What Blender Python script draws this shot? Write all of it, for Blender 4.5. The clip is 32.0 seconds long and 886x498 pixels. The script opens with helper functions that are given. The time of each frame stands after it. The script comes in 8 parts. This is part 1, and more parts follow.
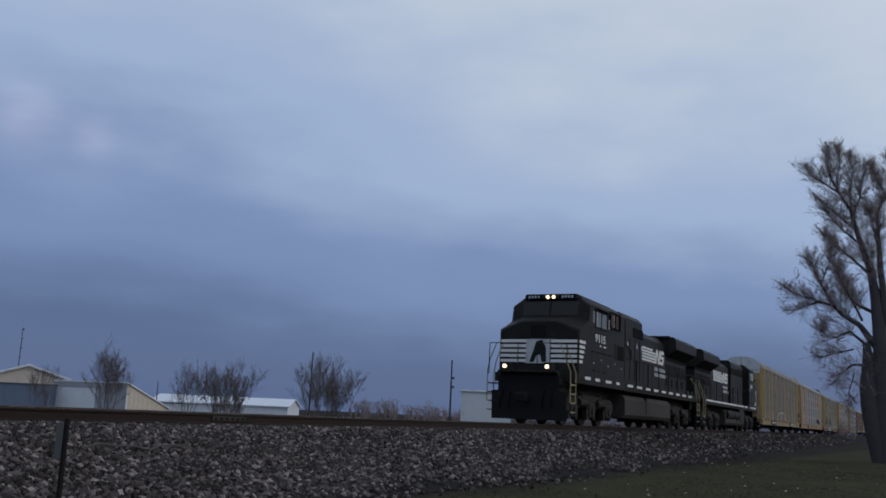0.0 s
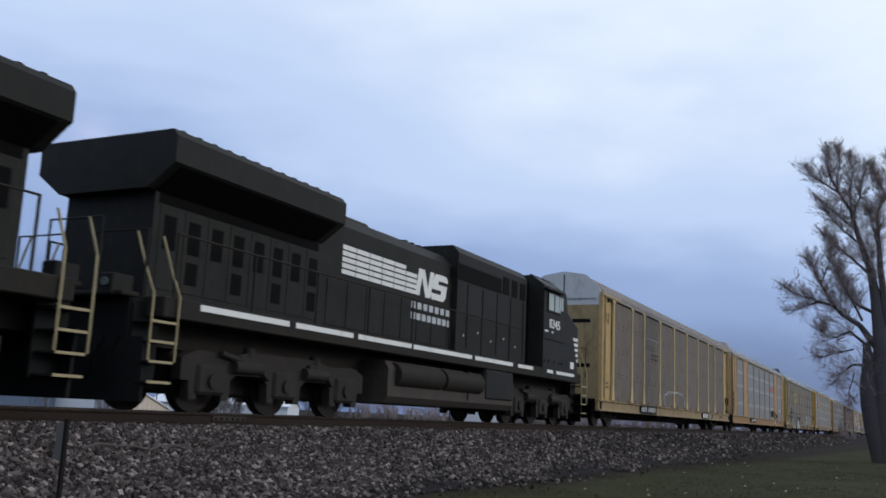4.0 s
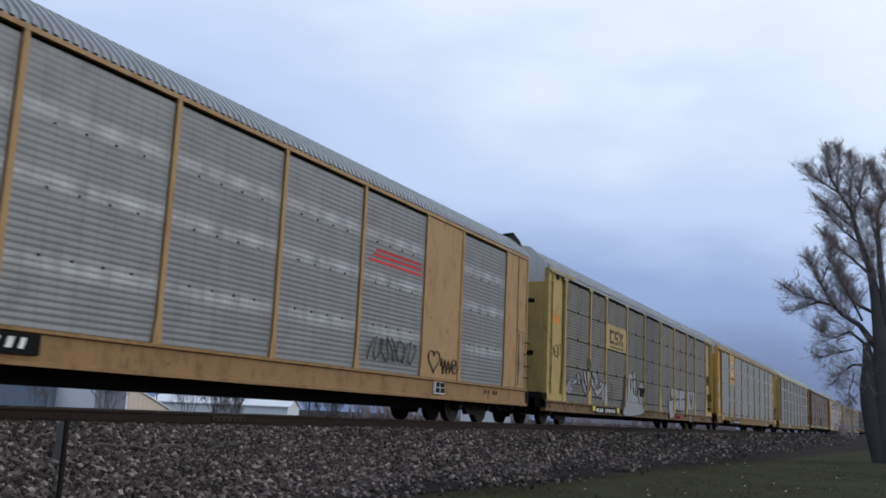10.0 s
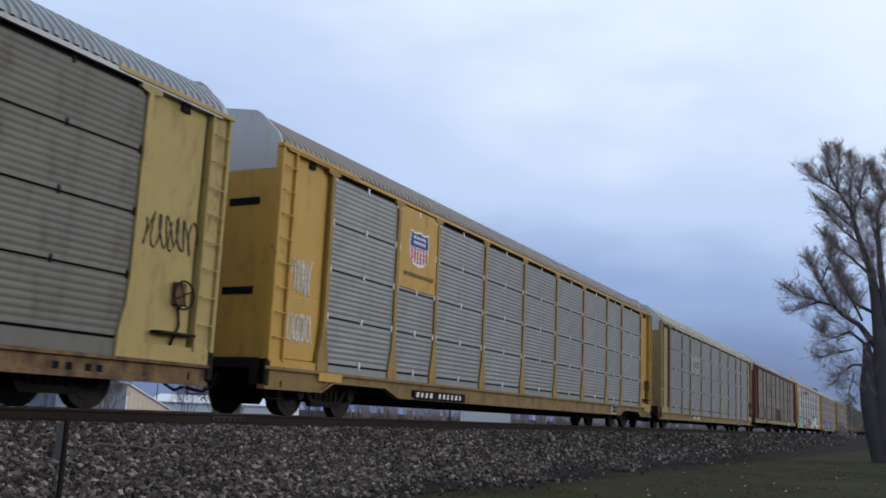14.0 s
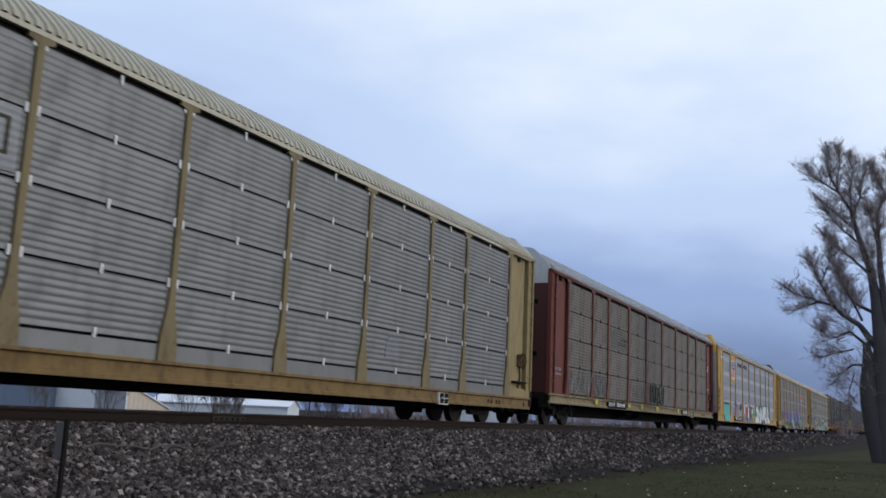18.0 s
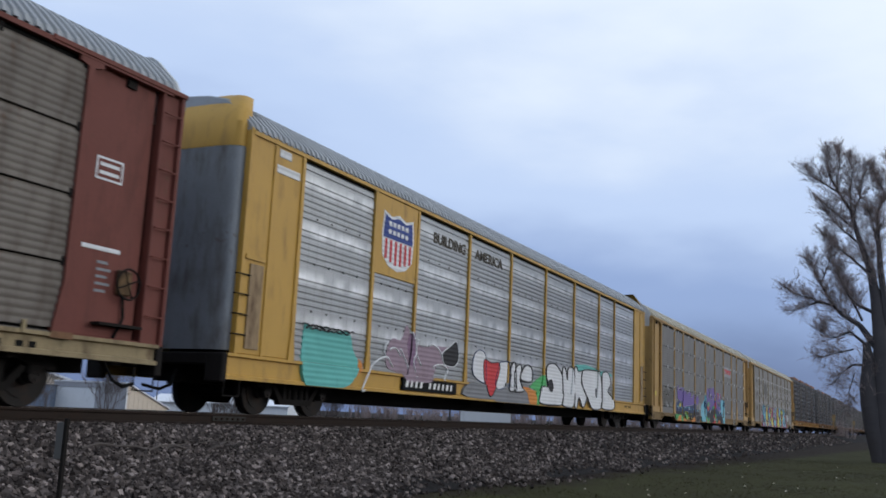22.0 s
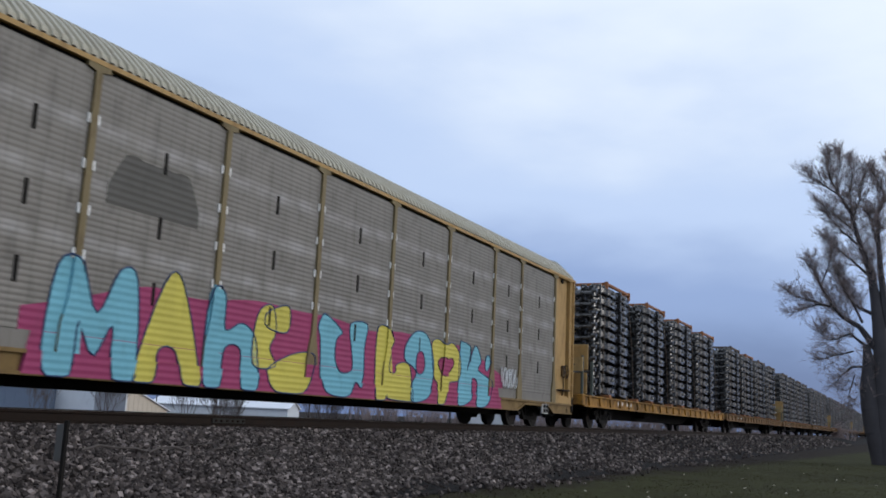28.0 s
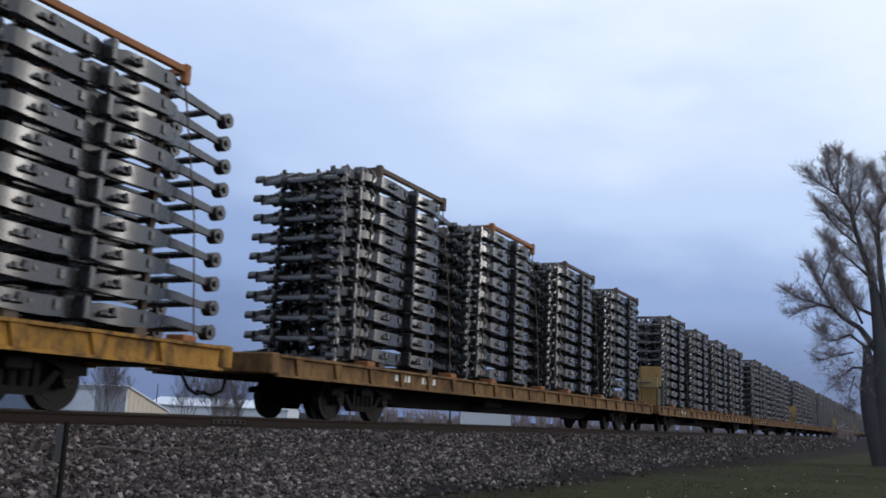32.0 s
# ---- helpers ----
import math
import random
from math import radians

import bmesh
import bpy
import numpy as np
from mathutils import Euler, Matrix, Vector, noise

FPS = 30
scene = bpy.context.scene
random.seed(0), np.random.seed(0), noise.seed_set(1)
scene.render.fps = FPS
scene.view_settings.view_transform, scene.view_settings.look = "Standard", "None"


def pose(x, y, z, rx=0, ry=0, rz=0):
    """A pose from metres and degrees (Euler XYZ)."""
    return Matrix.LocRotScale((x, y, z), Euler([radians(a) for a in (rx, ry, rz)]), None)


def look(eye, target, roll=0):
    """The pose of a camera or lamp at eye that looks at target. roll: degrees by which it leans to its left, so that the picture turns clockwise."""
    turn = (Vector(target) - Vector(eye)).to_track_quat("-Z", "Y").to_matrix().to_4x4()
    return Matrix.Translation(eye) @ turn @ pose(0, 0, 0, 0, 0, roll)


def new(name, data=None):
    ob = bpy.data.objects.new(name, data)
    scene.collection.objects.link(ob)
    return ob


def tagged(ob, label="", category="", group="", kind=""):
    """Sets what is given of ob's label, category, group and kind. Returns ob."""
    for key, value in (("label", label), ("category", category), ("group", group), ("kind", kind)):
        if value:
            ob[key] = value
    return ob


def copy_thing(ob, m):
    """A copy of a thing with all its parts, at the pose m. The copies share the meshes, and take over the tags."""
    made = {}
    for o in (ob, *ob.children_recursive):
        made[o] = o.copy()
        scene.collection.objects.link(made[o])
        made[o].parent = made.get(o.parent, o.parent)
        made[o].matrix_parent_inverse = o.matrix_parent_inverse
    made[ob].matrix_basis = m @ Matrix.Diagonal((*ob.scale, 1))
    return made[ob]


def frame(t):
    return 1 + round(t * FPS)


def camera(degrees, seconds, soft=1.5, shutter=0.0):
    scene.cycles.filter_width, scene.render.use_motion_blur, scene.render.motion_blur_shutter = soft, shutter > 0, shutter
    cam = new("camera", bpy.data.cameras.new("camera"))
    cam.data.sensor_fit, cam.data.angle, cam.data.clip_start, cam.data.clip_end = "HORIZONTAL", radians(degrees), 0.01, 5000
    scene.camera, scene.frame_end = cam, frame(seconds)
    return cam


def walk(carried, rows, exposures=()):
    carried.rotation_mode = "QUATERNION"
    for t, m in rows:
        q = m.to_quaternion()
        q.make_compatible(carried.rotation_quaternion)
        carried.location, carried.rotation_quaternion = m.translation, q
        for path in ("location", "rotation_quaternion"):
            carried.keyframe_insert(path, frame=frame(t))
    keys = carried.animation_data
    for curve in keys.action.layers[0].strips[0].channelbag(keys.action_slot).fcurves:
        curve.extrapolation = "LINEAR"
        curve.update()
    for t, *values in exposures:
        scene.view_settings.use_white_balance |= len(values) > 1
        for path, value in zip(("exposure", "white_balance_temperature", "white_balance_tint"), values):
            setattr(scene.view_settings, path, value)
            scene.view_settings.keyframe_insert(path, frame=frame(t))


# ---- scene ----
import itertools
# The track runs along y at x = 0, rail tops at z = 0; the train comes down from +y and passes on the camera's left.
EYE = (11.49, -0.721, 0.133)
cam = camera(51.0, 32.0, soft=1.7, shutter=0.15)


def aim(pitch):
    return pose(*EYE, 90 + pitch, -2.541, 26.259)


walk(cam, [(0.0, aim(10.187)), (13.0, aim(10.187)), (26.0, aim(10.187)), (27.2, aim(10.26)), (28.6, aim(10.33)), (30.0, aim(10.36)),
           (32.0, aim(10.36))],
     exposures=[(0.0, -0.62, 6280, 10), (1.0, -0.70, 6200, 10), (2.0, -0.18, 6350, 10), (2.6, -0.10, 6400, 10), (4.5, 0.0, 6500, 10), (22.2, 0.0, 6500, 10),
                (23.0, -0.25, 6530, 10), (24.0, -0.33, 6560, 10), (24.9, -0.03, 6500, 10), (25.6, 0.0, 6500, 10), (30.2, 0.0, 6500, 10),
                (31.0, 0.06, 6510, 10), (32.0, 0.02, 6450, 10)])


def travel(t):
    """How far down the track the train's zero mark stands at t seconds."""
    u, early, late = (t - 16.0) / 16.0, max(0.0, 2.6 - t), max(0.0, t - 26.0)
    return -0.20 - 0.20 * early ** 1.7 - 0.079 * late * late - u * (174.92 + u * (6.28 + u * (-3.11 + u * (-3.34 + u * 1.77))))


CAR = 28.83            # from car to car
FIRST = -95.55         # nose of the first rack car on the train


# ---------------------------------------------------------------- sky and light
SUN_AT = (0.85, 0.49, 0.24)


def sky():
    w = bpy.data.worlds.new("overcast_sky")
    scene.world = w
    w.use_nodes = True
    nt = w.node_tree
    nt.nodes.clear()
    N, L = nt.nodes.new, nt.links.new

    def math_node(op, a, b=None, clamp=False):
        n = N("ShaderNodeMath")
        n.operation, n.use_clamp = op, clamp
        for i, v in enumerate((a, b)):
            if v is None:
                continue
            if isinstance(v, (int, float)):
                n.inputs[i].default_value = v
            else:
                L(v, n.inputs[i])
        return n.outputs[0]

    def ramp(f, stops):
        n = N("ShaderNodeValToRGB")
        n.color_ramp.interpolation = "EASE"
        while len(n.color_ramp.elements) < len(stops):
            n.color_ramp.elements.new(0.5)
        for e, (p, c) in zip(n.color_ramp.elements, stops):
            e.position, e.color = p, (*c, 1)
        L(f, n.inputs[0])
        return n.outputs[0]

    def mix(f, a, b):
        n = N("ShaderNodeMix")
        n.data_type = "RGBA"
        if isinstance(f, (int, float)):
            n.inputs[0].default_value = f
        else:
            L(f, n.inputs[0])
        L(a, n.inputs[6]), L(b, n.inputs[7])
        return n.outputs[2]

    tc = N("ShaderNodeTexCoord")
    clear = N("ShaderNodeTexSky")
    clear.sky_type, clear.sun_disc = "NISHITA", False
    clear.sun_elevation, clear.sun_rotation = radians(13.7), radians(60.0)
    dim = N("ShaderNodeVectorMath")
    dim.operation = "SCALE"
    dim.inputs[3].default_value = 0.10
    L(clear.outputs[0], dim.inputs[0])
    sep = N("ShaderNodeSeparateXYZ")
    L(tc.outputs["Generated"], sep.inputs[0])
    # broad cloud masses, flattened towards the horizon
    flat = N("ShaderNodeMapping")
    flat.inputs["Rotation"].default_value = (0.25, 0.35, 0.4)
    flat.inputs["Scale"].default_value = (1.6, 1.1, 4.2)
    L(tc.outputs["Generated"], flat.inputs[0])
    big = N("ShaderNodeTexNoise")
    big.inputs["Scale"].default_value, big.inputs["Detail"].default_value = 1.5, 5
    big.inputs["Roughness"].default_value = 0.45
    L(flat.outputs[0], big.inputs[0])
    fine = N("ShaderNodeTexNoise")
    fine.inputs["Scale"].default_value, fine.inputs["Detail"].default_value = 5.0, 4
    L(flat.outputs[0], fine.inputs[0])
    up = sep.outputs[2]
    high = math_node("MULTIPLY", up, math_node("SUBTRACT", 3.70, math_node("MULTIPLY", up, 3.2)))      # brightest half way up
    east = math_node("MULTIPLY", math_node("MINIMUM", sep.outputs[0], 0.0), 0.42)
    f = math_node("ADD", high, east)
    f = math_node("ADD", f, math_node("MULTIPLY", math_node("SUBTRACT", big.outputs[0], 0.5), 0.60))
    f = math_node("ADD", f, math_node("MULTIPLY", math_node("SUBTRACT", fine.outputs[0], 0.5), 0.16))
    # a darker bank of cloud low over the line's vanishing end
    side = math_node("SUBTRACT", 1.0, math_node("MULTIPLY", math_node("ABSOLUTE", sep.outputs[0]), 2.0), True)
    low = math_node("SUBTRACT", 1.0, math_node("MULTIPLY", up, 3.6), True)
    bank = math_node("MULTIPLY", math_node("MULTIPLY", side, low), math_node("MAXIMUM", sep.outputs[1], 0.0))
    f = math_node("SUBTRACT", f, math_node("MULTIPLY", bank, 0.36))
    f = math_node("ADD", f, 0.06, True)
    cloud = ramp(f, [(0.0, (0.155, 0.23, 0.445)), (0.33, (0.31, 0.43, 0.73)), (0.64, (0.58, 0.725, 1.01)), (1.0, (0.90, 1.0, 1.13))])
    col = mix(0.90, dim.outputs[0], cloud)
    # the veiled sun's glow through the cloud, to the right of the line
    toward = N("ShaderNodeVectorMath")
    toward.operation = "DOT_PRODUCT"
    L(tc.outputs["Generated"], toward.inputs[0])
    toward.inputs[1].default_value = Vector(SUN_AT).normalized()
    glow = math_node("MULTIPLY", math_node("POWER", math_node("MAXIMUM", toward.outputs["Value"], 0.0), 7.0), 0.75)
    warm = N("ShaderNodeVectorMath")
    warm.operation = "SCALE"
    warm.inputs[0].default_value = (1.0, 0.92, 0.80)
    L(glow, warm.inputs[3])
    both = N("ShaderNodeVectorMath")
    L(col, both.inputs[0]), L(warm.outputs[0], both.inputs[1])
    col = both.outputs[0]
    # two small bright clouds low over the line's far end
    for way, tight, amount in (((-0.7587, 0.5941, 0.2673), 2400.0, 0.16), ((-0.7201, 0.6438, 0.2588), 5200.0, 0.17)):
        near = N("ShaderNodeVectorMath")
        near.operation = "DOT_PRODUCT"
        L(tc.outputs["Generated"], near.inputs[0])
        near.inputs[1].default_value = Vector(way).normalized()
        puff = math_node("POWER", math_node("MAXIMUM", near.outputs["Value"], 0.0), tight)
        puff = math_node("MULTIPLY", math_node("MULTIPLY", puff, amount * 2), fine.outputs[0])
        white = N("ShaderNodeVectorMath")
        white.operation = "SCALE"
        white.inputs[0].default_value = (1.0, 0.80, 0.74)
        L(puff, white.inputs[3])
        sum_up = N("ShaderNodeVectorMath")
        L(col, sum_up.inputs[0]), L(white.outputs[0], sum_up.inputs[1])
        col = sum_up.outputs[0]
    bg, out = N("ShaderNodeBackground"), N("ShaderNodeOutputWorld")
    L(col, bg.inputs[0])
    bg.inputs[1].default_value = 1.0
    L(bg.outputs[0], out.inputs[0])


sky()
lamp = bpy.data.lights.new("sun", "SUN")
lamp.energy, lamp.angle, lamp.color = 0.5, radians(10), (1.0, 0.96, 0.90)
sun = new("sun", lamp)
sun.matrix_basis = look(SUN_AT, (0, 0, 0))


# ---------------------------------------------------------------- materials
def material(name, color, rough=0.6, metal=0.0, var=0.18, dirt=None, dirt_amt=0.0, streak=0.0, scale=1.6, grain=22.0, bump=0.25, bump_d=0.004,
             spread=0.0, emit=None, spec=0.42, chips=0.00):
    """A paint, metal, stone or wood: a colour varied at two scales, with streaked dirt, fine relief and a spread of tone from piece to piece."""
    m = bpy.data.materials.new(name)
    m.use_nodes = True
    nt = m.node_tree
    N, L = nt.nodes.new, nt.links.new
    b = nt.nodes["Principled BSDF"]
    b.inputs["Roughness"].default_value, b.inputs["Metallic"].default_value = rough, metal
    b.inputs["Specular IOR Level"].default_value = spec
    tc = N("ShaderNodeTexCoord")
    big, fine = N("ShaderNodeTexNoise"), N("ShaderNodeTexNoise")
    big.inputs["Scale"].default_value, big.inputs["Detail"].default_value = scale, 4
    fine.inputs["Scale"].default_value, fine.inputs["Detail"].default_value = grain, 3
    L(tc.outputs["Object"], big.inputs[0]), L(tc.outputs["Object"], fine.inputs[0])

    def num(op, a, c, clamp=False):
        n = N("ShaderNodeMath")
        n.operation, n.use_clamp = op, clamp
        for i, v in enumerate((a, c)):
            if isinstance(v, (int, float)):
                n.inputs[i].default_value = v
            else:
                L(v, n.inputs[i])
        return n.outputs[0]

    tone = num("ADD", num("MULTIPLY", num("SUBTRACT", big.outputs[0], 0.5), 2 * var), num("MULTIPLY", num("SUBTRACT", fine.outputs[0], 0.5), var))
    if spread:
        inf = N("ShaderNodeObjectInfo")
        tone = num("ADD", tone, num("MULTIPLY", num("SUBTRACT", inf.outputs["Random"], 0.5), 2 * spread))
    tone = num("ADD", tone, 1.0)
    base = N("ShaderNodeVectorMath")
    base.operation = "SCALE"
    base.inputs[0].default_value = color
    L(tone, base.inputs[3])
    col = base.outputs[0]
    if dirt:
        mp = N("ShaderNodeMapping")
        mp.inputs["Scale"].default_value = (3.0, 3.0, 3.0 - 2.6 * streak)
        L(tc.outputs["Object"], mp.inputs[0])
        dn = N("ShaderNodeTexNoise")
        dn.inputs["Scale"].default_value, dn.inputs["Detail"].default_value = 1.3, 6
        dn.inputs["Roughness"].default_value = 0.62
        L(mp.outputs[0], dn.inputs[0])
        f = num("MULTIPLY", num("SUBTRACT", dn.outputs[0], 0.62 - 0.3 * dirt_amt), 4.0, True)
        f = num("MULTIPLY", f, min(1.0, 0.35 + dirt_amt))
        mx = N("ShaderNodeMix")
        mx.data_type = "RGBA"
        L(f, mx.inputs[0]), L(col, mx.inputs[6])
        mx.inputs[7].default_value = (*dirt, 1)
        col = mx.outputs[2]
        r = num("ADD", rough, num("MULTIPLY", f, 0.25), True)
        L(r, b.inputs["Roughness"])
        if metal:
            L(num("MULTIPLY", num("SUBTRACT", 1.0, f), metal), b.inputs["Metallic"])
    if chips:
        # small rust chips and the brown bleed round them
        cn, wide = N("ShaderNodeTexNoise"), N("ShaderNodeTexNoise")
        cn.inputs["Scale"].default_value, cn.inputs["Detail"].default_value = 9.0, 5
        wide.inputs["Scale"].default_value, wide.inputs["Detail"].default_value = 0.9, 3
        L(tc.outputs["Object"], cn.inputs[0]), L(tc.outputs["Object"], wide.inputs[0])
        k = num("ADD", cn.outputs[0], num("MULTIPLY", num("SUBTRACT", wide.outputs[0], 0.5), 0.9))
        k = num("MULTIPLY", num("SUBTRACT", k, 0.74 - 0.14 * chips), 7.0, True)
        mc = N("ShaderNodeMix")
        mc.data_type = "RGBA"
        L(num("MULTIPLY", k, 0.6), mc.inputs[0]), L(col, mc.inputs[6])
        mc.inputs[7].default_value = (0.085, 0.042, 0.022, 1)
        col = mc.outputs[2]
    L(col, b.inputs["Base Color"])
    if bump:
        bp = N("ShaderNodeBump")
        bp.inputs["Strength"].default_value, bp.inputs["Distance"].default_value = bump, bump_d
        L(fine.outputs[0], bp.inputs["Height"])
        L(bp.outputs[0], b.inputs["Normal"])
    if emit:
        b.inputs["Emission Color"].default_value = (*emit[:3], 1)
        b.inputs["Emission Strength"].default_value = emit[3]
    return m


RUST = (0.10, 0.055, 0.03)
M = {}
M["end_tan"] = material("grimy_tan_doors", (0.27, 0.200, 0.100), 0.7, 0, 0.16, (0.12, 0.082, 0.045), 0.48, 0.75, chips=0.28)
M["tank_dust"] = material("dusty_tank_paint", (0.048, 0.042, 0.037), 0.7, 0, 0.25, (0.085, 0.070, 0.056), 0.45, 0.4, spec=0.15)
M["loco_black"] = material("loco_black", (0.0192, 0.0192, 0.0182), 0.5, 0, 0.30, (0.040, 0.036, 0.030), 0.34, 0.7, spec=0.06)
M["loco_grey"] = material("loco_dark_grey", (0.024, 0.0215, 0.019), 0.75, 0, 0.25, (0.040, 0.033, 0.025), 0.45, 0.5, spec=0.10)
M["bogie"] = material("bogie_iron", (0.027, 0.0235, 0.021), 0.85, 0, 0.35, (0.052, 0.042, 0.035), 0.36, 0.0, bump=0.5, spec=0.2)
M["bogie_dark"] = material("freight_bogie_grime", (0.012, 0.0105, 0.0095), 0.85, 0, 0.35, (0.026, 0.021, 0.018), 0.34, 0.0, bump=0.5, spec=0.15)
M["wheel"] = material("wheel_steel", (0.014, 0.012, 0.011), 0.7, 0.2, 0.3, (0.05, 0.03, 0.02), 0.4, spec=0.3)
M["white"] = material("white_paint", (0.70, 0.70, 0.68), 0.55, 0, 0.08, (0.28, 0.26, 0.22), 0.2, 0.7)
M["off_white"] = material("dirty_white", (0.46, 0.48, 0.50), 0.6, 0, 0.10, (0.22, 0.20, 0.17), 0.3, 0.8)
M["black_panel"] = material("black_plate", (0.005, 0.005, 0.005), 0.7, spec=0.1)
M["handrail"] = material("handrail_paint", (0.30, 0.245, 0.13), 0.55)
M["glass"] = material("cab_glass", (0.008, 0.010, 0.013), 0.12, 0, 0.0, bump=0, spec=0.22)
M["lit"] = material("headlight_glow", (1, 0.9, 0.75), 0.4, emit=(1.0, 0.70, 0.40, 4.0), bump=0)
M["yellow"] = material("rack_yellow", (0.40, 0.245, 0.082), 0.62, 0, 0.12, (0.20, 0.12, 0.06), 0.42, 0.7, chips=0.25)
M["pale_yellow"] = material("faded_rack_yellow", (0.37, 0.275, 0.095), 0.65, 0, 0.12, (0.19, 0.13, 0.065), 0.40, 0.7, chips=0.25)
M["orange_yellow"] = material("orange_rack_yellow", (0.335, 0.200, 0.080), 0.6, 0, 0.12, (0.20, 0.105, 0.05), 0.40, 0.75, chips=0.28)
M["bright_yellow"] = material("rack_bright_yellow", (0.44, 0.255, 0.042), 0.55, 0, 0.10, (0.20, 0.115, 0.05), 0.34, 0.8, chips=0.17)
M["end_brown"] = material("rust_stained_tan", (0.28, 0.195, 0.105), 0.7, 0, 0.18, (0.085, 0.05, 0.03), 0.55, 0.7, chips=0.33)
M["post_pale"] = material("pale_post_yellow", (0.52, 0.40, 0.19), 0.65, 0, 0.12, (0.22, 0.14, 0.07), 0.30, 0.7, chips=0.22)
M["olive"] = material("olive_tan", (0.275, 0.205, 0.088), 0.65, 0, 0.14, (0.15, 0.11, 0.06), 0.40, 0.75, chips=0.22)
M["tan"] = material("rack_tan", (0.41, 0.285, 0.122), 0.65, 0, 0.12, (0.17, 0.115, 0.06), 0.42, 0.75, chips=0.25)
M["red"] = material("rack_oxide_red", (0.135, 0.037, 0.027), 0.65, 0, 0.15, (0.085, 0.035, 0.027), 0.40, 0.75, spec=0.3, chips=0.19)
M["end_zinc"] = material("dirty_zinc_doors", (0.20, 0.215, 0.235), 0.55, 0.25, 0.2, (0.085, 0.075, 0.066), 0.5, 0.8, chips=0.2)
M["maroon"] = material("rack_maroon", (0.065, 0.018, 0.017), 0.6, 0, 0.15)
M["pan_brown"] = material("panel_weathered_brown", (0.118, 0.097, 0.078), 0.68, 0.12, 0.22, (0.095, 0.070, 0.052), 0.35, 0.75, spread=0.06)
M["pan_silver"] = material("panel_galvanised", (0.205, 0.212, 0.210), 0.5, 0.4, 0.16, (0.17, 0.165, 0.16), 0.34, 0.7, spread=0.05)
M["pan_steel"] = material("panel_bluish_steel", (0.165, 0.168, 0.168), 0.5, 0.45, 0.18, (0.12, 0.115, 0.105), 0.36, 0.7, spread=0.06)
M["pan_grey"] = material("panel_dull_grey", (0.126, 0.117, 0.102), 0.62, 0.15, 0.22, (0.085, 0.070, 0.056), 0.38, 0.75, spread=0.07)


def belted(m, heights, bright):
    """Cleaner, brighter belts across a weathered sheet, and the faint upright weld lines between its strips."""
    nt = m.node_tree
    N, L = nt.nodes.new, nt.links.new
    b = nt.nodes["Principled BSDF"]
    old = b.inputs["Base Color"].links[0].from_socket
    tc, sep, ns = N("ShaderNodeTexCoord"), N("ShaderNodeSeparateXYZ"), N("ShaderNodeTexNoise")
    ns.inputs["Scale"].default_value, ns.inputs["Detail"].default_value = 2.2, 4
    L(tc.outputs["Object"], sep.inputs[0]), L(tc.outputs["Object"], ns.inputs[0])

    def num(op, a, c, clamp=False):
        n = N("ShaderNodeMath")
        n.operation, n.use_clamp = op, clamp
        for i, v in enumerate((a, c)):
            if isinstance(v, (int, float)):
                n.inputs[i].default_value = v
            else:
                L(v, n.inputs[i])
        return n.outputs[0]
    total = None
    for h in heights:
        d = num("ABSOLUTE", num("SUBTRACT", sep.outputs[2], h), 0.0)
        k = num("SUBTRACT", 1.0, num("MULTIPLY", d, 5.5), True)
        total = k if total is None else num("ADD", total, k)
    f = num("MULTIPLY", total, num("MULTIPLY", num("SUBTRACT", ns.outputs[0], 0.28), 2.6, True), True)
    mx = N("ShaderNodeMix")
    mx.data_type = "RGBA"
    L(f, mx.inputs[0]), L(old, mx.inputs[6])
    mx.inputs[7].default_value = (*bright, 1)
    weld = num("LESS_THAN", num("FRACT", num("MULTIPLY", sep.outputs[1], 3.4), 0.0), 0.10)
    dim = N("ShaderNodeVectorMath")
    dim.operation = "SCALE"
    L(mx.outputs[2], dim.inputs[0])
    L(num("SUBTRACT", 1.0, num("MULTIPLY", weld, 0.14)), dim.inputs[3])
    L(dim.outputs[0], b.inputs["Base Color"])
    return m


M["pan_bright"] = belted(material("panel_bright_aluminium", (0.29, 0.30, 0.30), 0.36, 0.8, 0.16, (0.19, 0.19, 0.185), 0.22, 0.85, spread=0.05), (0.75, 1.55, 2.45, 3.35), (0.66, 0.67, 0.67))
M["pan_quilt"] = belted(material("panel_quilted_zinc", (0.165, 0.172, 0.176), 0.5, 0.3, 0.2, (0.13, 0.13, 0.13), 0.3, 0.7, spread=0.05), (0.85, 1.95, 2.85), (0.37, 0.38, 0.39))
M["pan_check"] = belted(material("panel_chequered_grey", (0.175, 0.163, 0.146), 0.55, 0.2, 0.2, (0.10, 0.088, 0.076), 0.35, 0.7, spread=0.05), (1.25, 2.1, 2.9), (0.30, 0.29, 0.28))
M["pan_red"] = material("panel_rusty_grey", (0.132, 0.115, 0.098), 0.62, 0.12, 0.22, (0.075, 0.058, 0.046), 0.50, 0.8, spread=0.07, chips=0.17)
M["pan_dark"] = material("panel_dark_grey", (0.150, 0.145, 0.138), 0.55, 0.35, 0.14, (0.115, 0.10, 0.09), 0.35, 0.75, spread=0.07)
M["roof"] = material("roof_galvanised", (0.27, 0.24, 0.215), 0.6, 0.2, 0.12, (0.20, 0.17, 0.14), 0.30, 0.2)
M["roof_grey"] = material("roof_bluish_steel", (0.28, 0.295, 0.31), 0.5, 0.45, 0.12, (0.19, 0.18, 0.17), 0.25, 0.2)
M["roof_cream"] = material("roof_cream_steel", (0.40, 0.37, 0.29), 0.55, 0.2, 0.12, (0.24, 0.20, 0.15), 0.30, 0.2)
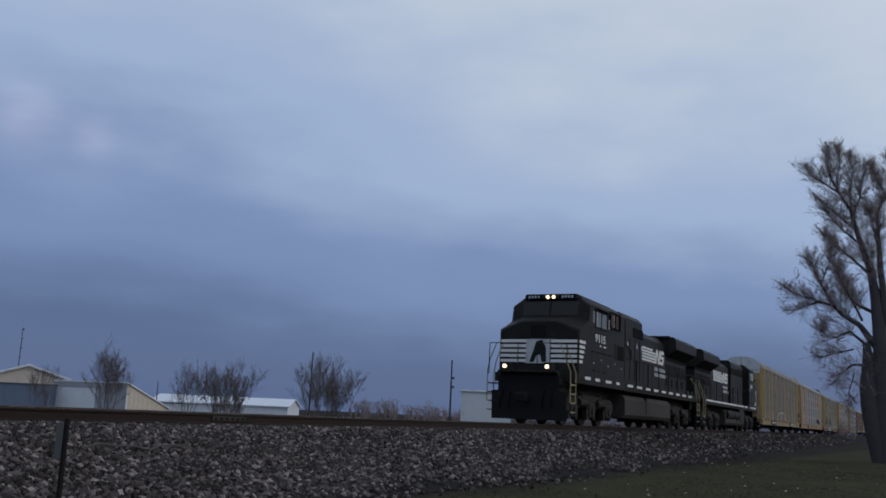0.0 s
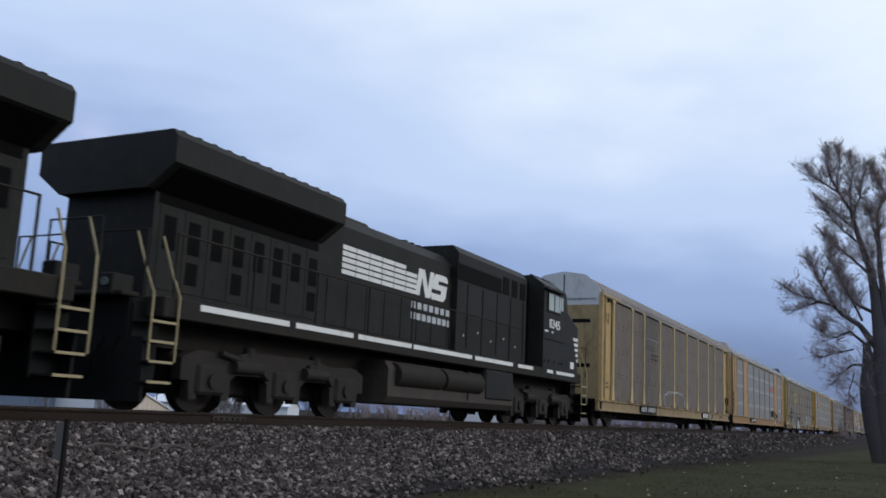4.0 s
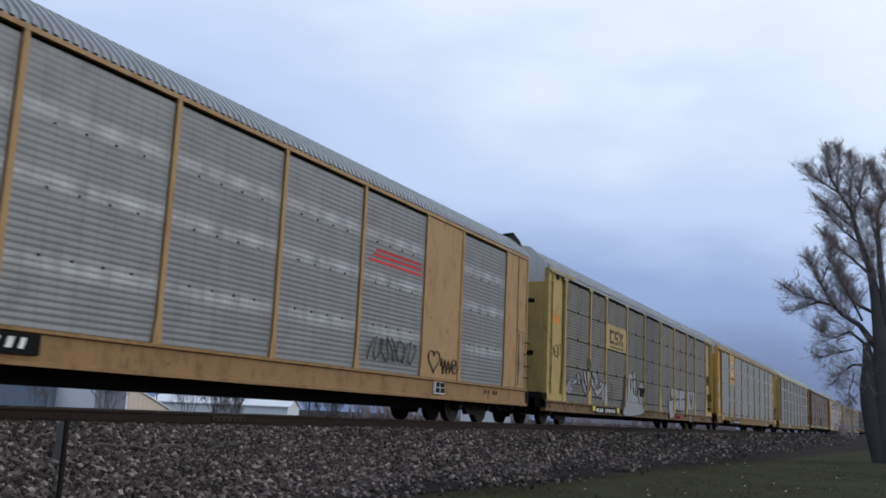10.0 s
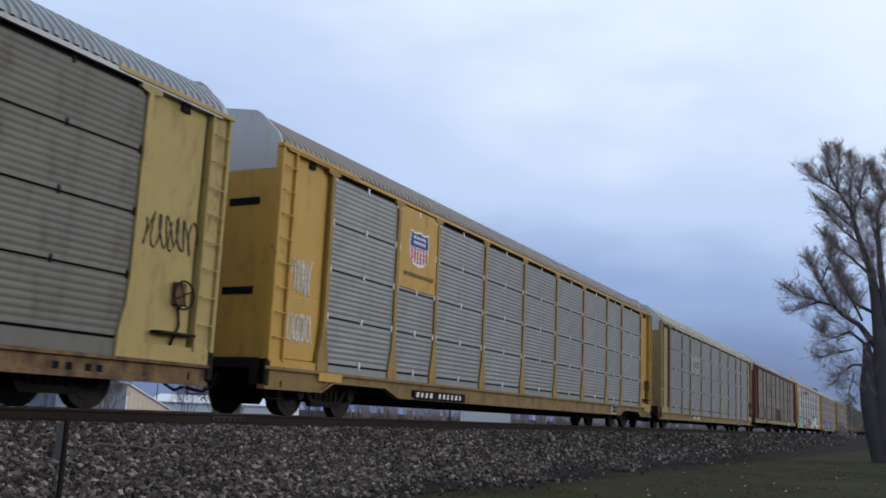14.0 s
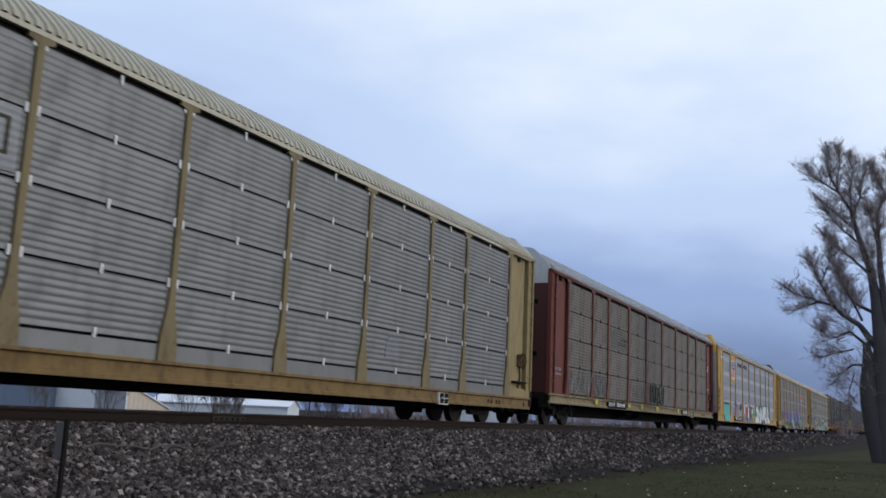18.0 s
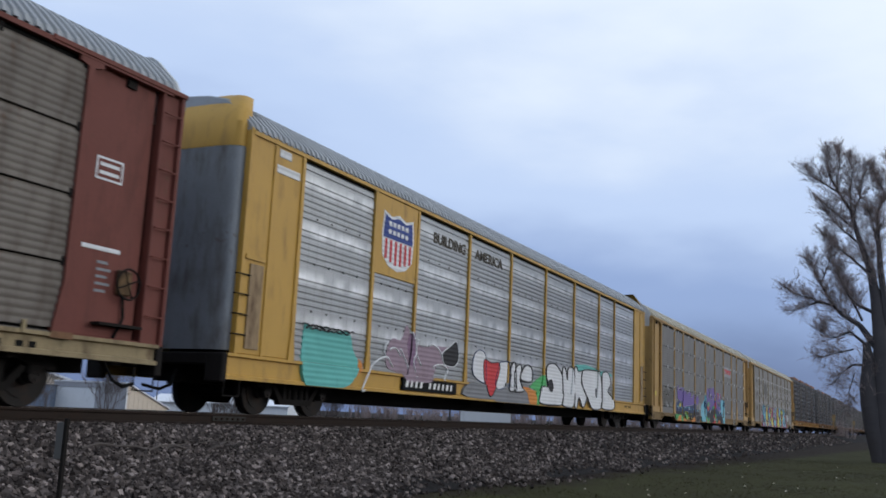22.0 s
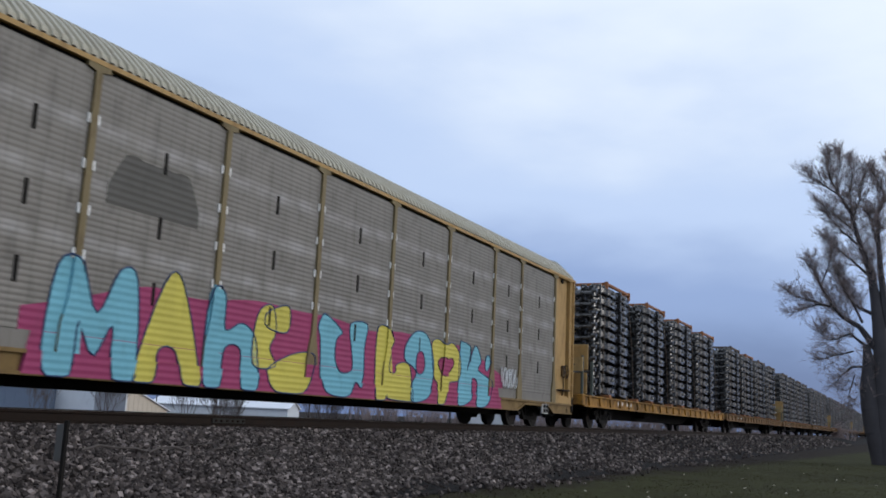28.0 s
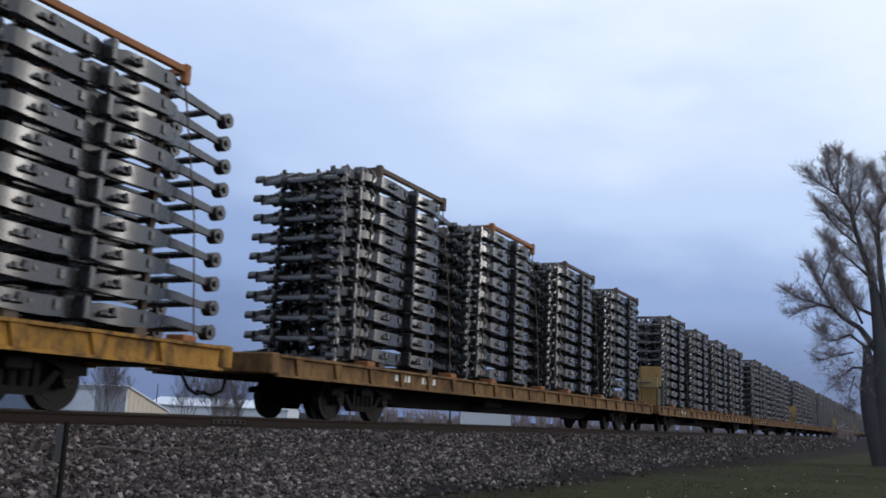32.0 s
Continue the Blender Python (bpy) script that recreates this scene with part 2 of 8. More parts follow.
M["sill_yellow"] = material("grimy_sill_yellow", (0.165, 0.098, 0.040), 0.75, 0, 0.30, (0.052, 0.031, 0.020), 0.72, 0.25, chips=0.50)
M["sill_tan"] = material("stained_tan_sill", (0.265, 0.190, 0.092), 0.7, 0, 0.16, (0.11, 0.065, 0.035), 0.45, 0.5, chips=0.40)
M["sill_orange"] = material("stained_orange_sill", (0.250, 0.142, 0.052), 0.7, 0, 0.16, (0.12, 0.065, 0.032), 0.42, 0.5, chips=0.40)
M["sill_gold"] = material("stained_golden_sill", (0.185, 0.114, 0.034), 0.7, 0, 0.20, (0.09, 0.052, 0.026), 0.50, 0.5, chips=0.42)
M["foot_rust"] = material("rusty_post_foot", (0.17, 0.088, 0.042), 0.8, 0, 0.3, (0.07, 0.04, 0.025), 0.4, 0.4, chips=0.3)
M["sill_cream"] = material("stained_cream_sill", (0.25, 0.195, 0.105), 0.7, 0, 0.20, (0.07, 0.045, 0.028), 0.50, 0.5, chips=0.42)
M["post_olive"] = material("grimy_olive_post", (0.185, 0.140, 0.066), 0.7, 0, 0.14, (0.09, 0.06, 0.035), 0.40, 0.75, chips=0.25)
M["post_gold"] = material("grimy_golden_post", (0.27, 0.170, 0.045), 0.7, 0, 0.14, (0.12, 0.075, 0.035), 0.40, 0.75, chips=0.25)
M["under"] = material("underframe_grime", (0.012, 0.010, 0.009), 0.85, 0, 0.3, spec=0.15)
M["flat_yellow"] = material("flatcar_yellow", (0.36, 0.175, 0.020), 0.7, 0, 0.28, (0.085, 0.050, 0.024), 0.70, 0.5, scale=0.9, chips=0.30)
M["flat_brown"] = material("flatcar_rusty_yellow", (0.195, 0.100, 0.028), 0.75, 0, 0.3, (0.075, 0.042, 0.022), 0.75, 0.5, scale=0.9, chips=0.40)
M["deck"] = material("deck_boards", (0.05, 0.04, 0.032), 0.85)
M["chassis"] = material("chassis_black_coating", (0.024, 0.0224, 0.0215), 0.25, 0.0, 0.35, (0.030, 0.022, 0.018), 0.25, 0.2, bump=0.08, spec=0.80)
M["bar_orange"] = material("load_bar_orange", (0.27, 0.10, 0.032), 0.7, 0, 0.2, RUST, 0.35, chips=0.39)
M["bar_dark"] = material("load_bar_rusty", (0.10, 0.07, 0.05), 0.75, 0, 0.2, RUST, 0.4)
M["rail"] = material("rail_rusty_steel", (0.024, 0.016, 0.012), 0.8, 0.0, 0.3, (0.040, 0.024, 0.017), 0.4, spec=0.2)
M["rail_head"] = material("rail_head_worn", (0.30, 0.27, 0.25), 0.4, 0.8, 0.1)
M["joint"] = material("weathered_joint_bar", (0.024, 0.021, 0.017), 0.7)
M["tie"] = material("sleeper_creosote", (0.055, 0.045, 0.038), 0.9)
M["bark"] = material("bark", (0.050, 0.046, 0.050), 0.9, 0, 0.3, bump=0.8, bump_d=0.01, grain=14)
M["brush"] = material("shrub_twigs", (0.13, 0.105, 0.10), 0.9, 0, 0.2, bump=0)
M["twig"] = material("twigs", (0.26, 0.21, 0.205), 0.9, 0, 0.2, bump=0)


# ---------------------------------------------------------------- mesh helpers
class Form:
    """Gathers boxes, prisms, tubes and sheets into one mesh."""

    def __init__(self):
        self.v, self.f = [], []

    def add(self, verts, faces):
        n = len(self.v)
        self.v += verts
        self.f += [tuple(i + n for i in f) for f in faces]
        return self

    def box(self, x0, x1, y0, y1, z0, z1, b=0.0):
        if b <= 0:
            return self.add([(x, y, z) for z in (z0, z1) for y in (y0, y1) for x in (x0, x1)],
                            [(0, 2, 3, 1), (4, 5, 7, 6), (0, 1, 5, 4), (2, 6, 7, 3), (0, 4, 6, 2), (1, 3, 7, 5)])
        c, h = ((x0 + x1) / 2, (y0 + y1) / 2, (z0 + z1) / 2), ((x1 - x0) / 2, (y1 - y0) / 2, (z1 - z0) / 2)
        b = min(b, *[k * 0.9 for k in h])
        vs, idx = [], {}
        for sx in (-1, 1):
            for sy in (-1, 1):
                for sz in (-1, 1):
                    for ax in range(3):
                        p = [s * (k if i == ax else k - b) + o for i, (s, k, o) in enumerate(zip((sx, sy, sz), h, c))]
                        idx[sx, sy, sz, ax] = len(vs)
                        vs.append(tuple(p))
        fs = []
        for ax in range(3):
            u, w = [i for i in range(3) if i != ax]
            for s in (-1, 1):
                loop = []
                for a, d in ((-1, -1), (1, -1), (1, 1), (-1, 1)):
                    k = [0, 0, 0]
                    k[ax], k[u], k[w] = s, a, d
                    loop.append(idx[(*k, ax)])
                fs.append(tuple(loop if (s > 0) == (ax != 1) else loop[::-1]))
            for a in (-1, 1):
                for d in (-1, 1):
                    k0, k1 = [0, 0, 0], [0, 0, 0]
                    k0[u] = k1[u] = a
                    k0[w] = k1[w] = d
                    k0[ax], k1[ax] = -1, 1
                    fs.append((idx[(*k0, u)], idx[(*k1, u)], idx[(*k1, w)], idx[(*k0, w)]))
        for k in [(a, d, e) for a in (-1, 1) for d in (-1, 1) for e in (-1, 1)]:
            fs.append((idx[(*k, 0)], idx[(*k, 1)], idx[(*k, 2)]))
        return self.add(vs, fs)

    def prism(self, outline, axis, a, b):
        """An outline of (u, w) pairs swept from a to b along an axis (0 x, 1 y, 2 z)."""
        def put(u, w, k):
            return ((k, u, w), (u, k, w), (u, w, k))[axis]
        n = len(outline)
        return self.add([put(u, w, k) for k in (a, b) for u, w in outline],
                        [tuple(range(n))[::-1], tuple(range(n, 2 * n))] + [(i, (i + 1) % n, n + (i + 1) % n, n + i) for i in range(n)])

    def disc(self, c, axis, r, a, b, n=20):
        return self.prism([(c[0] + r * math.cos(6.28319 * i / n), c[1] + r * math.sin(6.28319 * i / n)) for i in range(n)], axis, a, b)

    def tube(self, pts, r, n=6, r1=None):
        pts = [Vector(p) for p in pts]
        rings, vs = len(pts), []
        for i, p in enumerate(pts):
            d = (pts[min(i + 1, rings - 1)] - pts[max(i - 1, 0)]).normalized()
            u = d.cross(Vector((0.31, 0.17, 0.93))).normalized()
            w = d.cross(u)
            k = r if r1 is None else r + (r1 - r) * i / (rings - 1)
            vs += [tuple(p + (u * math.cos(6.28319 * j / n) + w * math.sin(6.28319 * j / n)) * k) for j in range(n)]
        fs = [(i * n + j, i * n + (j + 1) % n, (i + 1) * n + (j + 1) % n, (i + 1) * n + j) for i in range(rings - 1) for j in range(n)]
        return self.add(vs, fs + [tuple(range(n))[::-1], tuple(range((rings - 1) * n, rings * n))])

    def mesh(self, name, mat, sharp=32):
        me = bpy.data.meshes.new(name)
        me.from_pydata(self.v, [], self.f)
        bm = bmesh.new()
        bm.from_mesh(me)
        bmesh.ops.recalc_face_normals(bm, faces=bm.faces)
        bm.to_mesh(me)
        bm.free()
        if sharp:
            me.shade_smooth()
            me.set_sharp_from_angle(angle=radians(sharp))
        me.materials.append(mat)
        return me


def part(name, form, mat, parent, label="", at=None):
    """One mesh object under a thing or a part. form: a Form or a mesh to share."""
    me = form if isinstance(form, bpy.types.Mesh) else form.mesh(name, mat)
    ob = new(name, me)
    ob.parent = parent
    if at is not None:
        ob.matrix_basis = at if isinstance(at, Matrix) else pose(*at)
    if label:
        ob["label"] = label
    return ob


def thing(name, label, category, group="", at=None):
    ob = new(name)
    ob.empty_display_size = 0.3
    if at is not None:
        ob.matrix_basis = at
    return tagged(ob, label, category, group)


def solid(name, form, mat, label, category, group="", at=None, kind=""):
    ob = new(name, form.mesh(name, mat) if isinstance(form, Form) else form)
    if at is not None:
        ob.matrix_basis = at
    return tagged(ob, label, category, group, kind)


def lettering(text, size, mat, parent, at, name="lettering", bold=0.0, squeeze=1.0, depth=0.004):
    """Raised lettering from the built-in font."""
    cu = bpy.data.curves.new(name, "FONT")
    cu.body, cu.size, cu.extrude, cu.offset = text, size, depth, bold
    cu.align_x, cu.resolution_u = "LEFT", 3
    tmp = bpy.data.objects.new(name, cu)
    scene.collection.objects.link(tmp)
    me = bpy.data.meshes.new_from_object(tmp.evaluated_get(bpy.context.evaluated_depsgraph_get()))
    bpy.data.objects.remove(tmp)
    me.transform(Matrix.Diagonal((squeeze, 1, 1, 1)))
    me.materials.clear()
    me.materials.append(mat)
    return part(name, me, mat, parent, at=at)


def digits(text, size, mat, parent, at, name, bold, squeeze):
    """A number whose digits are parts of their own."""
    whole = lettering(text, size, mat, parent, at, name, bold, squeeze)
    bm, done = bmesh.new(), set()
    bm.from_mesh(whole.data)
    bm.verts.ensure_lookup_table()
    for v in list(bm.verts):
        if v.index in done:
            continue
        island, todo = [], [v]
        done.add(v.index)
        while todo:
            p = todo.pop()
            island.append(p)
            for e in p.link_edges:
                q = e.other_vert(p)
                if q.index not in done:
                    done.add(q.index)
                    todo.append(q)
        order = {p.index: i for i, p in enumerate(island)}
        faces = [[order[p.index] for p in f.verts] for f in bm.faces if f.verts[0].index in order]
        me = bpy.data.meshes.new(name)
        me.from_pydata([tuple(p.co) for p in island], [], faces)
        me.materials.append(mat)
        part(name, me, mat, parent, at=at)
    bm.free()
    bpy.data.objects.remove(whole)


SIDE = Matrix(((0, 0, 1, 0), (1, 0, 0, 0), (0, 1, 0, 0), (0, 0, 0, 1)))   # lettering read from +x: right is +y, up is z


def on_side(x, y, z):
    return Matrix.Translation((x, y, z)) @ SIDE


MOVERS = []      # (thing, x, y, z on the train)


def ride(ob, y, x=0.0, z=0.0):
    ob.matrix_basis = pose(x, y + travel(0), z)
    MOVERS.append((ob, x, y, z))
    return ob


# ---------------------------------------------------------------- ground and track
def height(x, y):
    """The ground's height: track bed, ballast shoulder, ditch and lawn."""
    a = abs(x)
    if a < 2.05:
        return -0.23
    if a < 5.0:
        return -0.23 - (a - 2.05) / 2.95 * 0.72
    return -0.95


def ground():
    f = Form()
    xs = [-3000, -1200, -500, -200, -90, -45, -25, -15, -9, -6, -5.0, -4, -3, -2.05, 0, 2.05, 3, 4, 5.0, 5.6, 6.4, 7.5, 9, 11, 13, 16, 20, 26, 34, 50, 90, 200, 500, 1200, 3000]
    ys = [-3000, -900, -300, -100, -40, -20, -12] + [k * 3.0 for k in range(-3, 30)] + [95, 110, 130, 160, 200, 260, 400, 700, 1500, 3500]
    for y in ys:
        for x in xs:
            z = height(x, y) - 0.05
            if x > 5.2:
                z += 0.05 * noise.noise((x * 0.4, y * 0.3, 0)) + 0.03 * noise.noise((x * 1.7, y * 1.1, 3))
            f.v.append((x, y, z))
    n = len(xs)
    f.f = [(j * n + i, j * n + i + 1, (j + 1) * n + i + 1, (j + 1) * n + i) for j in range(len(ys) - 1) for i in range(n - 1)]
    return solid("ground", f, M["grass"], "short winter lawn with bare patches", "ground", kind="structure")


def grass_material():
    """Worn winter grass, with bare dark soil along the foot of the bank and under the tree."""
    m = material("lawn", (0.036, 0.037, 0.0125), 0.95, 0, 0.5, (0.026, 0.019, 0.012), 0.5, 0, 0.35, 30, 0.9, 0.03, spec=0.1)
    nt = m.node_tree
    N, L = nt.nodes.new, nt.links.new
    b = nt.nodes["Principled BSDF"]
    old = b.inputs["Base Color"].links[0].from_socket
    tc, sep, ns = N("ShaderNodeTexCoord"), N("ShaderNodeSeparateXYZ"), N("ShaderNodeTexNoise")
    ns.inputs["Scale"].default_value, ns.inputs["Detail"].default_value = 0.8, 5
    L(tc.outputs["Object"], sep.inputs[0]), L(tc.outputs["Object"], ns.inputs[0])
    wob, edge, far, tall = (N("ShaderNodeMath") for _ in range(4))
    far.operation, tall.operation = "MULTIPLY", "ADD"
    far.inputs[1].default_value = 0.045
    L(sep.outputs[1], far.inputs[0])
    wob.operation = "MULTIPLY_ADD"
    wob.inputs[1].default_value, wob.inputs[2].default_value = 2.6, 4.1
    L(ns.outputs[0], wob.inputs[0])
    L(wob.outputs[0], tall.inputs[0]), L(far.outputs[0], tall.inputs[1])
    edge.operation, edge.use_clamp = "SUBTRACT", True
    L(tall.outputs[0], edge.inputs[0]), L(sep.outputs[0], edge.inputs[1])
    mx = N("ShaderNodeMix")
    mx.data_type = "RGBA"
    L(edge.outputs[0], mx.inputs[0]), L(old, mx.inputs[6])
    mx.inputs[7].default_value = (0.021, 0.0155, 0.012, 1)
    L(mx.outputs[2], b.inputs["Base Color"])
    return m


M["grass"] = grass_material()
# fines under the stones; near-black base colour carries the shade in the gaps
M["ballast_bed"] = material("fines_and_gap_shade", (0.016, 0.0145, 0.0145), 0.95, 0, 0.4, (0.008, 0.007, 0.007), 0.4, 0, 1.2, 40, 1.0, 0.02, spec=0.1)


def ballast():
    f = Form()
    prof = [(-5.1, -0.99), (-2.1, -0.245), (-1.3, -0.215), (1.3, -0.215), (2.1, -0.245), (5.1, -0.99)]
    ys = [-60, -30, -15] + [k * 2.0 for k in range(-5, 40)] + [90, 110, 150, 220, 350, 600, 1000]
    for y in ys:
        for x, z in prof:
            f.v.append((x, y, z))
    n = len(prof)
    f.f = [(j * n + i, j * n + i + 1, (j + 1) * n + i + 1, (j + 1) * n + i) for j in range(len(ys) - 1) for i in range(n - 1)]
    return solid("ballast_bed", f, M["ballast_bed"], "crushed-stone ballast bank under the track, near-black for shade between stones", "ballast", kind="structure")


def track():
    RAILP = [(-0.07, -0.178), (0.07, -0.178), (0.07, -0.165), (0.012, -0.145), (0.012, -0.05), (0.037, -0.036), (0.037, -0.006), (0.03, 0),
             (-0.03, 0), (-0.037, -0.006), (-0.037, -0.036), (-0.012, -0.05), (-0.012, -0.145), (-0.07, -0.165)]
    tr = tagged(new("track"), "single railway track on ballast", "railway track", kind="structure")
    for s in (-1, 1):
        f = Form().prism([(s * 0.755 + u, w) for u, w in RAILP], 1, -80, 900)
        part("rail", f, M["rail"], tr, "brown rusty steel rail")
        part("rail_head", Form().box(s * 0.755 - 0.028, s * 0.755 + 0.028, -80, 900, -0.004, 0.0015), M["rail_head"], tr)
    me = Form().box(-1.3, 1.3, -0.115, 0.115, -0.36, -0.182, 0.012).mesh("sleeper", M["tie"])
    rnd = random.Random(4)
    for k in range(150):
        part("sleeper", me, None, tr, at=pose(rnd.uniform(-0.03, 0.03), -6 + k * 0.52, 0, 0, 0, rnd.uniform(-0.6, 0.6)))
    # bolted joint with fishplates, greenish with age
    f = Form().box(0.77, 0.795, 12.05, 12.95, -0.13, -0.045, 0.008)
    jp = part("fishplate", f, M["joint"], tr, "rusty bolted rail joint bar")
    for k in range(6):
        part("bolt", Form().disc((12.13 + k * 0.147, -0.088), 0, 0.02, 0.795, 0.825, 6), M["rail"], jp)


def stone_material():
    m = material("ballast_stone", (0.123, 0.106, 0.099), 0.9, 0, 0.30, (0.08, 0.066, 0.06), 0.35, 0, 5, 60, 0.5, 0.004, spec=0.15)
    nt = m.node_tree
    geo, b = nt.nodes.new("ShaderNodeNewGeometry"), nt.nodes["Principled BSDF"]
    old = b.inputs["Base Color"].links[0].from_socket
    ramp = nt.nodes.new("ShaderNodeValToRGB")
    for p, c in ((0.6, (0.62, 0.59, 0.58, 1)), (0.85, (1.15, 1.11, 1.09, 1))):
        ramp.color_ramp.elements.new(p).color = c
    for e, (p, c) in zip((ramp.color_ramp.elements[0], ramp.color_ramp.elements[3]), ((0.0, (0.18, 0.165, 0.16, 1)), (1.0, (2.5, 2.44, 2.4, 1)))):
        e.position, e.color = p, c
    nt.links.new(geo.outputs["Random Per Island"], ramp.inputs[0])
    mul = nt.nodes.new("ShaderNodeVectorMath")
    mul.operation = "MULTIPLY"
    nt.links.new(old, mul.inputs[0]), nt.links.new(ramp.outputs[0], mul.inputs[1])
    nt.links.new(mul.outputs[0], b.inputs["Base Color"])
    return m


def gravel():
    """Loose crushed stone over the bank: coarse and dense where it lies near, sparser further on."""
    rng = np.random.default_rng(7)
    spots = []
    for y0, y1, step, x0, x1, size in ((4.5, 13.0, 0.052, 1.35, 6.0, 0.046), (13.0, 19.0, 0.075, 1.35, 6.0, 0.050), (19.0, 26.0, 0.115, 1.35, 6.0, 0.054), (26.0, 36.0, 0.16, 1.35, 6.0, 0.060),
                                       (36.0, 62.0, 0.26, 1.4, 5.4, 0.075), (62.0, 130.0, 0.46, 1.4, 5.4, 0.11), (-2.0, 4.5, 0.07, 1.4, 5.3, 0.045), (0.0, 40.0, 0.11, -1.3, 1.3, 0.045)):
        nx, ny = int((x1 - x0) / step), int((y1 - y0) / step)
        gx, gy = np.meshgrid(x0 + (np.arange(nx) + 0.5) * step, y0 + (np.arange(ny) + 0.5) * step)
        gx, gy = gx.ravel() + rng.uniform(-0.5, 0.5, gx.size) * step, gy.ravel() + rng.uniform(-0.5, 0.5, gx.size) * step
        edge = 4.75 + 0.25 * np.sin(gy * 0.9) + 0.15 * np.sin(gy * 2.3 + 1) + rng.exponential(0.22, gx.size)
        keep = gx < edge
        spots.append(np.stack([gx, gy, np.full(gx.size, size)], 1)[keep])
    P = np.concatenate(spots)
    n = len(P)
    a = np.abs(P[:, 0])
    z = np.where(a < 1.3, -0.215, np.where(a < 2.1, -0.215 - (a - 1.3) / 0.8 * 0.03, -0.245 - (np.minimum(a, 5.05) - 2.1) / 3.0 * 0.745))
    base = np.array([(-1, -1, -1), (1, -1, -1), (1, 1, -1), (-1, 1, -1), (-1, -1, 1), (1, -1, 1), (1, 1, 1), (-1, 1, 1)], float) * 0.62
    q = rng.normal(size=(n, 4))
    q /= np.linalg.norm(q, axis=1)[:, None]
    w, x, y, zz = q.T
    R = np.stack([1 - 2 * (y * y + zz * zz), 2 * (x * y - w * zz), 2 * (x * zz + w * y), 2 * (x * y + w * zz), 1 - 2 * (x * x + zz * zz), 2 * (y * zz - w * x),
                  2 * (x * zz - w * y), 2 * (y * zz + w * x), 1 - 2 * (x * x + y * y)], 1).reshape(n, 3, 3)
    v = base[None] * rng.uniform(0.55, 1.25, (n, 8, 3)) * rng.uniform(0.6, 1.2, (n, 1, 3))
    v = np.einsum("nij,nkj->nki", R, v) * (P[:, 2] * rng.uniform(0.65, 1.25, n))[:, None, None]
    v += np.stack([P[:, 0], P[:, 1], z + P[:, 2] * rng.uniform(-0.1, 0.45, n)], 1)[:, None]
    q4 = np.array([(0, 3, 2, 1), (4, 5, 6, 7), (0, 1, 5, 4), (1, 2, 6, 5), (2, 3, 7, 6), (3, 0, 4, 7)])
    faces = (q4[None] + 8 * np.arange(n)[:, None, None]).reshape(-1)
    me = bpy.data.meshes.new("gravel")
    me.vertices.add(8 * n)
    me.vertices.foreach_set("co", v.reshape(-1))
    me.loops.add(len(faces))
    me.loops.foreach_set("vertex_index", faces)
    me.polygons.add(6 * n)
    me.polygons.foreach_set("loop_start", np.arange(6 * n) * 4)
    me.update(calc_edges=True)
    me.shade_flat()
    me.materials.append(stone_material())
    tagged(new("ballast_stones", me), "loose grey crushed ballast stones on the bank", "gravel", kind="stuff")


ground()
ballast()
track()
gravel()


# ---------------------------------------------------------------- running gear
WHEELS = []      # wheelsets that roll


def wheelset_mesh(r):
    f = Form()
    for s in (-1, 1):
        x = s * 0.755
        a, b = sorted((x - 0.06, x + 0.06))
        f.disc((0, 0), 0, r, a, b, 28)
        f.disc((0, 0), 0, r + 0.025, *sorted((x - s * 0.10, x - s * 0.06)), 28)
        f.disc((0, 0), 0, r * 0.72, *sorted((x + s * 0.06, x + s * 0.075)), 24)
        f.disc((0, 0), 0, r * 0.30, *sorted((x + s * 0.06, x + s * 0.16)), 16)
        f.disc((0, 0), 0, 0.105, *sorted((x + s * 0.16, x + s * 0.32)), 14)
        for k in range(3):
            a = k * 2.0944
            f.box(*sorted((x + s * 0.318, x + s * 0.34)), 0.05 * math.cos(a) - 0.015, 0.05 * math.cos(a) + 0.015, 0.05 * math.sin(a) - 0.015,
                  0.05 * math.sin(a) + 0.015)
    f.disc((0, 0), 0, 0.085, -0.75, 0.75, 12)
    return f.mesh("wheelset", M["wheel"])


FREIGHT_WHEEL, LOCO_WHEEL = wheelset_mesh(0.42), wheelset_mesh(0.51)


def freight_frame_mesh():
    f = Form()
    for s in (-1, 1):
        x0, x1 = sorted((s * 0.93, s * 1.06))
        # two rails and the columns, with the spring window open between them
        f.prism([(-1.22, 0.50), (-1.22, 0.62), (-0.92, 0.66), (-0.45, 0.86), (0.45, 0.86), (0.92, 0.66), (1.22, 0.62), (1.22, 0.50), (0.9, 0.53),
                 (0.4, 0.70), (-0.4, 0.70), (-0.9, 0.53)], 0, x0, x1)
        f.prism([(-0.75, 0.52), (-0.48, 0.20), (0.48, 0.20), (0.75, 0.52), (0.66, 0.56), (0.42, 0.31), (-0.42, 0.31), (-0.66, 0.56)], 0, x0, x1)
        for y in (-0.36, 0.36):
            f.box(x0, x1, y - 0.05, y + 0.05, 0.28, 0.74)
        for y in (-0.9, 0.9):
            f.box(x0 - 0.02, x1 + 0.02, y - 0.13, y + 0.13, 0.42, 0.60, 0.03)
        for y in (-0.2, 0.0, 0.2):
            f.disc((s * 0.995, y), 2, 0.075, 0.30, 0.52, 10)
    f.box(-1.15, 1.15, -0.22, 0.22, 0.52, 0.72, 0.03)
    f.box(-0.62, 0.62, -1.0, 1.0, 0.32, 0.80, 0.04)
    return f.mesh("bogie", M["bogie_dark"])


FREIGHT_FRAME = freight_frame_mesh()


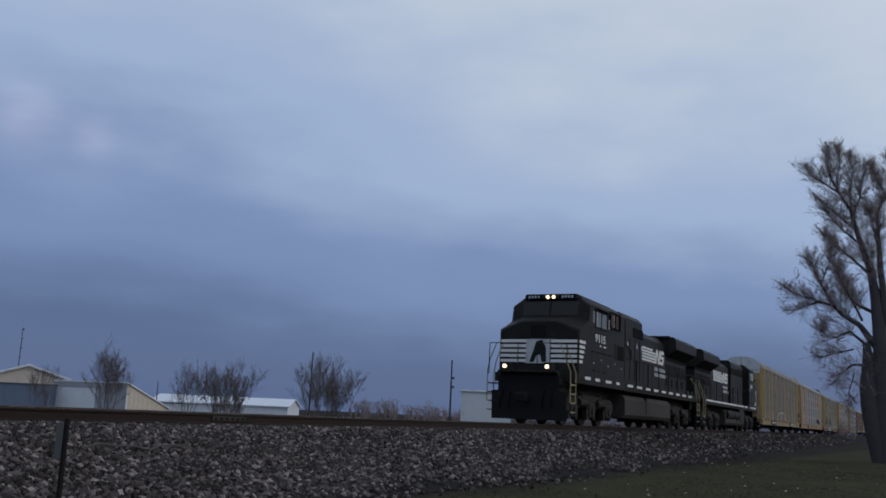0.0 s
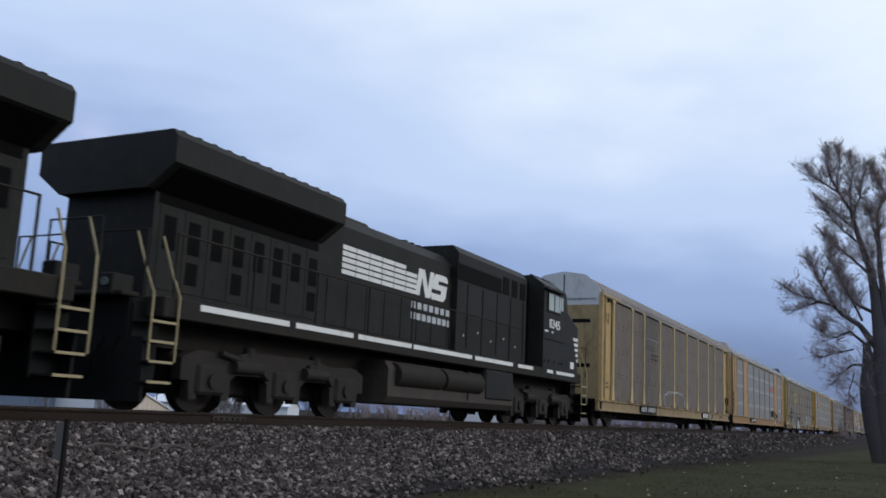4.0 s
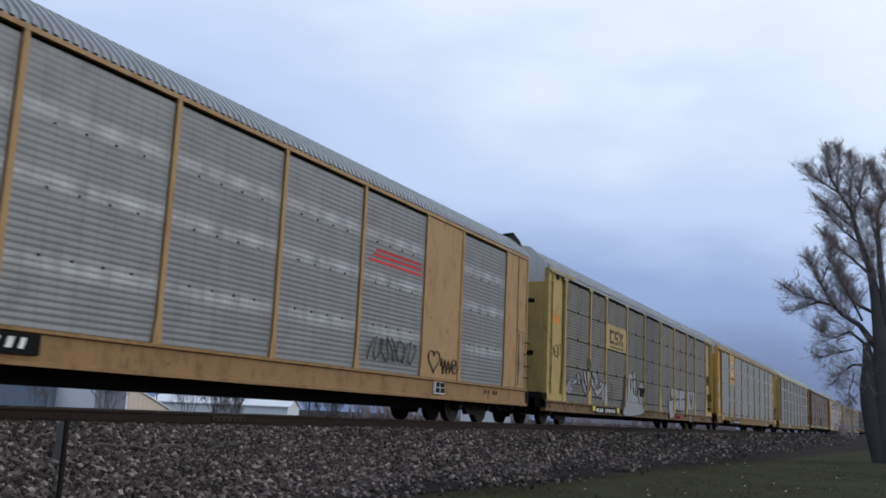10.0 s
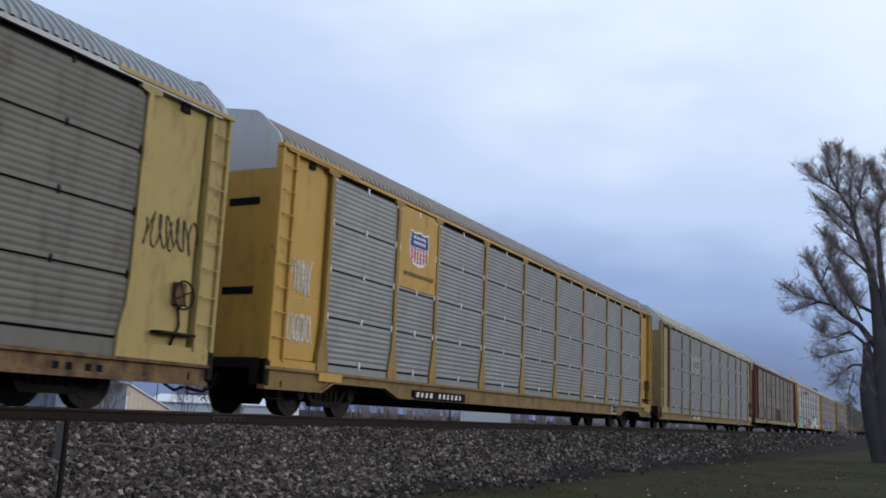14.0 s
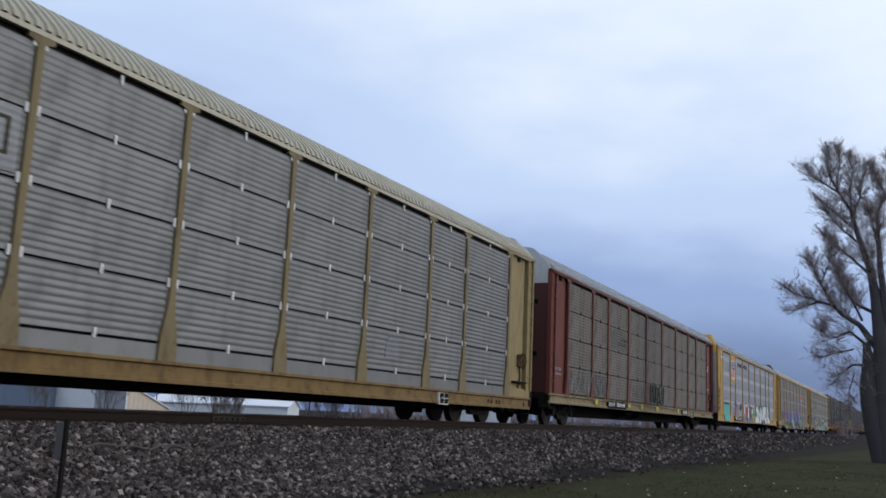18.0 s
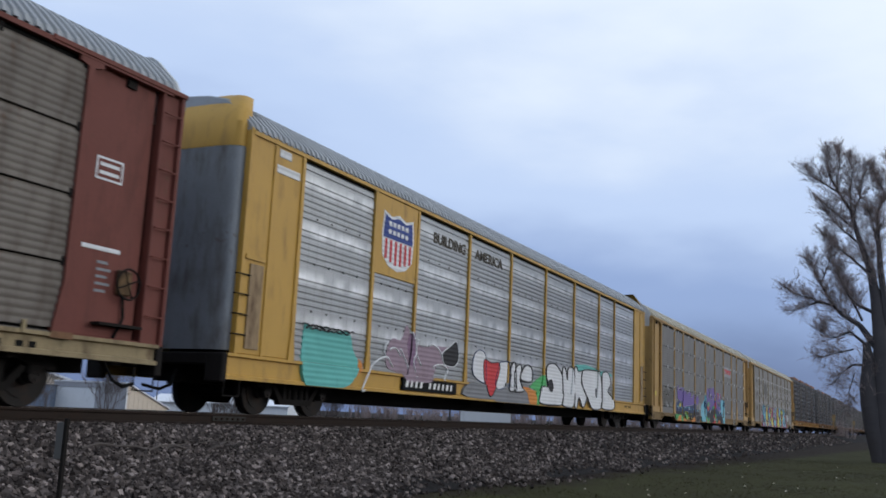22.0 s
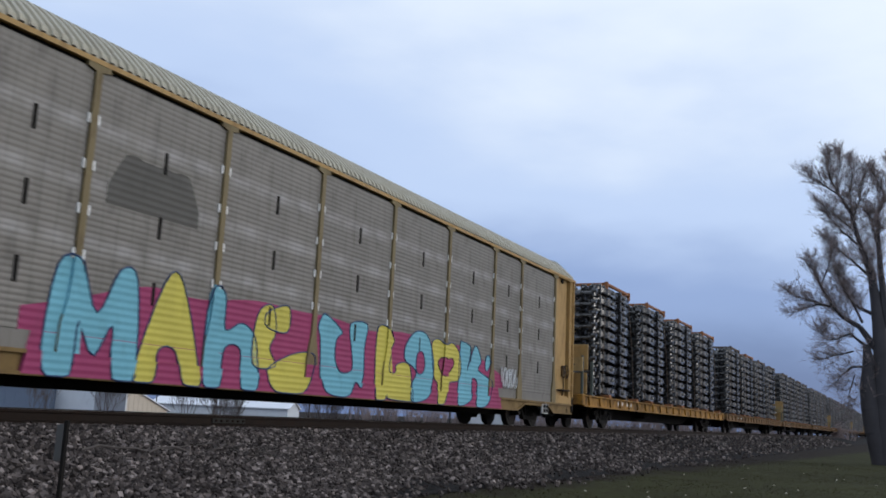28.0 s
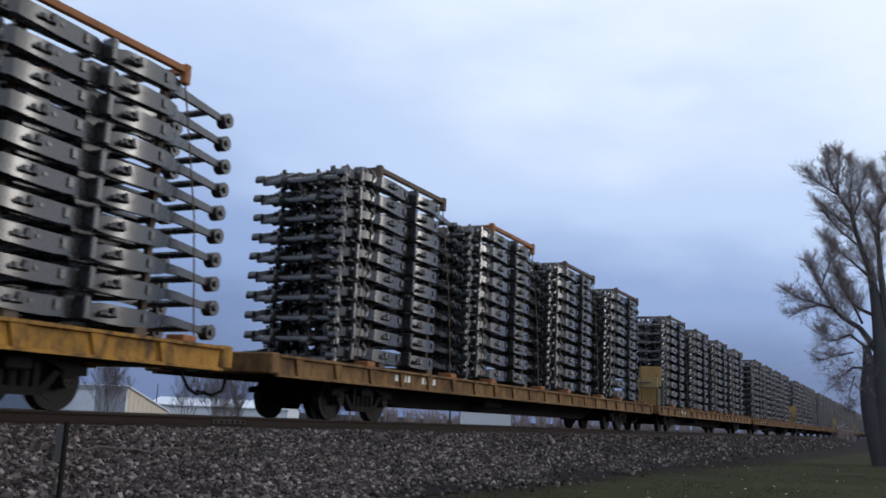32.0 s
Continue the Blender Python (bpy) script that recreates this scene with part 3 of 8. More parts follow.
def freight_bogie(car, y):
    b = part("bogie", FREIGHT_FRAME, None, car, "grimy cast side-frame bogie", at=(0, y, 0))
    for k in (-0.9, 0.9):
        WHEELS.append((part("wheelset", FREIGHT_WHEEL, None, b, at=(0, k, 0.42)), k, 0.42))
    return b


def coupler(car, y, d):
    f = Form().box(-0.09, 0.09, min(y, y + d * 0.55), max(y, y + d * 0.55), 0.76, 0.93, 0.03)
    f.box(-0.17, 0.17, min(y + d * 0.42, y + d * 0.72), max(y + d * 0.42, y + d * 0.72), 0.70, 1.0, 0.05)
    part("coupler", f, M["under"], car)
    hose = [(0.45, y, 0.72), (0.5, y + d * 0.15, 0.45), (0.48, y + d * 0.4, 0.36), (0.4, y + d * 0.7, 0.42)]
    part("brake_hose", Form().tube(hose, 0.028), M["black_panel"], car)


# ---------------------------------------------------------------- enclosed rack cars
LEN = 27.5
PANEL_H = 3.715          # the panels reach from the sill to a dark gap under the eave
POSTS = [1.85, 4.55, 6.5, 9.35, 12.2, 15.05, 17.85, 20.7, 22.7, 25.6]
ROOF = [(1.52, 4.86), (1.49, 4.96), (1.20, 5.24), (0.95, 5.43), (0.82, 5.49), (0.42, 5.585), (0.0, 5.625)]
ROOF = ROOF + [(-x, z) for x, z in ROOF[-2::-1]]


def roof_mesh(mat, y0=0.25, y1=LEN - 0.25, pitch=0.17):
    f = Form()
    n = int((y1 - y0) / pitch)
    ys = []
    for k in range(n):
        y = y0 + (y1 - y0) * k / n
        ys += [(y, 0.0), (y + pitch * 0.44, 0.0), (y + pitch * 0.52, 0.038), (y + pitch * 0.92, 0.038)]
    ys.append((y1, 0.0))
    for y, up in ys:
        for x, z in ROOF:
            k = math.hypot(x, z - 3.6)
            f.v.append((x + up * x / k, y, z + up * (z - 3.6) / k))
    m = len(ROOF)
    f.f = [(j * m + i, j * m + i + 1, (j + 1) * m + i + 1, (j + 1) * m + i) for j in range(len(ys) - 1) for i in range(m - 1)]
    f.f += [tuple(range(m)), tuple(range((len(ys) - 1) * m, len(ys) * m))]
    return f.mesh("roof", mat, 20)


PANEL = {}


def panel_mesh(w, h, mat, style="ribs"):
    """A sheet of pressed steel with level ribs, w along the car and h high, its face towards +x. Banded sheets leave smooth riveted belts."""
    key = (round(w, 2), round(h, 2), mat.name, style)
    if key not in PANEL:
        f = Form()
        pitch, deep = {"ribs": (0.105, 0.0085), "banded": (0.115, 0.015), "soft": (0.095, 0.006), "fine": (0.085, 0.005)}[style]
        n = max(1, round(h / pitch))
        p, zs = h / n, []
        for k in range(n):
            z = h * k / n
            belt = style == "banded" and any(abs(z / h - c) < 0.020 for c in (0.20, 0.42, 0.66, 0.90))
            d = 0.0 if belt else deep
            zs += [(z, 0.0), (z + p * 0.45, 0.0), (z + p * 0.62, -d), (z + p * 0.85, -d)]
        zs.append((h, 0.0))
        for z, x in zs:
            f.v += [(x, 0, z), (x, w, z)]
        f.f = [(2 * k, 2 * k + 1, 2 * k + 3, 2 * k + 2) for k in range(len(zs) - 1)]
        f.box(-0.05, -0.035, 0, w, 0, h)
        PANEL[key] = f.mesh("side_panel", mat, 15 if style == "banded" else 50)
    return PANEL[key]


ROOFS, SILLS = {}, {}
CLIP = {"pale": Form().box(-0.005, 0.020, -0.024, 0.024, -0.07, 0.07, 0.004).mesh("clip", M["white"]), "dark": Form().box(-0.005, 0.016, -0.022, 0.022, -0.06, 0.06, 0.004).mesh("clip", M["under"])}
DOT = Form().disc((0, 0), 0, 0.02, -0.004, 0.012, 8).mesh("rivet_plate", M["under"])
SLOT = Form().box(-0.005, 0.014, -0.03, 0.03, -0.17, 0.17, 0.004).mesh("panel_slot", M["under"])
RUNG = {}


def post_form(y, w=0.11, foot=1.0, plain=False, wedge=False):
    """A side post: a short T plate on top, a flared foot on the sill. Plain: a straight strap with a small gusset."""
    f = Form()
    if plain:
        half = [(0.85, foot), (0.80, 1.12), (0.48, 1.42), (0.42, 4.82)]
    elif wedge:
        half = [(1.60, foot), (0.70, foot + 0.60), (0.52, foot + 0.66), (0.52, 4.68), (1.9, 4.72), (1.9, 4.80)]
    else:
        half = [(1.75, foot), (1.60, 1.14), (0.80, 1.50), (0.52, 1.85), (0.52, 4.68), (1.9, 4.72), (1.9, 4.80)]
    f.prism([(y + w * k, z) for k, z in half] + [(y - w * k, z) for k, z in half[::-1]], 0, 1.455, 1.53)
    return f


def rungs(car, mat, x, y0, y1, z0, z1, n=8):
    key = (mat.name, round(y1 - y0, 3))
    if key not in RUNG:
        RUNG[key] = Form().tube([(0, 0, 0), (0.06, 0, 0), (0.06, y1 - y0, 0), (0, y1 - y0, 0)], 0.014, 5).mesh("rung", mat)
    for k in range(n):
        part("rung", RUNG[key], None, car, at=(x, y0, z0 + (z1 - z0) * (k + 0.5) / n))


def rack_car(label, skin, sheet, end, roof, rows=4, seam=True, post=None, sill=None, top=None, rounded=False, solid_bays=(), sheets=None, pale_clips=False, style="ribs", arch=False, nose=0.12, sill_z=(0.60, 1.0), tabs=False, plate_y=21.40):
    """An enclosed vehicle-rack car: sill, posts, ribbed panels, roof, end doors and bogies. Its nose is at y = 0."""
    car = thing("rack_car", label, "railway car", "rack cars of the train")
    post, sill, top = post or skin, sill or M["sill_yellow"], top or M["off_white"]
    # underframe
    f = Form()
    lo, hi = SILLS[car.name] = sill_z
    if arch:
        a, b = 1.9, 4.9
        low = [(0.1, lo), (a, lo), (a + 0.4, lo + 0.19), (b - 0.6, lo + 0.19), (b, lo), (LEN - b, lo), (LEN - b + 0.6, lo + 0.19), (LEN - a - 0.4, lo + 0.19), (LEN - a, lo), (LEN - 0.1, lo)]
        f.prism(low + [(LEN - 0.1, hi), (0.1, hi)], 0, 1.36, 1.475)
        for p, q in zip(low, low[1:]):
            f.prism([p, q, (q[0], q[1] + 0.05), (p[0], p[1] + 0.05)], 0, 1.47, 1.525)
        f.box(1.47, 1.53, 0.1, LEN - 0.1, hi - 0.055, hi)
    else:
        f.prism([(1.36, lo), (1.52, lo), (1.52, lo + 0.06), (1.47, lo + 0.08), (1.47, hi - 0.07), (1.53, hi - 0.05), (1.53, hi), (1.36, hi)], 1, 0.1, LEN - 0.1)
    if hi < 0.99:
        part("skirt_sheet", Form().box(1.36, 1.492, 1.9, LEN - 1.9, hi, 1.0), sheet, car)
        part("corner_sill", Form().box(1.36, 1.50, 0.1, 1.9, hi, 1.0), skin, car)
        part("corner_sill", Form().box(1.36, 1.50, LEN - 1.9, LEN - 0.1, hi, 1.0), skin, car)
    part("side_sill", f, sill, car)
    # data plate and jacking holes on the sill
    dp = part("data_plate", Form().box(1.47, 1.536, plate_y, plate_y + 0.50, hi - 0.36, hi - 0.08, 0.004), M["white"], car, "small black and white data plate")
    for u in (plate_y + 0.03, plate_y + 0.27):
        for w in (hi - 0.335, hi - 0.205):
            part("plate_field", Form().box(1.535, 1.539, u, u + 0.215, w, w + 0.118), M["black_panel"], dp)
    for u in (24.4, 24.62, 24.95, 25.15):
        part("jack_hole", Form().box(1.468, 1.474, u, u + 0.11, hi - 0.24, hi - 0.14), M["black_panel"], car)
    f = Form()
    f.prism([(-1.36, 0.60), (-1.52, 0.60), (-1.52, 1.0), (-1.36, 1.0)], 1, 0.1, LEN - 0.1)
    part("side_sill", f, sill, car)
    f = Form().box(-1.38, 1.38, 0.15, LEN - 0.15, 0.90, 0.985)
    f.box(-0.40, 0.40, 3.9, LEN - 3.9, 0.30, 0.90)
    f.box(-0.33, 0.33, 0.4, LEN - 0.4, 0.52, 0.90)
    for k in range(9):
        f.box(-1.36, 1.36, 2.6 + k * 2.8 - 0.06, 2.6 + k * 2.8 + 0.06, 0.62, 0.9)
    f.box(0.55, 0.95, 11.0, 12.1, 0.45, 0.88, 0.06)
    f.tube([(0.7, 13.5, 0.62), (0.7, 14.9, 0.62)], 0.2, 12)
    part("underframe", f, M["under"], car)
    for y in (2.75, LEN - 2.75):
        freight_bogie(car, y)
    coupler(car, 0.1, -1), coupler(car, LEN - 0.1, 1)
    # eave rail and roof
    for s in (-1, 1):
        f = Form().prism([(s * 1.44, 4.79), (s * 1.535, 4.79), (s * 1.535, 4.86), (s * 1.50, 4.88), (s * 1.44, 4.88)], 1, 0.3, LEN - 0.3)
        part("eave_rail", f, roof if skin in (M["tan"], M["pale_yellow"], M["olive"]) else skin, car)
    key = (roof.name, nose)
    if key not in ROOFS:
        ROOFS[key] = roof_mesh(roof, 0.25 if rounded else nose + 0.12)
    part("roof", ROOFS[key], roof, car, "ribbed steel roof")
    # side panels between the posts
    for side in (1, -1):
        for i, (a, b) in enumerate(zip(POSTS, POSTS[1:])):
            gap = 0.06
            w = b - a - 2 * gap
            if i in solid_bays:
                f = Form().box(1.44, 1.505, a, b, 1.0, 4.78, 0.01)
                f.box(1.50, 1.52, a + 0.02, a + 0.10, 1.0, 4.78)
                f.box(1.50, 1.52, b - 0.10, b - 0.02, 1.0, 4.78)
                for z in (1.5, 2.4, 3.3, 4.2):
                    for y in (a + 0.4, b - 0.4):
                        f.disc((y, z), 0, 0.03, 1.50, 1.515, 8)
                if side < 0:
                    for k, p in enumerate(f.v):
                        f.v[k] = (-p[0], p[1], p[2])
                part("bay_sheet", f, skin, car)
                continue
            m = (sheets or {}).get(i, sheet)
            nr = rows if side > 0 else 1
            h = PANEL_H / nr
            for r in range(nr):
                lift = 0.035 if nr > 1 and r == 0 else 0.0
                pm = panel_mesh(w, h - lift - (0.03 if nr > 1 else 0), m, style=style)
                at = pose(side * 1.49, a + gap if side > 0 else b - gap, 1.01 + r * h + lift, 0, 0, 0 if side > 0 else 180)
                part("side_panel", pm, m, car, at=at)
            if side > 0 and pale_clips:
                part("clip", CLIP["pale"], None, car, at=(1.495, a + gap + 0.5 * w, 1.05))
            if side > 0 and tabs:
                for q in (0.25, 0.79):
                    part("sill_tab", Form().box(1.515, 1.55, a + q * (b - a) - 0.03, a + q * (b - a) + 0.03, hi - 0.05, hi + 0.12, 0.005), sill, car)
            if side > 0 and nr > 1:
                for r in range(nr):
                    for q in (0.012, 0.5, 0.988):
                        part("clip", CLIP["pale" if pale_clips else "dark"], None, car, at=(1.495, a + gap + q * w, 1.01 + (r + (1 if r < nr - 1 else 0.97)) * h))
            elif side > 0 and (style != "fine" or sheet is M["pan_brown"]):
                for z, q in itertools.product(*(((1.86, 2.00, 2.82, 2.96, 3.78, 3.92), (0.25, 0.50, 0.74)) if style == "fine" else ((1.95, 2.85, 3.72), (0.2, 0.4, 0.6, 0.8)))):
                    part("rivet_plate", DOT, None, car, at=(1.49, a + gap + q * w, z))
            elif side > 0:
                for z in (1.75, 2.75, 3.75):
                    part("panel_slot", SLOT, None, car, at=(1.49, a + gap + 0.52 * w, z))
                for z in (2.1, 2.72, 3.35, 4.0):
                    for q in (0.012, 0.988):
                        part("clip", CLIP["pale"], None, car, at=(1.495, a + gap + q * w, z))
        for y in POSTS:
            f = post_form(y, foot=sill_z[1], plain=rounded, wedge=tabs)
            if side < 0:
                for k, p in enumerate(f.v):
                    f.v[k] = (-p[0], p[1], p[2])
            sp = part("side_post", f, post, car)
            if tabs and side > 0:
                part("post_foot", Form().prism([(y - 0.19, hi - 0.07), (y + 0.19, hi - 0.07), (y + 0.175, hi + 0.02), (y - 0.175, hi + 0.02)], 0, 1.50, 1.536), M["foot_rust"], sp, "rust-stained foot")
    # black lining that closes the car behind the panel seams
    f = Form().box(1.40, 1.43, 1.9, LEN - 1.9, 1.0, 4.9).box(-1.43, -1.40, 1.9, LEN - 1.9, 1.0, 4.9)
    part("lining", f, M["black_panel"], car)
    for e in (0, 1):
        car_end(car, e, skin, end, top, rounded, nose if e == 0 and not rounded else 0.0)
    return car


def car_end(car, e, skin, end, top, rounded, inset=0.0):
    """One end of a rack car: corner bay, ladder and doors."""
    def Y(y):
        return y + inset if e == 0 else LEN - y

    def box(f, x0, x1, a, b, z0, z1, bev=0.0):
        return f.box(x0, x1, *sorted((Y(a), Y(b))), z0, z1, bev)

    for s in (1, -1):
        if rounded:
            f = Form()
            box(f, *sorted((s * 1.40, s * 1.50)), 0.25, 1.9, 1.0, 4.95, 0.02)
            box(f, *sorted((s * 1.49, s * 1.525)), 0.95, 1.02, 1.0, 4.9)
            box(f, *sorted((s * 1.49, s * 1.525)), 0.25, 0.33, 1.0, 4.9)
            box(f, *sorted((s * 1.49, s * 1.53)), 0.36, 0.90, 2.62, 2.70)
            part("corner_sheet", f, skin, car)
            f = Form()
            box(f, *sorted((s * 1.50, s * 1.53)), 0.50, 0.86, 1.10, 2.55)
            part("grab_recess", f, M["end_brown"], car)
        else:
            f = Form()
            box(f, *sorted((s * 1.36, s * 1.42)), 0.55, 1.85, 1.0, 4.82, 0.01)      # recessed sheet
            part("corner_sheet", f, skin, car)
            f = Form()
            box(f, *sorted((s * 1.38, s * 1.53)), 0.02, 0.10, 0.95, 4.86, 0.015)
            box(f, *sorted((s * 1.44, s * 1.47)), 0.08, 0.46, 0.95, 4.86)
            box(f, *sorted((s * 1.38, s * 1.53)), 0.44, 0.50, 0.95, 4.86, 0.01)
            part("corner_post", f, skin, car)
            f = Form()
            box(f, *sorted((s * 1.40, s * 1.55)), 0.0, 2.6, 4.82, 4.90, 0.01)
            part("header_plate", f, skin, car)
            f = Form()
            box(f, *sorted((s * 1.42, s * 1.46)), 0.98, 1.16, 4.66, 4.80)
            part("roller_hook", f, M["under"], car)
        y0, y1 = Y(0.12), Y(0.45)
        if rounded:
            rungs(car, M["under"], 1.51 if s > 0 else -1.57, y0, y1, 1.15, 2.5, 4)
        else:
            rungs(car, skin, 1.50 if s > 0 else -1.56, y0, y1, 1.15, 4.7)
    if e == 1 and not rounded:
        part("brake_gear", Form().box(1.42, 1.50, LEN - 0.98, LEN - 0.72, 1.62, 1.98, 0.02), M["sill_yellow"], car, "grimy hand-brake gear box")
        f = Form()
        for k in range(16):
            a, b = 6.28319 * k / 16, 6.28319 * (k + 1) / 16
            f.tube([(1.56, LEN - 0.85 + 0.22 * math.cos(a), 1.78 + 0.22 * math.sin(a)), (1.56, LEN - 0.85 + 0.22 * math.cos(b), 1.78 + 0.22 * math.sin(b))], 0.016, 5)
        for k in range(4):
            a = 1.5708 * k + 0.4
            f.tube([(1.545, LEN - 0.85, 1.78), (1.56, LEN - 0.85 + 0.22 * math.cos(a), 1.78 + 0.22 * math.sin(a))], 0.012, 5)
        part("brake_wheel", f, M["under"], car, "dark spoked hand-brake wheel")
        part("brake_rod", Form().tube([(1.46, LEN - 0.85, 1.62), (1.46, LEN - 0.80, 1.3), (1.46, LEN - 0.95, 1.0)], 0.022, 6), M["under"], car)
        part("brake_step", Form().box(1.42, 1.60, LEN - 1.35, LEN - 0.55, 1.16, 1.20), M["under"], car)
    f = Form()
    box(f, 1.15, 1.52, -0.02, 0.12, 0.52, 1.0, 0.02)
    box(f, -1.52, -1.15, -0.02, 0.12, 0.52, 1.0, 0.02)
    box(f, -1.45, 1.45, 0.0, 0.14, 0.80, 1.0, 0.02)
    part("end_sill", f, M["under"], car)
    # the step stirrup
    yy = Y(0.3)
    part("stirrup", Form().tube([(1.48, yy - 0.2, 0.62), (1.48, yy - 0.2, 0.30), (1.48, yy + 0.2, 0.30), (1.48, yy + 0.2, 0.62)], 0.015, 5), M["under"], car)
    if rounded:
        # clamshell doors with tight corners, seamed and bolted, their heads in another colour
        n = 12
        head = skin if end is M["end_zinc"] else M["roof"]
        for s in (1, -1):
            prof = []
            for k in range(n + 1):
                a = 1.5708 * k / n
                prof.append((s * (0.012 + 1.40 * max(0.0, math.sin(a)) ** 0.45), 0.35 - 0.33 * max(0.0, math.cos(a)) ** 0.45))
            m = n + 1
            door = None
            for rows, mat, nm in ((((1.05, 0.0), (4.55, 0.0)), end, "end_door"), (((4.556, 0.0), (5.0, 0.0), (5.4, 0.16), (5.64, 0.34)), head, "door_head")):
                f = Form()
                for z, inset in rows:
                    for x, y in prof:
                        f.v.append((x * (1 - inset * 0.75), Y(y + inset * 0.3), z))
                f.f = [(j * m + i, j * m + i + 1, (j + 1) * m + i + 1, (j + 1) * m + i) for j in range(len(rows) - 1) for i in range(n)]
                f.f.append(tuple((len(rows) - 1) * m + i for i in range(m)))
                p = part(nm, f, mat, door or car)
                door = door or p

            def strip(nm, x, w, z0, z1, mat, out=0.02):
                k = min(range(n), key=lambda i: abs(abs(prof[i][0]) - x))
                (xa, ya), (xb, yb) = prof[k], prof[k + 1] if abs(prof[k][0]) <= x else prof[k - 1]
                py = ya + (yb - ya) * min(1.0, abs(x - abs(xa)) / max(1e-6, abs(abs(xb) - abs(xa))))
                part(nm, Form().box(s * x - w, s * x + w, *sorted((Y(py - out), Y(py + 0.02))), z0, z1), mat, door)

            strip("door_seam", 0.50, 0.012, 1.1, 4.54, M["under"])
            strip("door_seam", 0.86, 0.016, 1.1, 4.54, M["under"])
            strip("lock_rod", 0.93, 0.02, 1.3, 4.4, end, 0.045)
            strip("door_rib", 0.68, 0.03, 1.1, 4.5, end, 0.03)
            strip("door_post", 0.05, 0.035, 1.1, 5.1, end, 0.03)
            strip("door_rail", 0.70, 0.62, 4.50, 4.60, end, 0.012)
            for z in (1.5, 2.2, 2.9, 3.5, 4.1):
                strip("hinge", 1.24, 0.05, z - 0.05, z + 0.05, M["under"], 0.022)
    else:
        for s in (1, -1):
            f = Form()
            x0, x1 = sorted((s * 0.015, s * 1.42))
            yf = sorted((Y(0.06), Y(0.12)))
            f.box(x0, x1, *yf, 1.0, 4.45, 0.01)
            door = part("end_door", f, end, car)
            for z in (2.2, 3.85):
                g = Form().box(*sorted((s * 0.35, s * 1.05)), *sorted((Y(0.052), Y(0.07))), z - 0.07, z + 0.07)
                part("door_slot", g, M["black_panel"], door)
            f = Form()
            f.prism([(s * 0.015, 4.45), (s * 1.42, 4.45), (s * 1.42, 4.98), (s * 1.34, 5.13), (s * 0.93, 5.52), (s * 0.80, 5.60), (s * 0.015, 5.72)], 1, *yf)
            part("door_top", f, top, door)
            g = Form()
            g.box(*sorted((s * 0.0, s * 0.018)), *sorted((Y(0.045), Y(0.08))), 1.2, 5.6)
            part("lock_bar", g, M["under"], door)


# ---------------------------------------------------------------- painted signs and sprayed paint on the rack cars
def spray(name, color, rough=0.5):
    """Sprayed paint that lies over the ribs of the panels."""
    m = material(name, color, rough + 0.1, 0, 0.16, tuple(0.6 * k + 0.02 for k in color), 0.25, 0.7, spec=0.2)
    nt = m.node_tree
    geo, sep, wave, sine, bp = (nt.nodes.new("ShaderNode" + k) for k in ("NewGeometry", "SeparateXYZ", "Math", "Math", "Bump"))
    nt.links.new(geo.outputs["Position"], sep.inputs[0])
    wave.operation, sine.operation = "MULTIPLY", "SINE"
    wave.inputs[1].default_value = 60.0
    nt.links.new(sep.outputs[2], wave.inputs[0]), nt.links.new(wave.outputs[0], sine.inputs[0])
    nt.links.new(sine.outputs[0], bp.inputs["Height"])
    bp.inputs["Strength"].default_value, bp.inputs["Distance"].default_value = 0.35, 0.010
    nt.links.new(bp.outputs[0], nt.nodes["Principled BSDF"].inputs["Normal"])
    return m


SPRAY = {"white": spray("spray_white", (0.62, 0.63, 0.64)), "silver": spray("spray_silver", (0.27, 0.275, 0.28)), "black": spray("spray_black", (0.018, 0.018, 0.02)),
         "pink": spray("spray_pink", (0.31, 0.045, 0.125)), "cyan": spray("spray_cyan", (0.16, 0.42, 0.52)), "lemon": spray("spray_lemon", (0.55, 0.48, 0.09)),
         "purple": spray("spray_purple", (0.15, 0.10, 0.31)), "teal": spray("spray_teal", (0.12, 0.42, 0.38)), "red": spray("spray_red", (0.48, 0.04, 0.045)),
         "green": spray("spray_green", (0.08, 0.36, 0.12)), "navy": spray("spray_navy", (0.025, 0.05, 0.12)), "orange": spray("spray_orange", (0.58, 0.22, 0.05)),
         "mauve": spray("spray_mauve", (0.20, 0.12, 0.19)), "dusk": spray("spray_pale_mauve", (0.27, 0.20, 0.24)), "blue": spray("shield_blue", (0.035, 0.06, 0.22)), "ink": spray("sign_ink", (0.05, 0.042, 0.03)),
         "faint": spray("faded_ink", (0.10, 0.095, 0.085)), "worn": spray("worn_band", (0.17, 0.16, 0.15)), "haze": spray("spray_haze", (0.19, 0.195, 0.205))}
PROUD = 1.534          # just proud of posts and sill


def blob(car, y0, y1, z0, z1, col, seed, x0=1.44, x1=PROUD, rough=0.16, n=26, top=True, name="sprayed_patch"):
    """A sprayed patch with an uneven outline."""
    rnd = random.Random(seed)
    ph = [rnd.uniform(0, 6.28) for _ in range(4)]
    pts = [(y0, z0), (y1, z0)]
    for k in range(n + 1):
        u = 1 - k / n
        bump = sum(math.sin(u * w + p) for w, p in zip((6, 13, 22, 37), ph)) / 4
        edge = min(1.0, 4.5 * min(u, 1 - u) + 0.35)
        pts.append((y0 + (y1 - y0) * u, z0 + (z1 - z0) * edge * (1 + rough * (bump - 0.6) * (1 if top else 0))))
    return part(name, Form().prism(pts, 0, x0, x1), SPRAY[col], car)


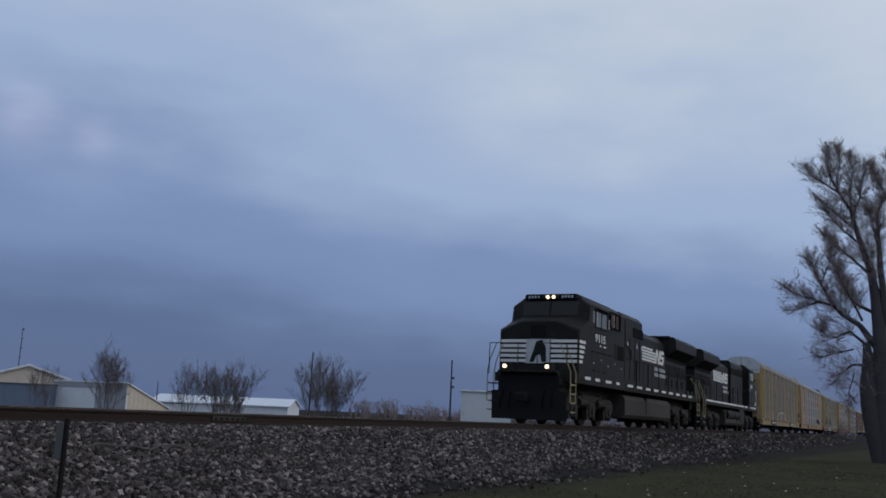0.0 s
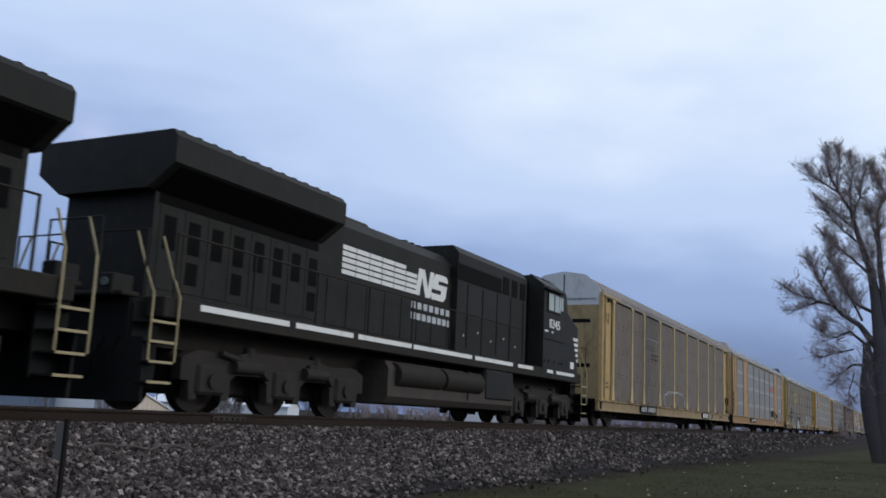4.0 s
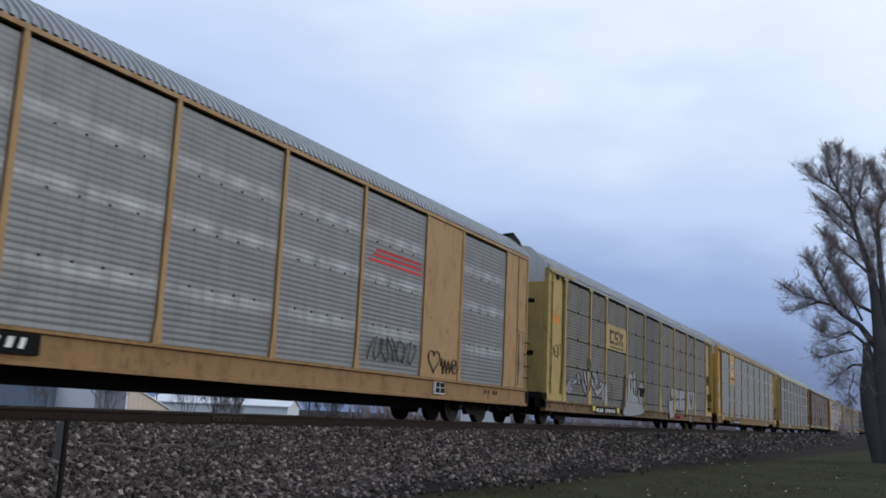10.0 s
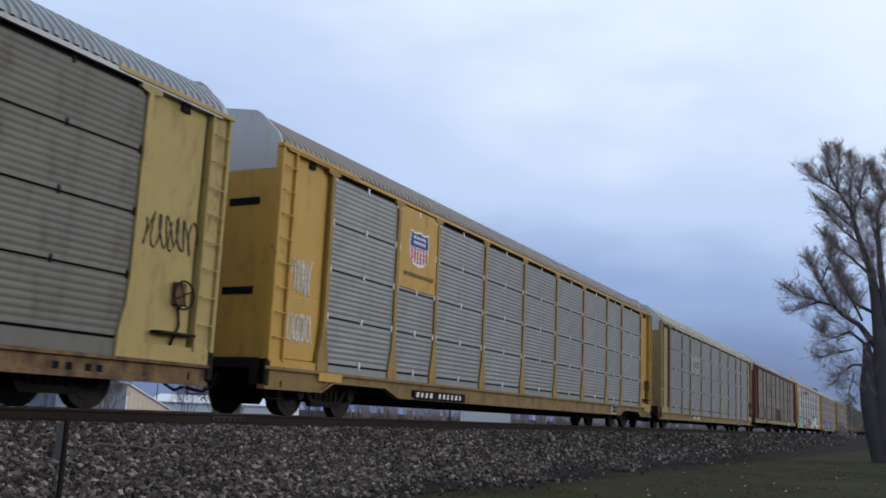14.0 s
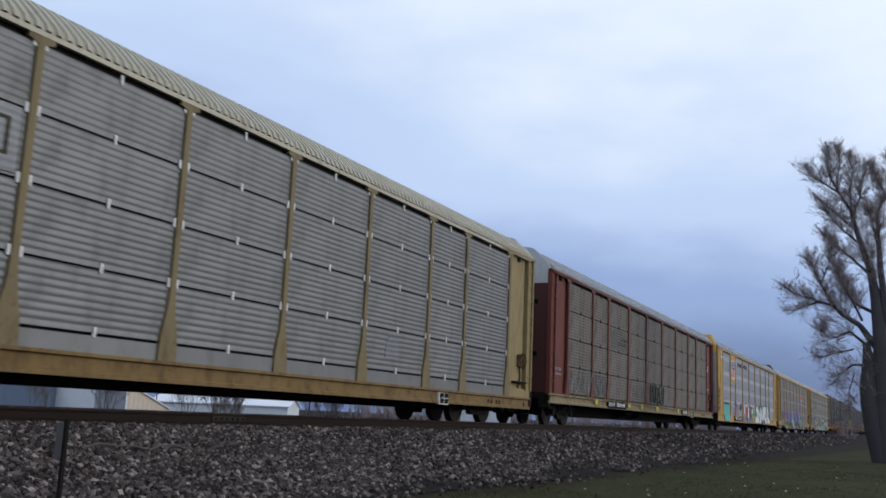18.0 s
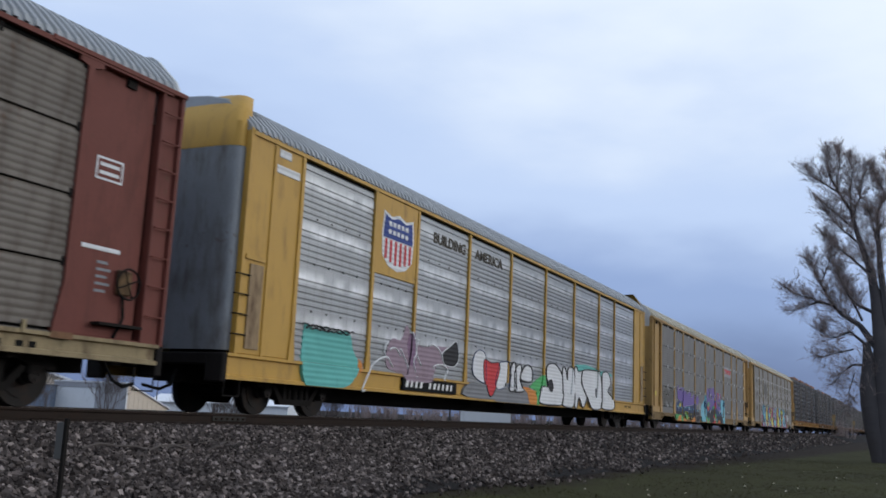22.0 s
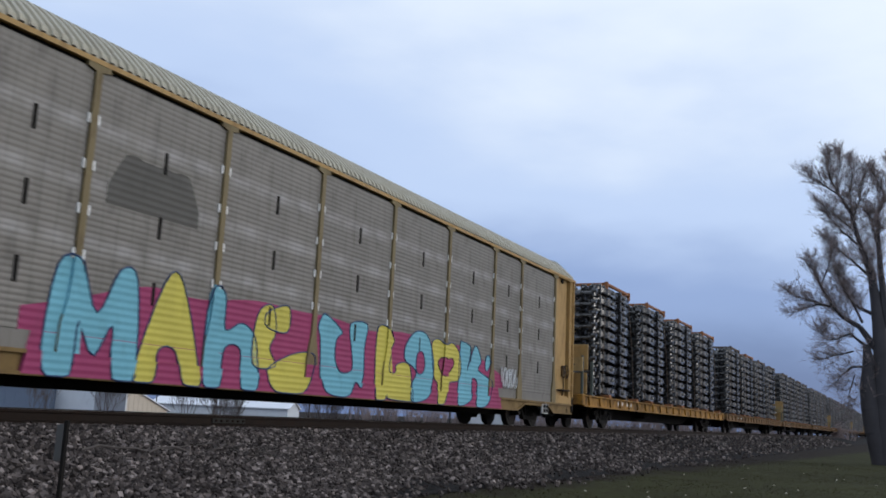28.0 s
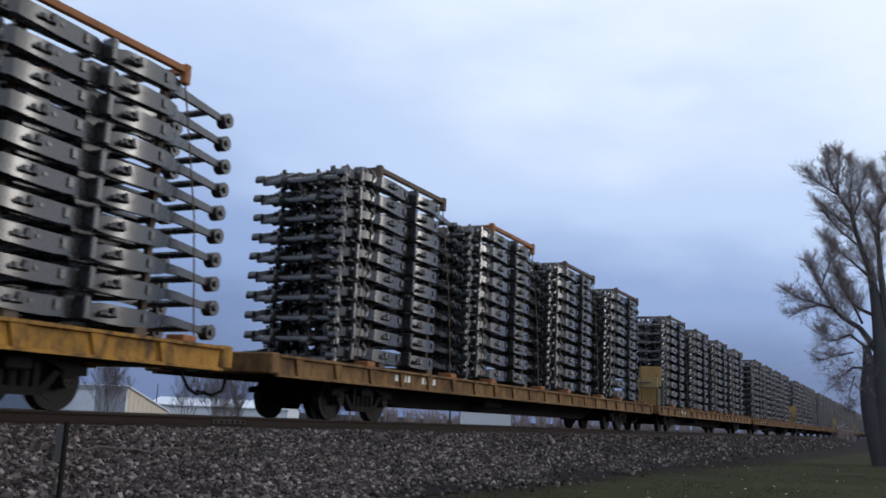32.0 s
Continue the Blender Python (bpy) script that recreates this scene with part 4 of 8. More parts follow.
def scrawl(car, y0, y1, z0, z1, col, seed, n=3, r=0.016, loops=5, face=None):
    """Thin looping lines of a quick tag."""
    rnd = random.Random(seed)
    for k in range(n):
        a, b = y0 + (y1 - y0) * k / n, y0 + (y1 - y0) * (k + 1.05) / n
        p, q = rnd.uniform(0, 6.28), rnd.uniform(0, 6.28)
        zc, zh = (z0 + z1) / 2, (z1 - z0) / 2
        pts = []
        for i in range(loops * 8 + 1):
            u = i / (loops * 8)
            pts.append((face or PROUD, a + (b - a) * (u + 0.10 * math.sin(u * loops * 6.28 + p)), zc + zh * math.sin(u * loops * 6.28 * 0.8 + q) * rnd.uniform(0.75, 1.0)))
        part("tag_line", Form().tube(pts, r, 4), SPRAY[col], car)


def clip_band(pts, axis, lo, hi):
    """The part of an outline that lies between two levels of one axis."""
    for sign, lim in ((1, lo), (-1, hi)):
        out = []
        for a, b in zip(pts, pts[1:] + pts[:1]):
            da, db = sign * (a[axis] - lim), sign * (b[axis] - lim)
            if da >= 0:
                out.append(a)
            if da * db < 0:
                k = da / (da - db)
                out.append((a[0] + (b[0] - a[0]) * k, a[1] + (b[1] - a[1]) * k))
        pts = out
        if len(pts) < 3:
            return []
    return pts


def flowing(pts, low, n=4):
    """A closed outline rounded through its corners."""
    out, m = [], len(pts)
    for i in range(m):
        p0, p1, p2, p3 = (Vector(pts[(i + k) % m]) for k in (-1, 0, 1, 2))
        for j in range(n):
            u = j / n
            q = 0.5 * (2 * p1 + (p2 - p0) * u + (2 * p0 - 5 * p1 + 4 * p2 - p3) * u * u + (3 * p1 - p0 - 3 * p2 + p3) * u ** 3)
            out.append((q[0], max(low, q[1])))
    return out


def paint(car, col, pts, rim=None, layer=0, r=0.015, rows=4, round_off=True):
    """A sprayed shape that follows the car's side: panels, posts and sill, with the seams between the panels left open."""
    bot, top = SILLS[car.name]
    pts = flowing(pts, bot + 0.012) if round_off and len(pts) > 4 else pts
    d = 0.0022 * layer
    h = PANEL_H / rows
    bands = [(clip_band(pts, 1, 1.01 + k * h, 1.01 + (k + 1) * h - 0.03), 1.47, 1.4945) for k in range(rows)]
    bands.append((clip_band(pts, 1, bot, top), 1.45, 1.5335))
    if top < 0.99:
        bands.append((clip_band(pts, 1, top, 1.0), 1.45, 1.4945))
    high = clip_band(pts, 1, top, 9.0)
    for y in POSTS:
        half = [(0.19, top), (0.175, 1.14), (0.09, 1.50), (0.058, 1.85), (0.058, 4.68)]
        strip = [(y + w, z) for w, z in half] + [(y - w, z) for w, z in half[::-1]]
        lo, hi = min((q[1] for q in high), default=9), max((q[1] for q in high), default=0)
        strip = clip_band(strip, 1, max(lo, top), hi) if high else []
        inside = high and min(q[0] for q in high) < y - 0.1 and max(q[0] for q in high) > y + 0.1
        if strip and inside:
            level = [q[1] for q in clip_band(high, 0, y - 0.06, y + 0.06)]
            strip = clip_band(strip, 1, min(level), max(level)) if level else []
            bands.append((strip, 1.46, 1.5335))
    ob = None
    for band, x0, x1 in bands:
        if band:
            piece = part("sprayed_shape", Form().prism(band, 0, x0, x1 + d), SPRAY[col], car)
            ob = ob or piece
    if rim:
        def out(p):
            return 1.5335 if p[1] < top or any(abs(p[0] - y) < 0.12 for y in POSTS) else 1.4945
        line = [(out(p) + d, *p) for p in pts]
        part("sprayed_outline", Form().tube(line + line[:1], r, 4), SPRAY[rim], ob or car)
    return ob


def spray_line(car, col, pts, r=0.02):
    """One quick sprayed stroke over panels, posts and sill."""
    top = SILLS[car.name][1]
    line = [(1.540 if z < top or any(abs(y - p) < 0.12 for p in POSTS) else 1.502, y, z) for y, z in flowing(pts, 0.0)[:4 * len(pts) - 7]]
    return part("tag_line", Form().tube(line, r, 5), SPRAY[col], car)


def wildstyle(car, y0, y1, z0, z1, cols, rim, seed, n):
    """Interlocked angular strokes and arrows of a piece that cannot be read."""
    rnd = random.Random(seed)
    for k in range(n):
        cy, cz = y0 + (y1 - y0) * (k + 0.5) / n, rnd.uniform(z0 + 0.25, z1 - 0.2)
        a, ln, w = rnd.uniform(-1.2, 1.3), rnd.uniform(0.45, 0.8), rnd.uniform(0.09, 0.17)
        ca, sa = math.cos(a), math.sin(a)
        pts = []
        for u, v in ((-ln, -w), (ln * 0.5, -w), (ln * 0.5, -w * 2), (ln, 0.0), (ln * 0.5, w * 2), (ln * 0.5, w), (-ln * 0.8, w * 1.3)):
            pts.append((min(y1, max(y0, cy + u * ca - v * sa)), min(z1, max(z0, cz + u * sa + v * ca))))
        paint(car, cols[k % len(cols)], pts, rim, 1 + k % 3, 0.012)


def board(car, y0, y1, z0, z1, mat, name="sign_board", x=1.512):
    return part(name, Form().box(1.46, x, y0, y1, z0, z1, 0.004), mat, car)


def bar(parent, y0, y1, z0, z1, col, x=1.516, name="sign_bar"):
    return part(name, Form().box(x - 0.006, x, y0, y1, z0, z1), SPRAY[col], parent)


def stencil(car, y, w, z0, z1):
    """One slanted bar for a stencilled character."""
    lean = 0.28 * (z1 - z0)
    part("stencil_bar", Form().prism([(y, z0), (y + w, z0), (y + w + lean, z1), (y + lean, z1)], 0, 1.534, 1.538), M["white"], car)


def plate_bars(car, y0, y1, z0=0.66, z1=0.93, split=0.38, plate=True):
    """The dark stencil plate on the sill, its characters as plain bars."""
    if plate:
        part("stencil_plate", Form().box(1.47, 1.534, y0 - 0.12, y1 + 0.12, z0, z1), M["black_panel"], car)
    w = (y1 - y0) / 12
    for k in range(11):
        if k != 4:
            stencil(car, y0 + k * w * 1.08, w * (0.44 if k % 3 else 0.52), z0 + 0.26 * (z1 - z0), z1 - 0.22 * (z1 - z0))


def shield(car, y0, y1, z0, z1):
    """A striped shield, white-rimmed, blue above."""
    c, w, h = (y0 + y1) / 2, (y1 - y0) / 2, z1 - z0
    out = [(-0.92, 1.0), (-0.45, 0.93), (0, 1.0), (0.45, 0.93), (0.92, 1.0), (1.0, 0.62), (0.92, 0.22), (0.55, 0.06), (0, 0.0), (-0.55, 0.06), (-0.92, 0.22), (-1.0, 0.62)]

    def shape(k, x):
        return Form().prism([(c + u * w * k, z0 + h * (0.5 + (v - 0.5) * k)) for u, v in out], 0, x - 0.004, x)
    sh = part("shield", shape(1.0, 1.518), SPRAY["white"], car, "striped shield emblem")
    top = [(-0.84, 0.94), (-0.45, 0.88), (0, 0.94), (0.45, 0.88), (0.84, 0.94), (0.92, 0.62), (0.90, 0.54), (-0.90, 0.54), (-0.92, 0.62)]
    part("shield_field", Form().prism([(c + u * w, z0 + h * v) for u, v in top], 0, 1.518, 1.522), SPRAY["blue"], sh)
    for k in range(6):
        u = -0.80 + k * 0.30
        part("shield_stripe", Form().box(1.518, 1.522, c + u * w, c + (u + 0.14) * w, z0 + h * (0.08 + 0.13 * abs(u + 0.07)), z0 + h * 0.52), SPRAY["red"], sh)
    for r in range(2):
        for k in range(5):
            part("shield_bar", Form().box(1.522, 1.525, c + (-0.62 + k * 0.26) * w, c + (-0.45 + k * 0.26) * w, z0 + h * (0.76 - 0.14 * r), z0 + h * (0.84 - 0.14 * r)), SPRAY["white"], sh)


END = Matrix(((1, 0, 0, 0), (0, 0, -1, 0), (0, 1, 0, 0), (0, 0, 0, 1)))


def end_text(car, text, x, z, size, mat):
    return lettering(text, size, mat, car, Matrix.Translation((x, 0.354, z)) @ END, "end_lettering", 0.0, 1.0, 0.003)


# ---------------------------------------------------------------- the train: rack cars
def make_racks():
    Y, P, O, T, B = M["yellow"], M["pale_yellow"], M["orange_yellow"], M["tan"], M["bright_yellow"]
    grp = [None] * 9
    # weathered brown panels
    c = grp[0] = rack_car("faded tan-yellow rack car with weathered brown side panels", T, M["pan_brown"], M["end_tan"], M["roof"], rows=1, style="fine", nose=0.30, post=M["post_pale"], sill=M["sill_tan"], sill_z=(0.57, 0.97), tabs=True)
    end_text(c, "EXCESS HEIGHT CAR", 0.10, 4.62, 0.125, M["black_panel"]), end_text(c, "EXCESS HEIGHT CAR", -1.34, 4.62, 0.125, M["black_panel"])
    for k in range(7):
        bar(c, 6.62 + 0.38 * k, 6.96 + 0.38 * k, 3.76, 3.86, "worn", 1.4945)
    for k in range(2):
        bar(c, 6.75, 8.55, 3.34 + 0.13 * k, 3.37 + 0.13 * k, "ink", 1.4945)
    for k in range(8):
        bar(c, 7.75 + 0.16 * k, 7.87 + 0.16 * k, 3.10, 3.20, "ink", 1.4945), bar(c, 7.75 + 0.165 * k, 7.88 + 0.165 * k, 2.94, 3.04, "ink", 1.4945)
    cloud = [(10.16, 1.02), (10.20, 1.14), (10.29, 1.23), (10.16, 1.34), (10.13, 1.51)]
    for y0, y1, z, up in ((10.13, 10.32, 1.48, 0.06), (10.32, 10.68, 1.50, 0.10), (10.68, 11.33, 1.55, 0.17), (11.33, 12.0, 1.58, 0.15), (12.0, 12.5, 1.64, 0.08), (12.5, 13.05, 1.68, 0.07), (13.05, 13.4, 1.66, 0.06),
                          (13.4, 14.05, 1.60, 0.08)):
        cloud += [(y0 + (y1 - y0) * u, z + up * math.sin(3.1416 * u)) for u in (0.08, 0.3, 0.5, 0.7, 0.92)]
    cloud += [(14.23, 1.48), (14.38, 1.30), (14.46, 1.12), (14.48, 1.0)]
    part("tag_line", Form().tube([(1.536 if any(abs(y - p) < 0.12 for p in POSTS) else PROUD, y, z) for y, z in cloud], 0.016, 5), SPRAY["white"], c)
    plate_bars(c, 6.05, 8.5, 0.585, 0.955)
    part("stencil_plate", Form().box(1.47, 1.534, 18.95, 20.50, 0.585, 0.955), M["black_panel"], c)
    for k in range(3):
        stencil(c, 19.10 + 0.46 * k, 0.26, 0.66, 0.88)
    scrawl(c, 0.75, 1.5, 3.75, 4.25, "ink", 2, 1, 0.012, 3, 1.426)
    bar(c, 0.9, 1.55, 1.42, 1.5, "faint", 1.43), bar(c, 1.0, 1.45, 1.56, 1.66, "faint", 1.43)
    # galvanised panels, plain sheets, curved doors
    c = grp[1] = rack_car("orange-yellow rack car with galvanised panels and curved end doors", O, M["pan_quilt"], M["end_brown"], M["roof_grey"], rows=1, rounded=True,
                          solid_bays=(1, 7), style="soft", sill_z=(0.52, 1.0), sill=M["sill_orange"])
    for k in range(3):
        bar(c, 18.15 + 0.15 * k, 20.5, 3.28 + 0.12 * k, 3.34 + 0.12 * k, "red", 1.497)
    scrawl(c, 18.3, 20.3, 1.2, 1.75, "faint", 5, 2, 0.02, 4)
    heart = [(21.30 + 0.30 * math.sin(u) ** 3, 1.42 + 0.018 * (13 * math.cos(u) - 5 * math.cos(2 * u) - 2 * math.cos(3 * u) - math.cos(4 * u))) for u in (6.283 * k / 24 for k in range(25))]
    part("tag_line", Form().tube([(1.518, *p) for p in heart], 0.018, 5), SPRAY["ink"], c)
    wave = [(1.518, 21.66 + 0.022 * k, 1.30 + 0.20 * math.sin(k * 0.75) * (1 - 0.012 * k)) for k in range(32)]
    part("tag_line", Form().tube(wave, 0.018, 5), SPRAY["ink"], c)
    coil = [(1.518, 22.42 + 0.008 * k * math.cos(k * 0.5), 1.36 + 0.009 * k * math.sin(k * 0.5)) for k in range(26)]
    part("tag_line", Form().tube(coil, 0.016, 5), SPRAY["ink"], c)
    plate_bars(c, 7.85, 10.0)
    bar(c, 1.2, 1.6, 2.68, 2.76, "faint", 1.53), bar(c, 1.15, 1.5, 2.54, 2.6, "faint", 1.53)
    part("warning_label", Form().box(1.50, 1.53, 1.1, 1.6, 1.62, 1.80), B, c, "yellow warning label")
    part("end_patch", Form().box(0.62, 1.12, 0.0, 0.19, 1.1, 4.3), M["off_white"], c, "pale primer strip on the end door")
    # grey panels with the yellow sign and silver painting
    c = grp[2] = rack_car("yellow rack car with grey panels and silver graffiti", P, M["pan_grey"], P, M["roof_grey"], rows=4, sill_z=(0.43, 0.76))
    b = board(c, 6.62, 9.25, 2.88, 3.80, P)
    for q in ((6.95, 7.12, 3.10, 3.62), (7.05, 7.5, 3.10, 3.22), (7.05, 7.5, 3.50, 3.62), (7.65, 8.1, 3.10, 3.2), (7.95, 8.1, 3.15, 3.36), (7.65, 8.05, 3.30, 3.40), (7.65, 7.8, 3.35, 3.55),
              (7.65, 8.1, 3.52, 3.62), (8.22, 8.40, 3.1, 3.28), (8.40, 8.58, 3.26, 3.46), (8.22, 8.42, 3.44, 3.62), (8.58, 8.78, 3.1, 3.28), (8.56, 8.78, 3.44, 3.62), (6.95, 8.85, 2.95, 3.01)):
        bar(c, *q, "ink")
    paint(c, "haze", [(2.05, 1.20), (2.27, 1.46), (2.71, 1.58), (2.92, 1.59), (2.69, 1.40), (2.89, 1.35), (2.60, 1.05), (2.20, 1.05)], "black", 1)
    paint(c, "silver", [(2.53, 1.42), (3.20, 1.59), (3.24, 1.47), (2.61, 1.28)], "black", 2)
    paint(c, "haze", [(3.28, 1.40), (3.16, 1.58), (3.23, 1.75), (3.44, 1.74), (3.59, 1.56), (3.49, 1.38)], "black", 1)
    paint(c, "black", [(3.37, 1.55), (3.43, 1.62), (3.51, 1.55), (3.44, 1.47)], None, 2)
    paint(c, "haze", [(3.67, 1.45), (3.79, 1.56), (4.16, 1.38), (4.27, 1.04), (4.07, 1.11)], "black", 1)
    paint(c, "silver", [(3.89, 1.84), (4.09, 1.89), (4.25, 1.56), (4.39, 1.39), (4.21, 1.37), (4.00, 1.59)], "black", 2)
    paint(c, "silver", [(4.25, 1.73), (4.32, 1.91), (4.55, 1.91), (4.64, 1.69), (4.51, 1.49), (4.44, 1.23), (4.26, 1.21), (4.33, 1.48)], "black", 3)
    paint(c, "faint", [(4.31, 2.16), (4.43, 2.33), (4.55, 2.11), (4.48, 1.93), (4.34, 1.94)], "black", 1)
    paint(c, "silver", [(4.59, 1.63), (4.80, 1.73), (5.11, 1.51), (5.47, 1.28), (6.06, 1.52), (6.39, 1.61), (6.19, 1.35), (5.50, 1.06), (5.21, 1.21), (4.80, 1.44)], "black", 2)
    paint(c, "haze", [(4.84, 1.85), (5.25, 1.93), (5.63, 1.68), (5.33, 1.32), (5.04, 1.34), (5.18, 1.63)], "black", 1)
    paint(c, "silver", [(5.69, 1.44), (5.90, 1.64), (6.13, 1.60), (5.95, 1.38)], "black", 2)
    paint(c, "silver", [(6.21, 0.86), (6.15, 1.23), (6.31, 1.55), (6.58, 1.36), (6.59, 0.89)], None, 1)
    paint(c, "black", [(6.31, 1.13), (6.40, 1.21), (6.47, 1.13), (6.38, 1.04)], None, 2)
    paint(c, "faint", [(6.74, 1.53), (6.98, 1.68), (7.41, 1.55), (7.62, 0.96), (7.38, 0.94), (7.24, 1.41), (7.00, 1.50)], "haze", 1)
    paint(c, "faint", [(6.84, 1.27), (7.07, 1.31), (7.22, 0.95), (6.87, 0.93)], "haze", 1)
    paint(c, "silver", [(9.64, 2.07), (10.00, 2.16), (10.40, 2.02), (10.46, 1.42), (11.15, 1.26), (12.05, 0.99), (11.88, 0.59), (8.99, 0.45), (9.17, 0.91), (9.44, 1.30), (9.46, 1.89)], "black", layer=1)
    paint(c, "silver", [(10.34, 2.15), (10.68, 2.29), (10.80, 2.02), (10.77, 1.45), (10.51, 1.42)], "black", layer=2)
    paint(c, "silver", [(11.14, 1.43), (11.30, 1.74), (11.67, 1.86), (12.08, 1.78), (12.20, 1.00), (12.05, 0.96), (11.36, 1.05)], "black", layer=2)
    paint(c, "black", [(8.99, 1.92), (9.44, 2.04), (9.28, 1.34), (9.10, 0.85), (8.91, 0.45), (8.64, 0.61), (8.66, 0.86), (8.91, 1.24)])
    paint(c, "black", [(9.99, 1.91), (10.12, 1.95), (10.12, 1.43), (9.98, 1.58)], layer=3)
    paint(c, "silver", [(17.22, 1.88), (17.82, 1.90), (17.85, 0.72), (17.60, 0.56), (16.80, 0.50), (16.80, 1.28), (17.42, 1.30), (17.42, 1.55), (17.22, 1.52)], None, 1, round_off=False)
    paint(c, "black", [(21.40, 1.85), (21.60, 1.85), (21.85, 1.35), (22.05, 1.80), (22.25, 1.80), (21.95, 1.10), (21.75, 1.10)], None, 2, round_off=False)
    paint(c, "silver", [(18.03, 1.88), (20.18, 1.86), (20.22, 1.42), (20.46, 0.97), (19.60, 0.93), (18.16, 0.95), (18.27, 1.43)], layer=1, round_off=False)
    paint(c, "silver", [(20.99, 1.90), (22.59, 1.96), (22.61, 1.04), (21.07, 0.99)], layer=1, round_off=False)
    paint(c, "black", [(17.06, 1.81), (17.24, 1.84), (17.29, 1.39), (17.11, 1.37)], round_off=False)
    paint(c, "black", [(17.14, 1.40), (17.84, 1.48), (17.85, 1.37), (17.15, 1.31)], layer=2, round_off=False)
    paint(c, "black", [(16.59, 1.31), (16.80, 1.32), (16.83, 0.45), (16.71, 0.45)], layer=2, round_off=False)
    paint(c, "black", [(18.81, 1.88), (18.98, 1.88), (19.05, 0.97), (18.91, 0.97)], layer=2, round_off=False)
    paint(c, "black", [(18.31, 1.44), (18.85, 1.48), (18.86, 1.39), (18.32, 1.35)], layer=2, round_off=False)
    paint(c, "black", [(19.51, 1.48), (20.16, 1.52), (20.14, 1.43), (19.52, 1.39)], layer=2, round_off=False)
    paint(c, "black", [(20.18, 1.86), (20.52, 1.45), (20.56, 0.98), (20.34, 0.61)], layer=2, round_off=False)
    paint(c, "black", [(18.16, 0.95), (19.60, 0.96), (19.52, 0.83), (18.18, 0.76)], round_off=False)
    paint(c, "black", [(21.41, 1.80), (21.57, 1.80), (21.58, 1.37), (21.47, 1.36)], layer=2, round_off=False)
    paint(c, "red", [(18.43, 0.65), (18.75, 0.66), (18.76, 0.62), (18.63, 0.61), (18.63, 0.45), (18.57, 0.45), (18.55, 0.61), (18.43, 0.61)], layer=3, round_off=False)
    paint(c, "red", [(18.86, 0.65), (19.18, 0.66), (19.10, 0.61), (19.08, 0.45), (18.99, 0.45), (18.98, 0.61), (18.86, 0.61)], layer=3, round_off=False)
    scrawl(c, 11.3, 12.0, 1.25, 1.65, "black", 37, 2, 0.02, 3)
    plate_bars(c, 5.3, 7.8, 0.46, 0.70)
    bar(c, 4.9, 5.2, 0.55, 0.72, "lemon", 1.536), bar(c, 8.0, 8.3, 0.55, 0.72, "lemon", 1.536), bar(c, 0.95, 1.5, 3.2, 3.5, "orange", 1.425)
    scrawl(c, 0.7, 1.6, 2.1, 2.6, "ink", 38, 1, 0.012, 4, 1.426), scrawl(c, 25.8, 26.9, 2.4, 3.0, "ink", 39, 2, 0.014, 4, 1.426)
    # shield car
    c = grp[3] = rack_car("bright yellow rack car with silver panels and a shield sign", B, M["pan_silver"], B, M["roof"], rows=4, pale_clips=True, sill=M["sill_gold"], arch=True, sill_z=(0.46, 0.86), post=M["post_gold"])
    for y0, y1 in ((0.72, 1.66), (LEN - 1.80, LEN - 0.86)):
        ac = part("access_panel", Form().box(1.41, 1.440, y0, y1, 1.02, 2.18, 0.02), B, c, "yellow access panel on the corner")
        part("panel_label", Form().box(1.438, 1.445, y0 + 0.34, y0 + 0.60, 1.55, 1.80), M["olive"], ac)
    for y0, y1 in ((1.75, 2.55), (26.2, 27.2)):
        part("paint_patch", Form().box(1.47, 1.5335, y0, y1, 0.68, 0.84), B, c, "fresh yellow paint patch on the sill")
    board(c, 4.62, 6.44, 2.92, 4.76, B)
    shield(c, 5.06, 6.0, 3.45, 4.30)
    for k in range(14):
        bar(c, 4.85 + 0.105 * k, 4.92 + 0.105 * k, 3.20, 3.30, "ink")
    scrawl(c, 0.75, 1.5, 1.3, 1.9, "white", 41, 2, 0.014, 4, 1.444), scrawl(c, 0.8, 1.4, 2.2, 2.9, "white", 42, 2, 0.014, 3, 1.426)
    plate_bars(c, 5.7, 8.2, 0.47, 0.68)
    # white board car
    c = grp[4] = rack_car("olive-tan rack car with steel-grey panels, white clips and a white sign", M["olive"], M["pan_steel"], M["olive"], M["roof_cream"], rows=4, pale_clips=True, sill_z=(0.43, 0.76), sill=M["sill_gold"], post=M["post_olive"])
    board(c, 6.7, 9.2, 2.90, 3.76, SPRAY["silver"])
    for q in ((7.2, 7.28, 3.1, 3.6), (7.2, 7.4, 3.1, 3.15), (7.2, 7.4, 3.55, 3.6), (7.6, 7.75, 3.2, 3.5), (7.6, 7.95, 3.2, 3.27), (7.6, 7.95, 3.43, 3.5), (8.05, 8.4, 3.2, 3.27), (8.05, 8.4, 3.32, 3.38),
              (8.05, 8.4, 3.43, 3.5), (8.5, 8.62, 3.2, 3.32), (8.62, 8.78, 3.3, 3.4), (8.5, 8.62, 3.4, 3.5), (8.98, 9.05, 3.1, 3.6), (8.86, 9.05, 3.1, 3.15), (8.86, 9.05, 3.55, 3.6),
              (7.4, 7.5, 3.0, 3.06), (7.6, 7.7, 3.0, 3.06), (8.4, 8.5, 3.0, 3.06), (8.6, 8.7, 3.0, 3.06)):
        bar(c, *q, "ink")
    for k in range(10):
        if k != 4:
            stencil(c, 6.95 + 0.19 * k, 0.085, 0.53, 0.66)
    blob(c, 18.8, 19.4, 1.3, 1.8, "haze", 51, x1=1.4945)
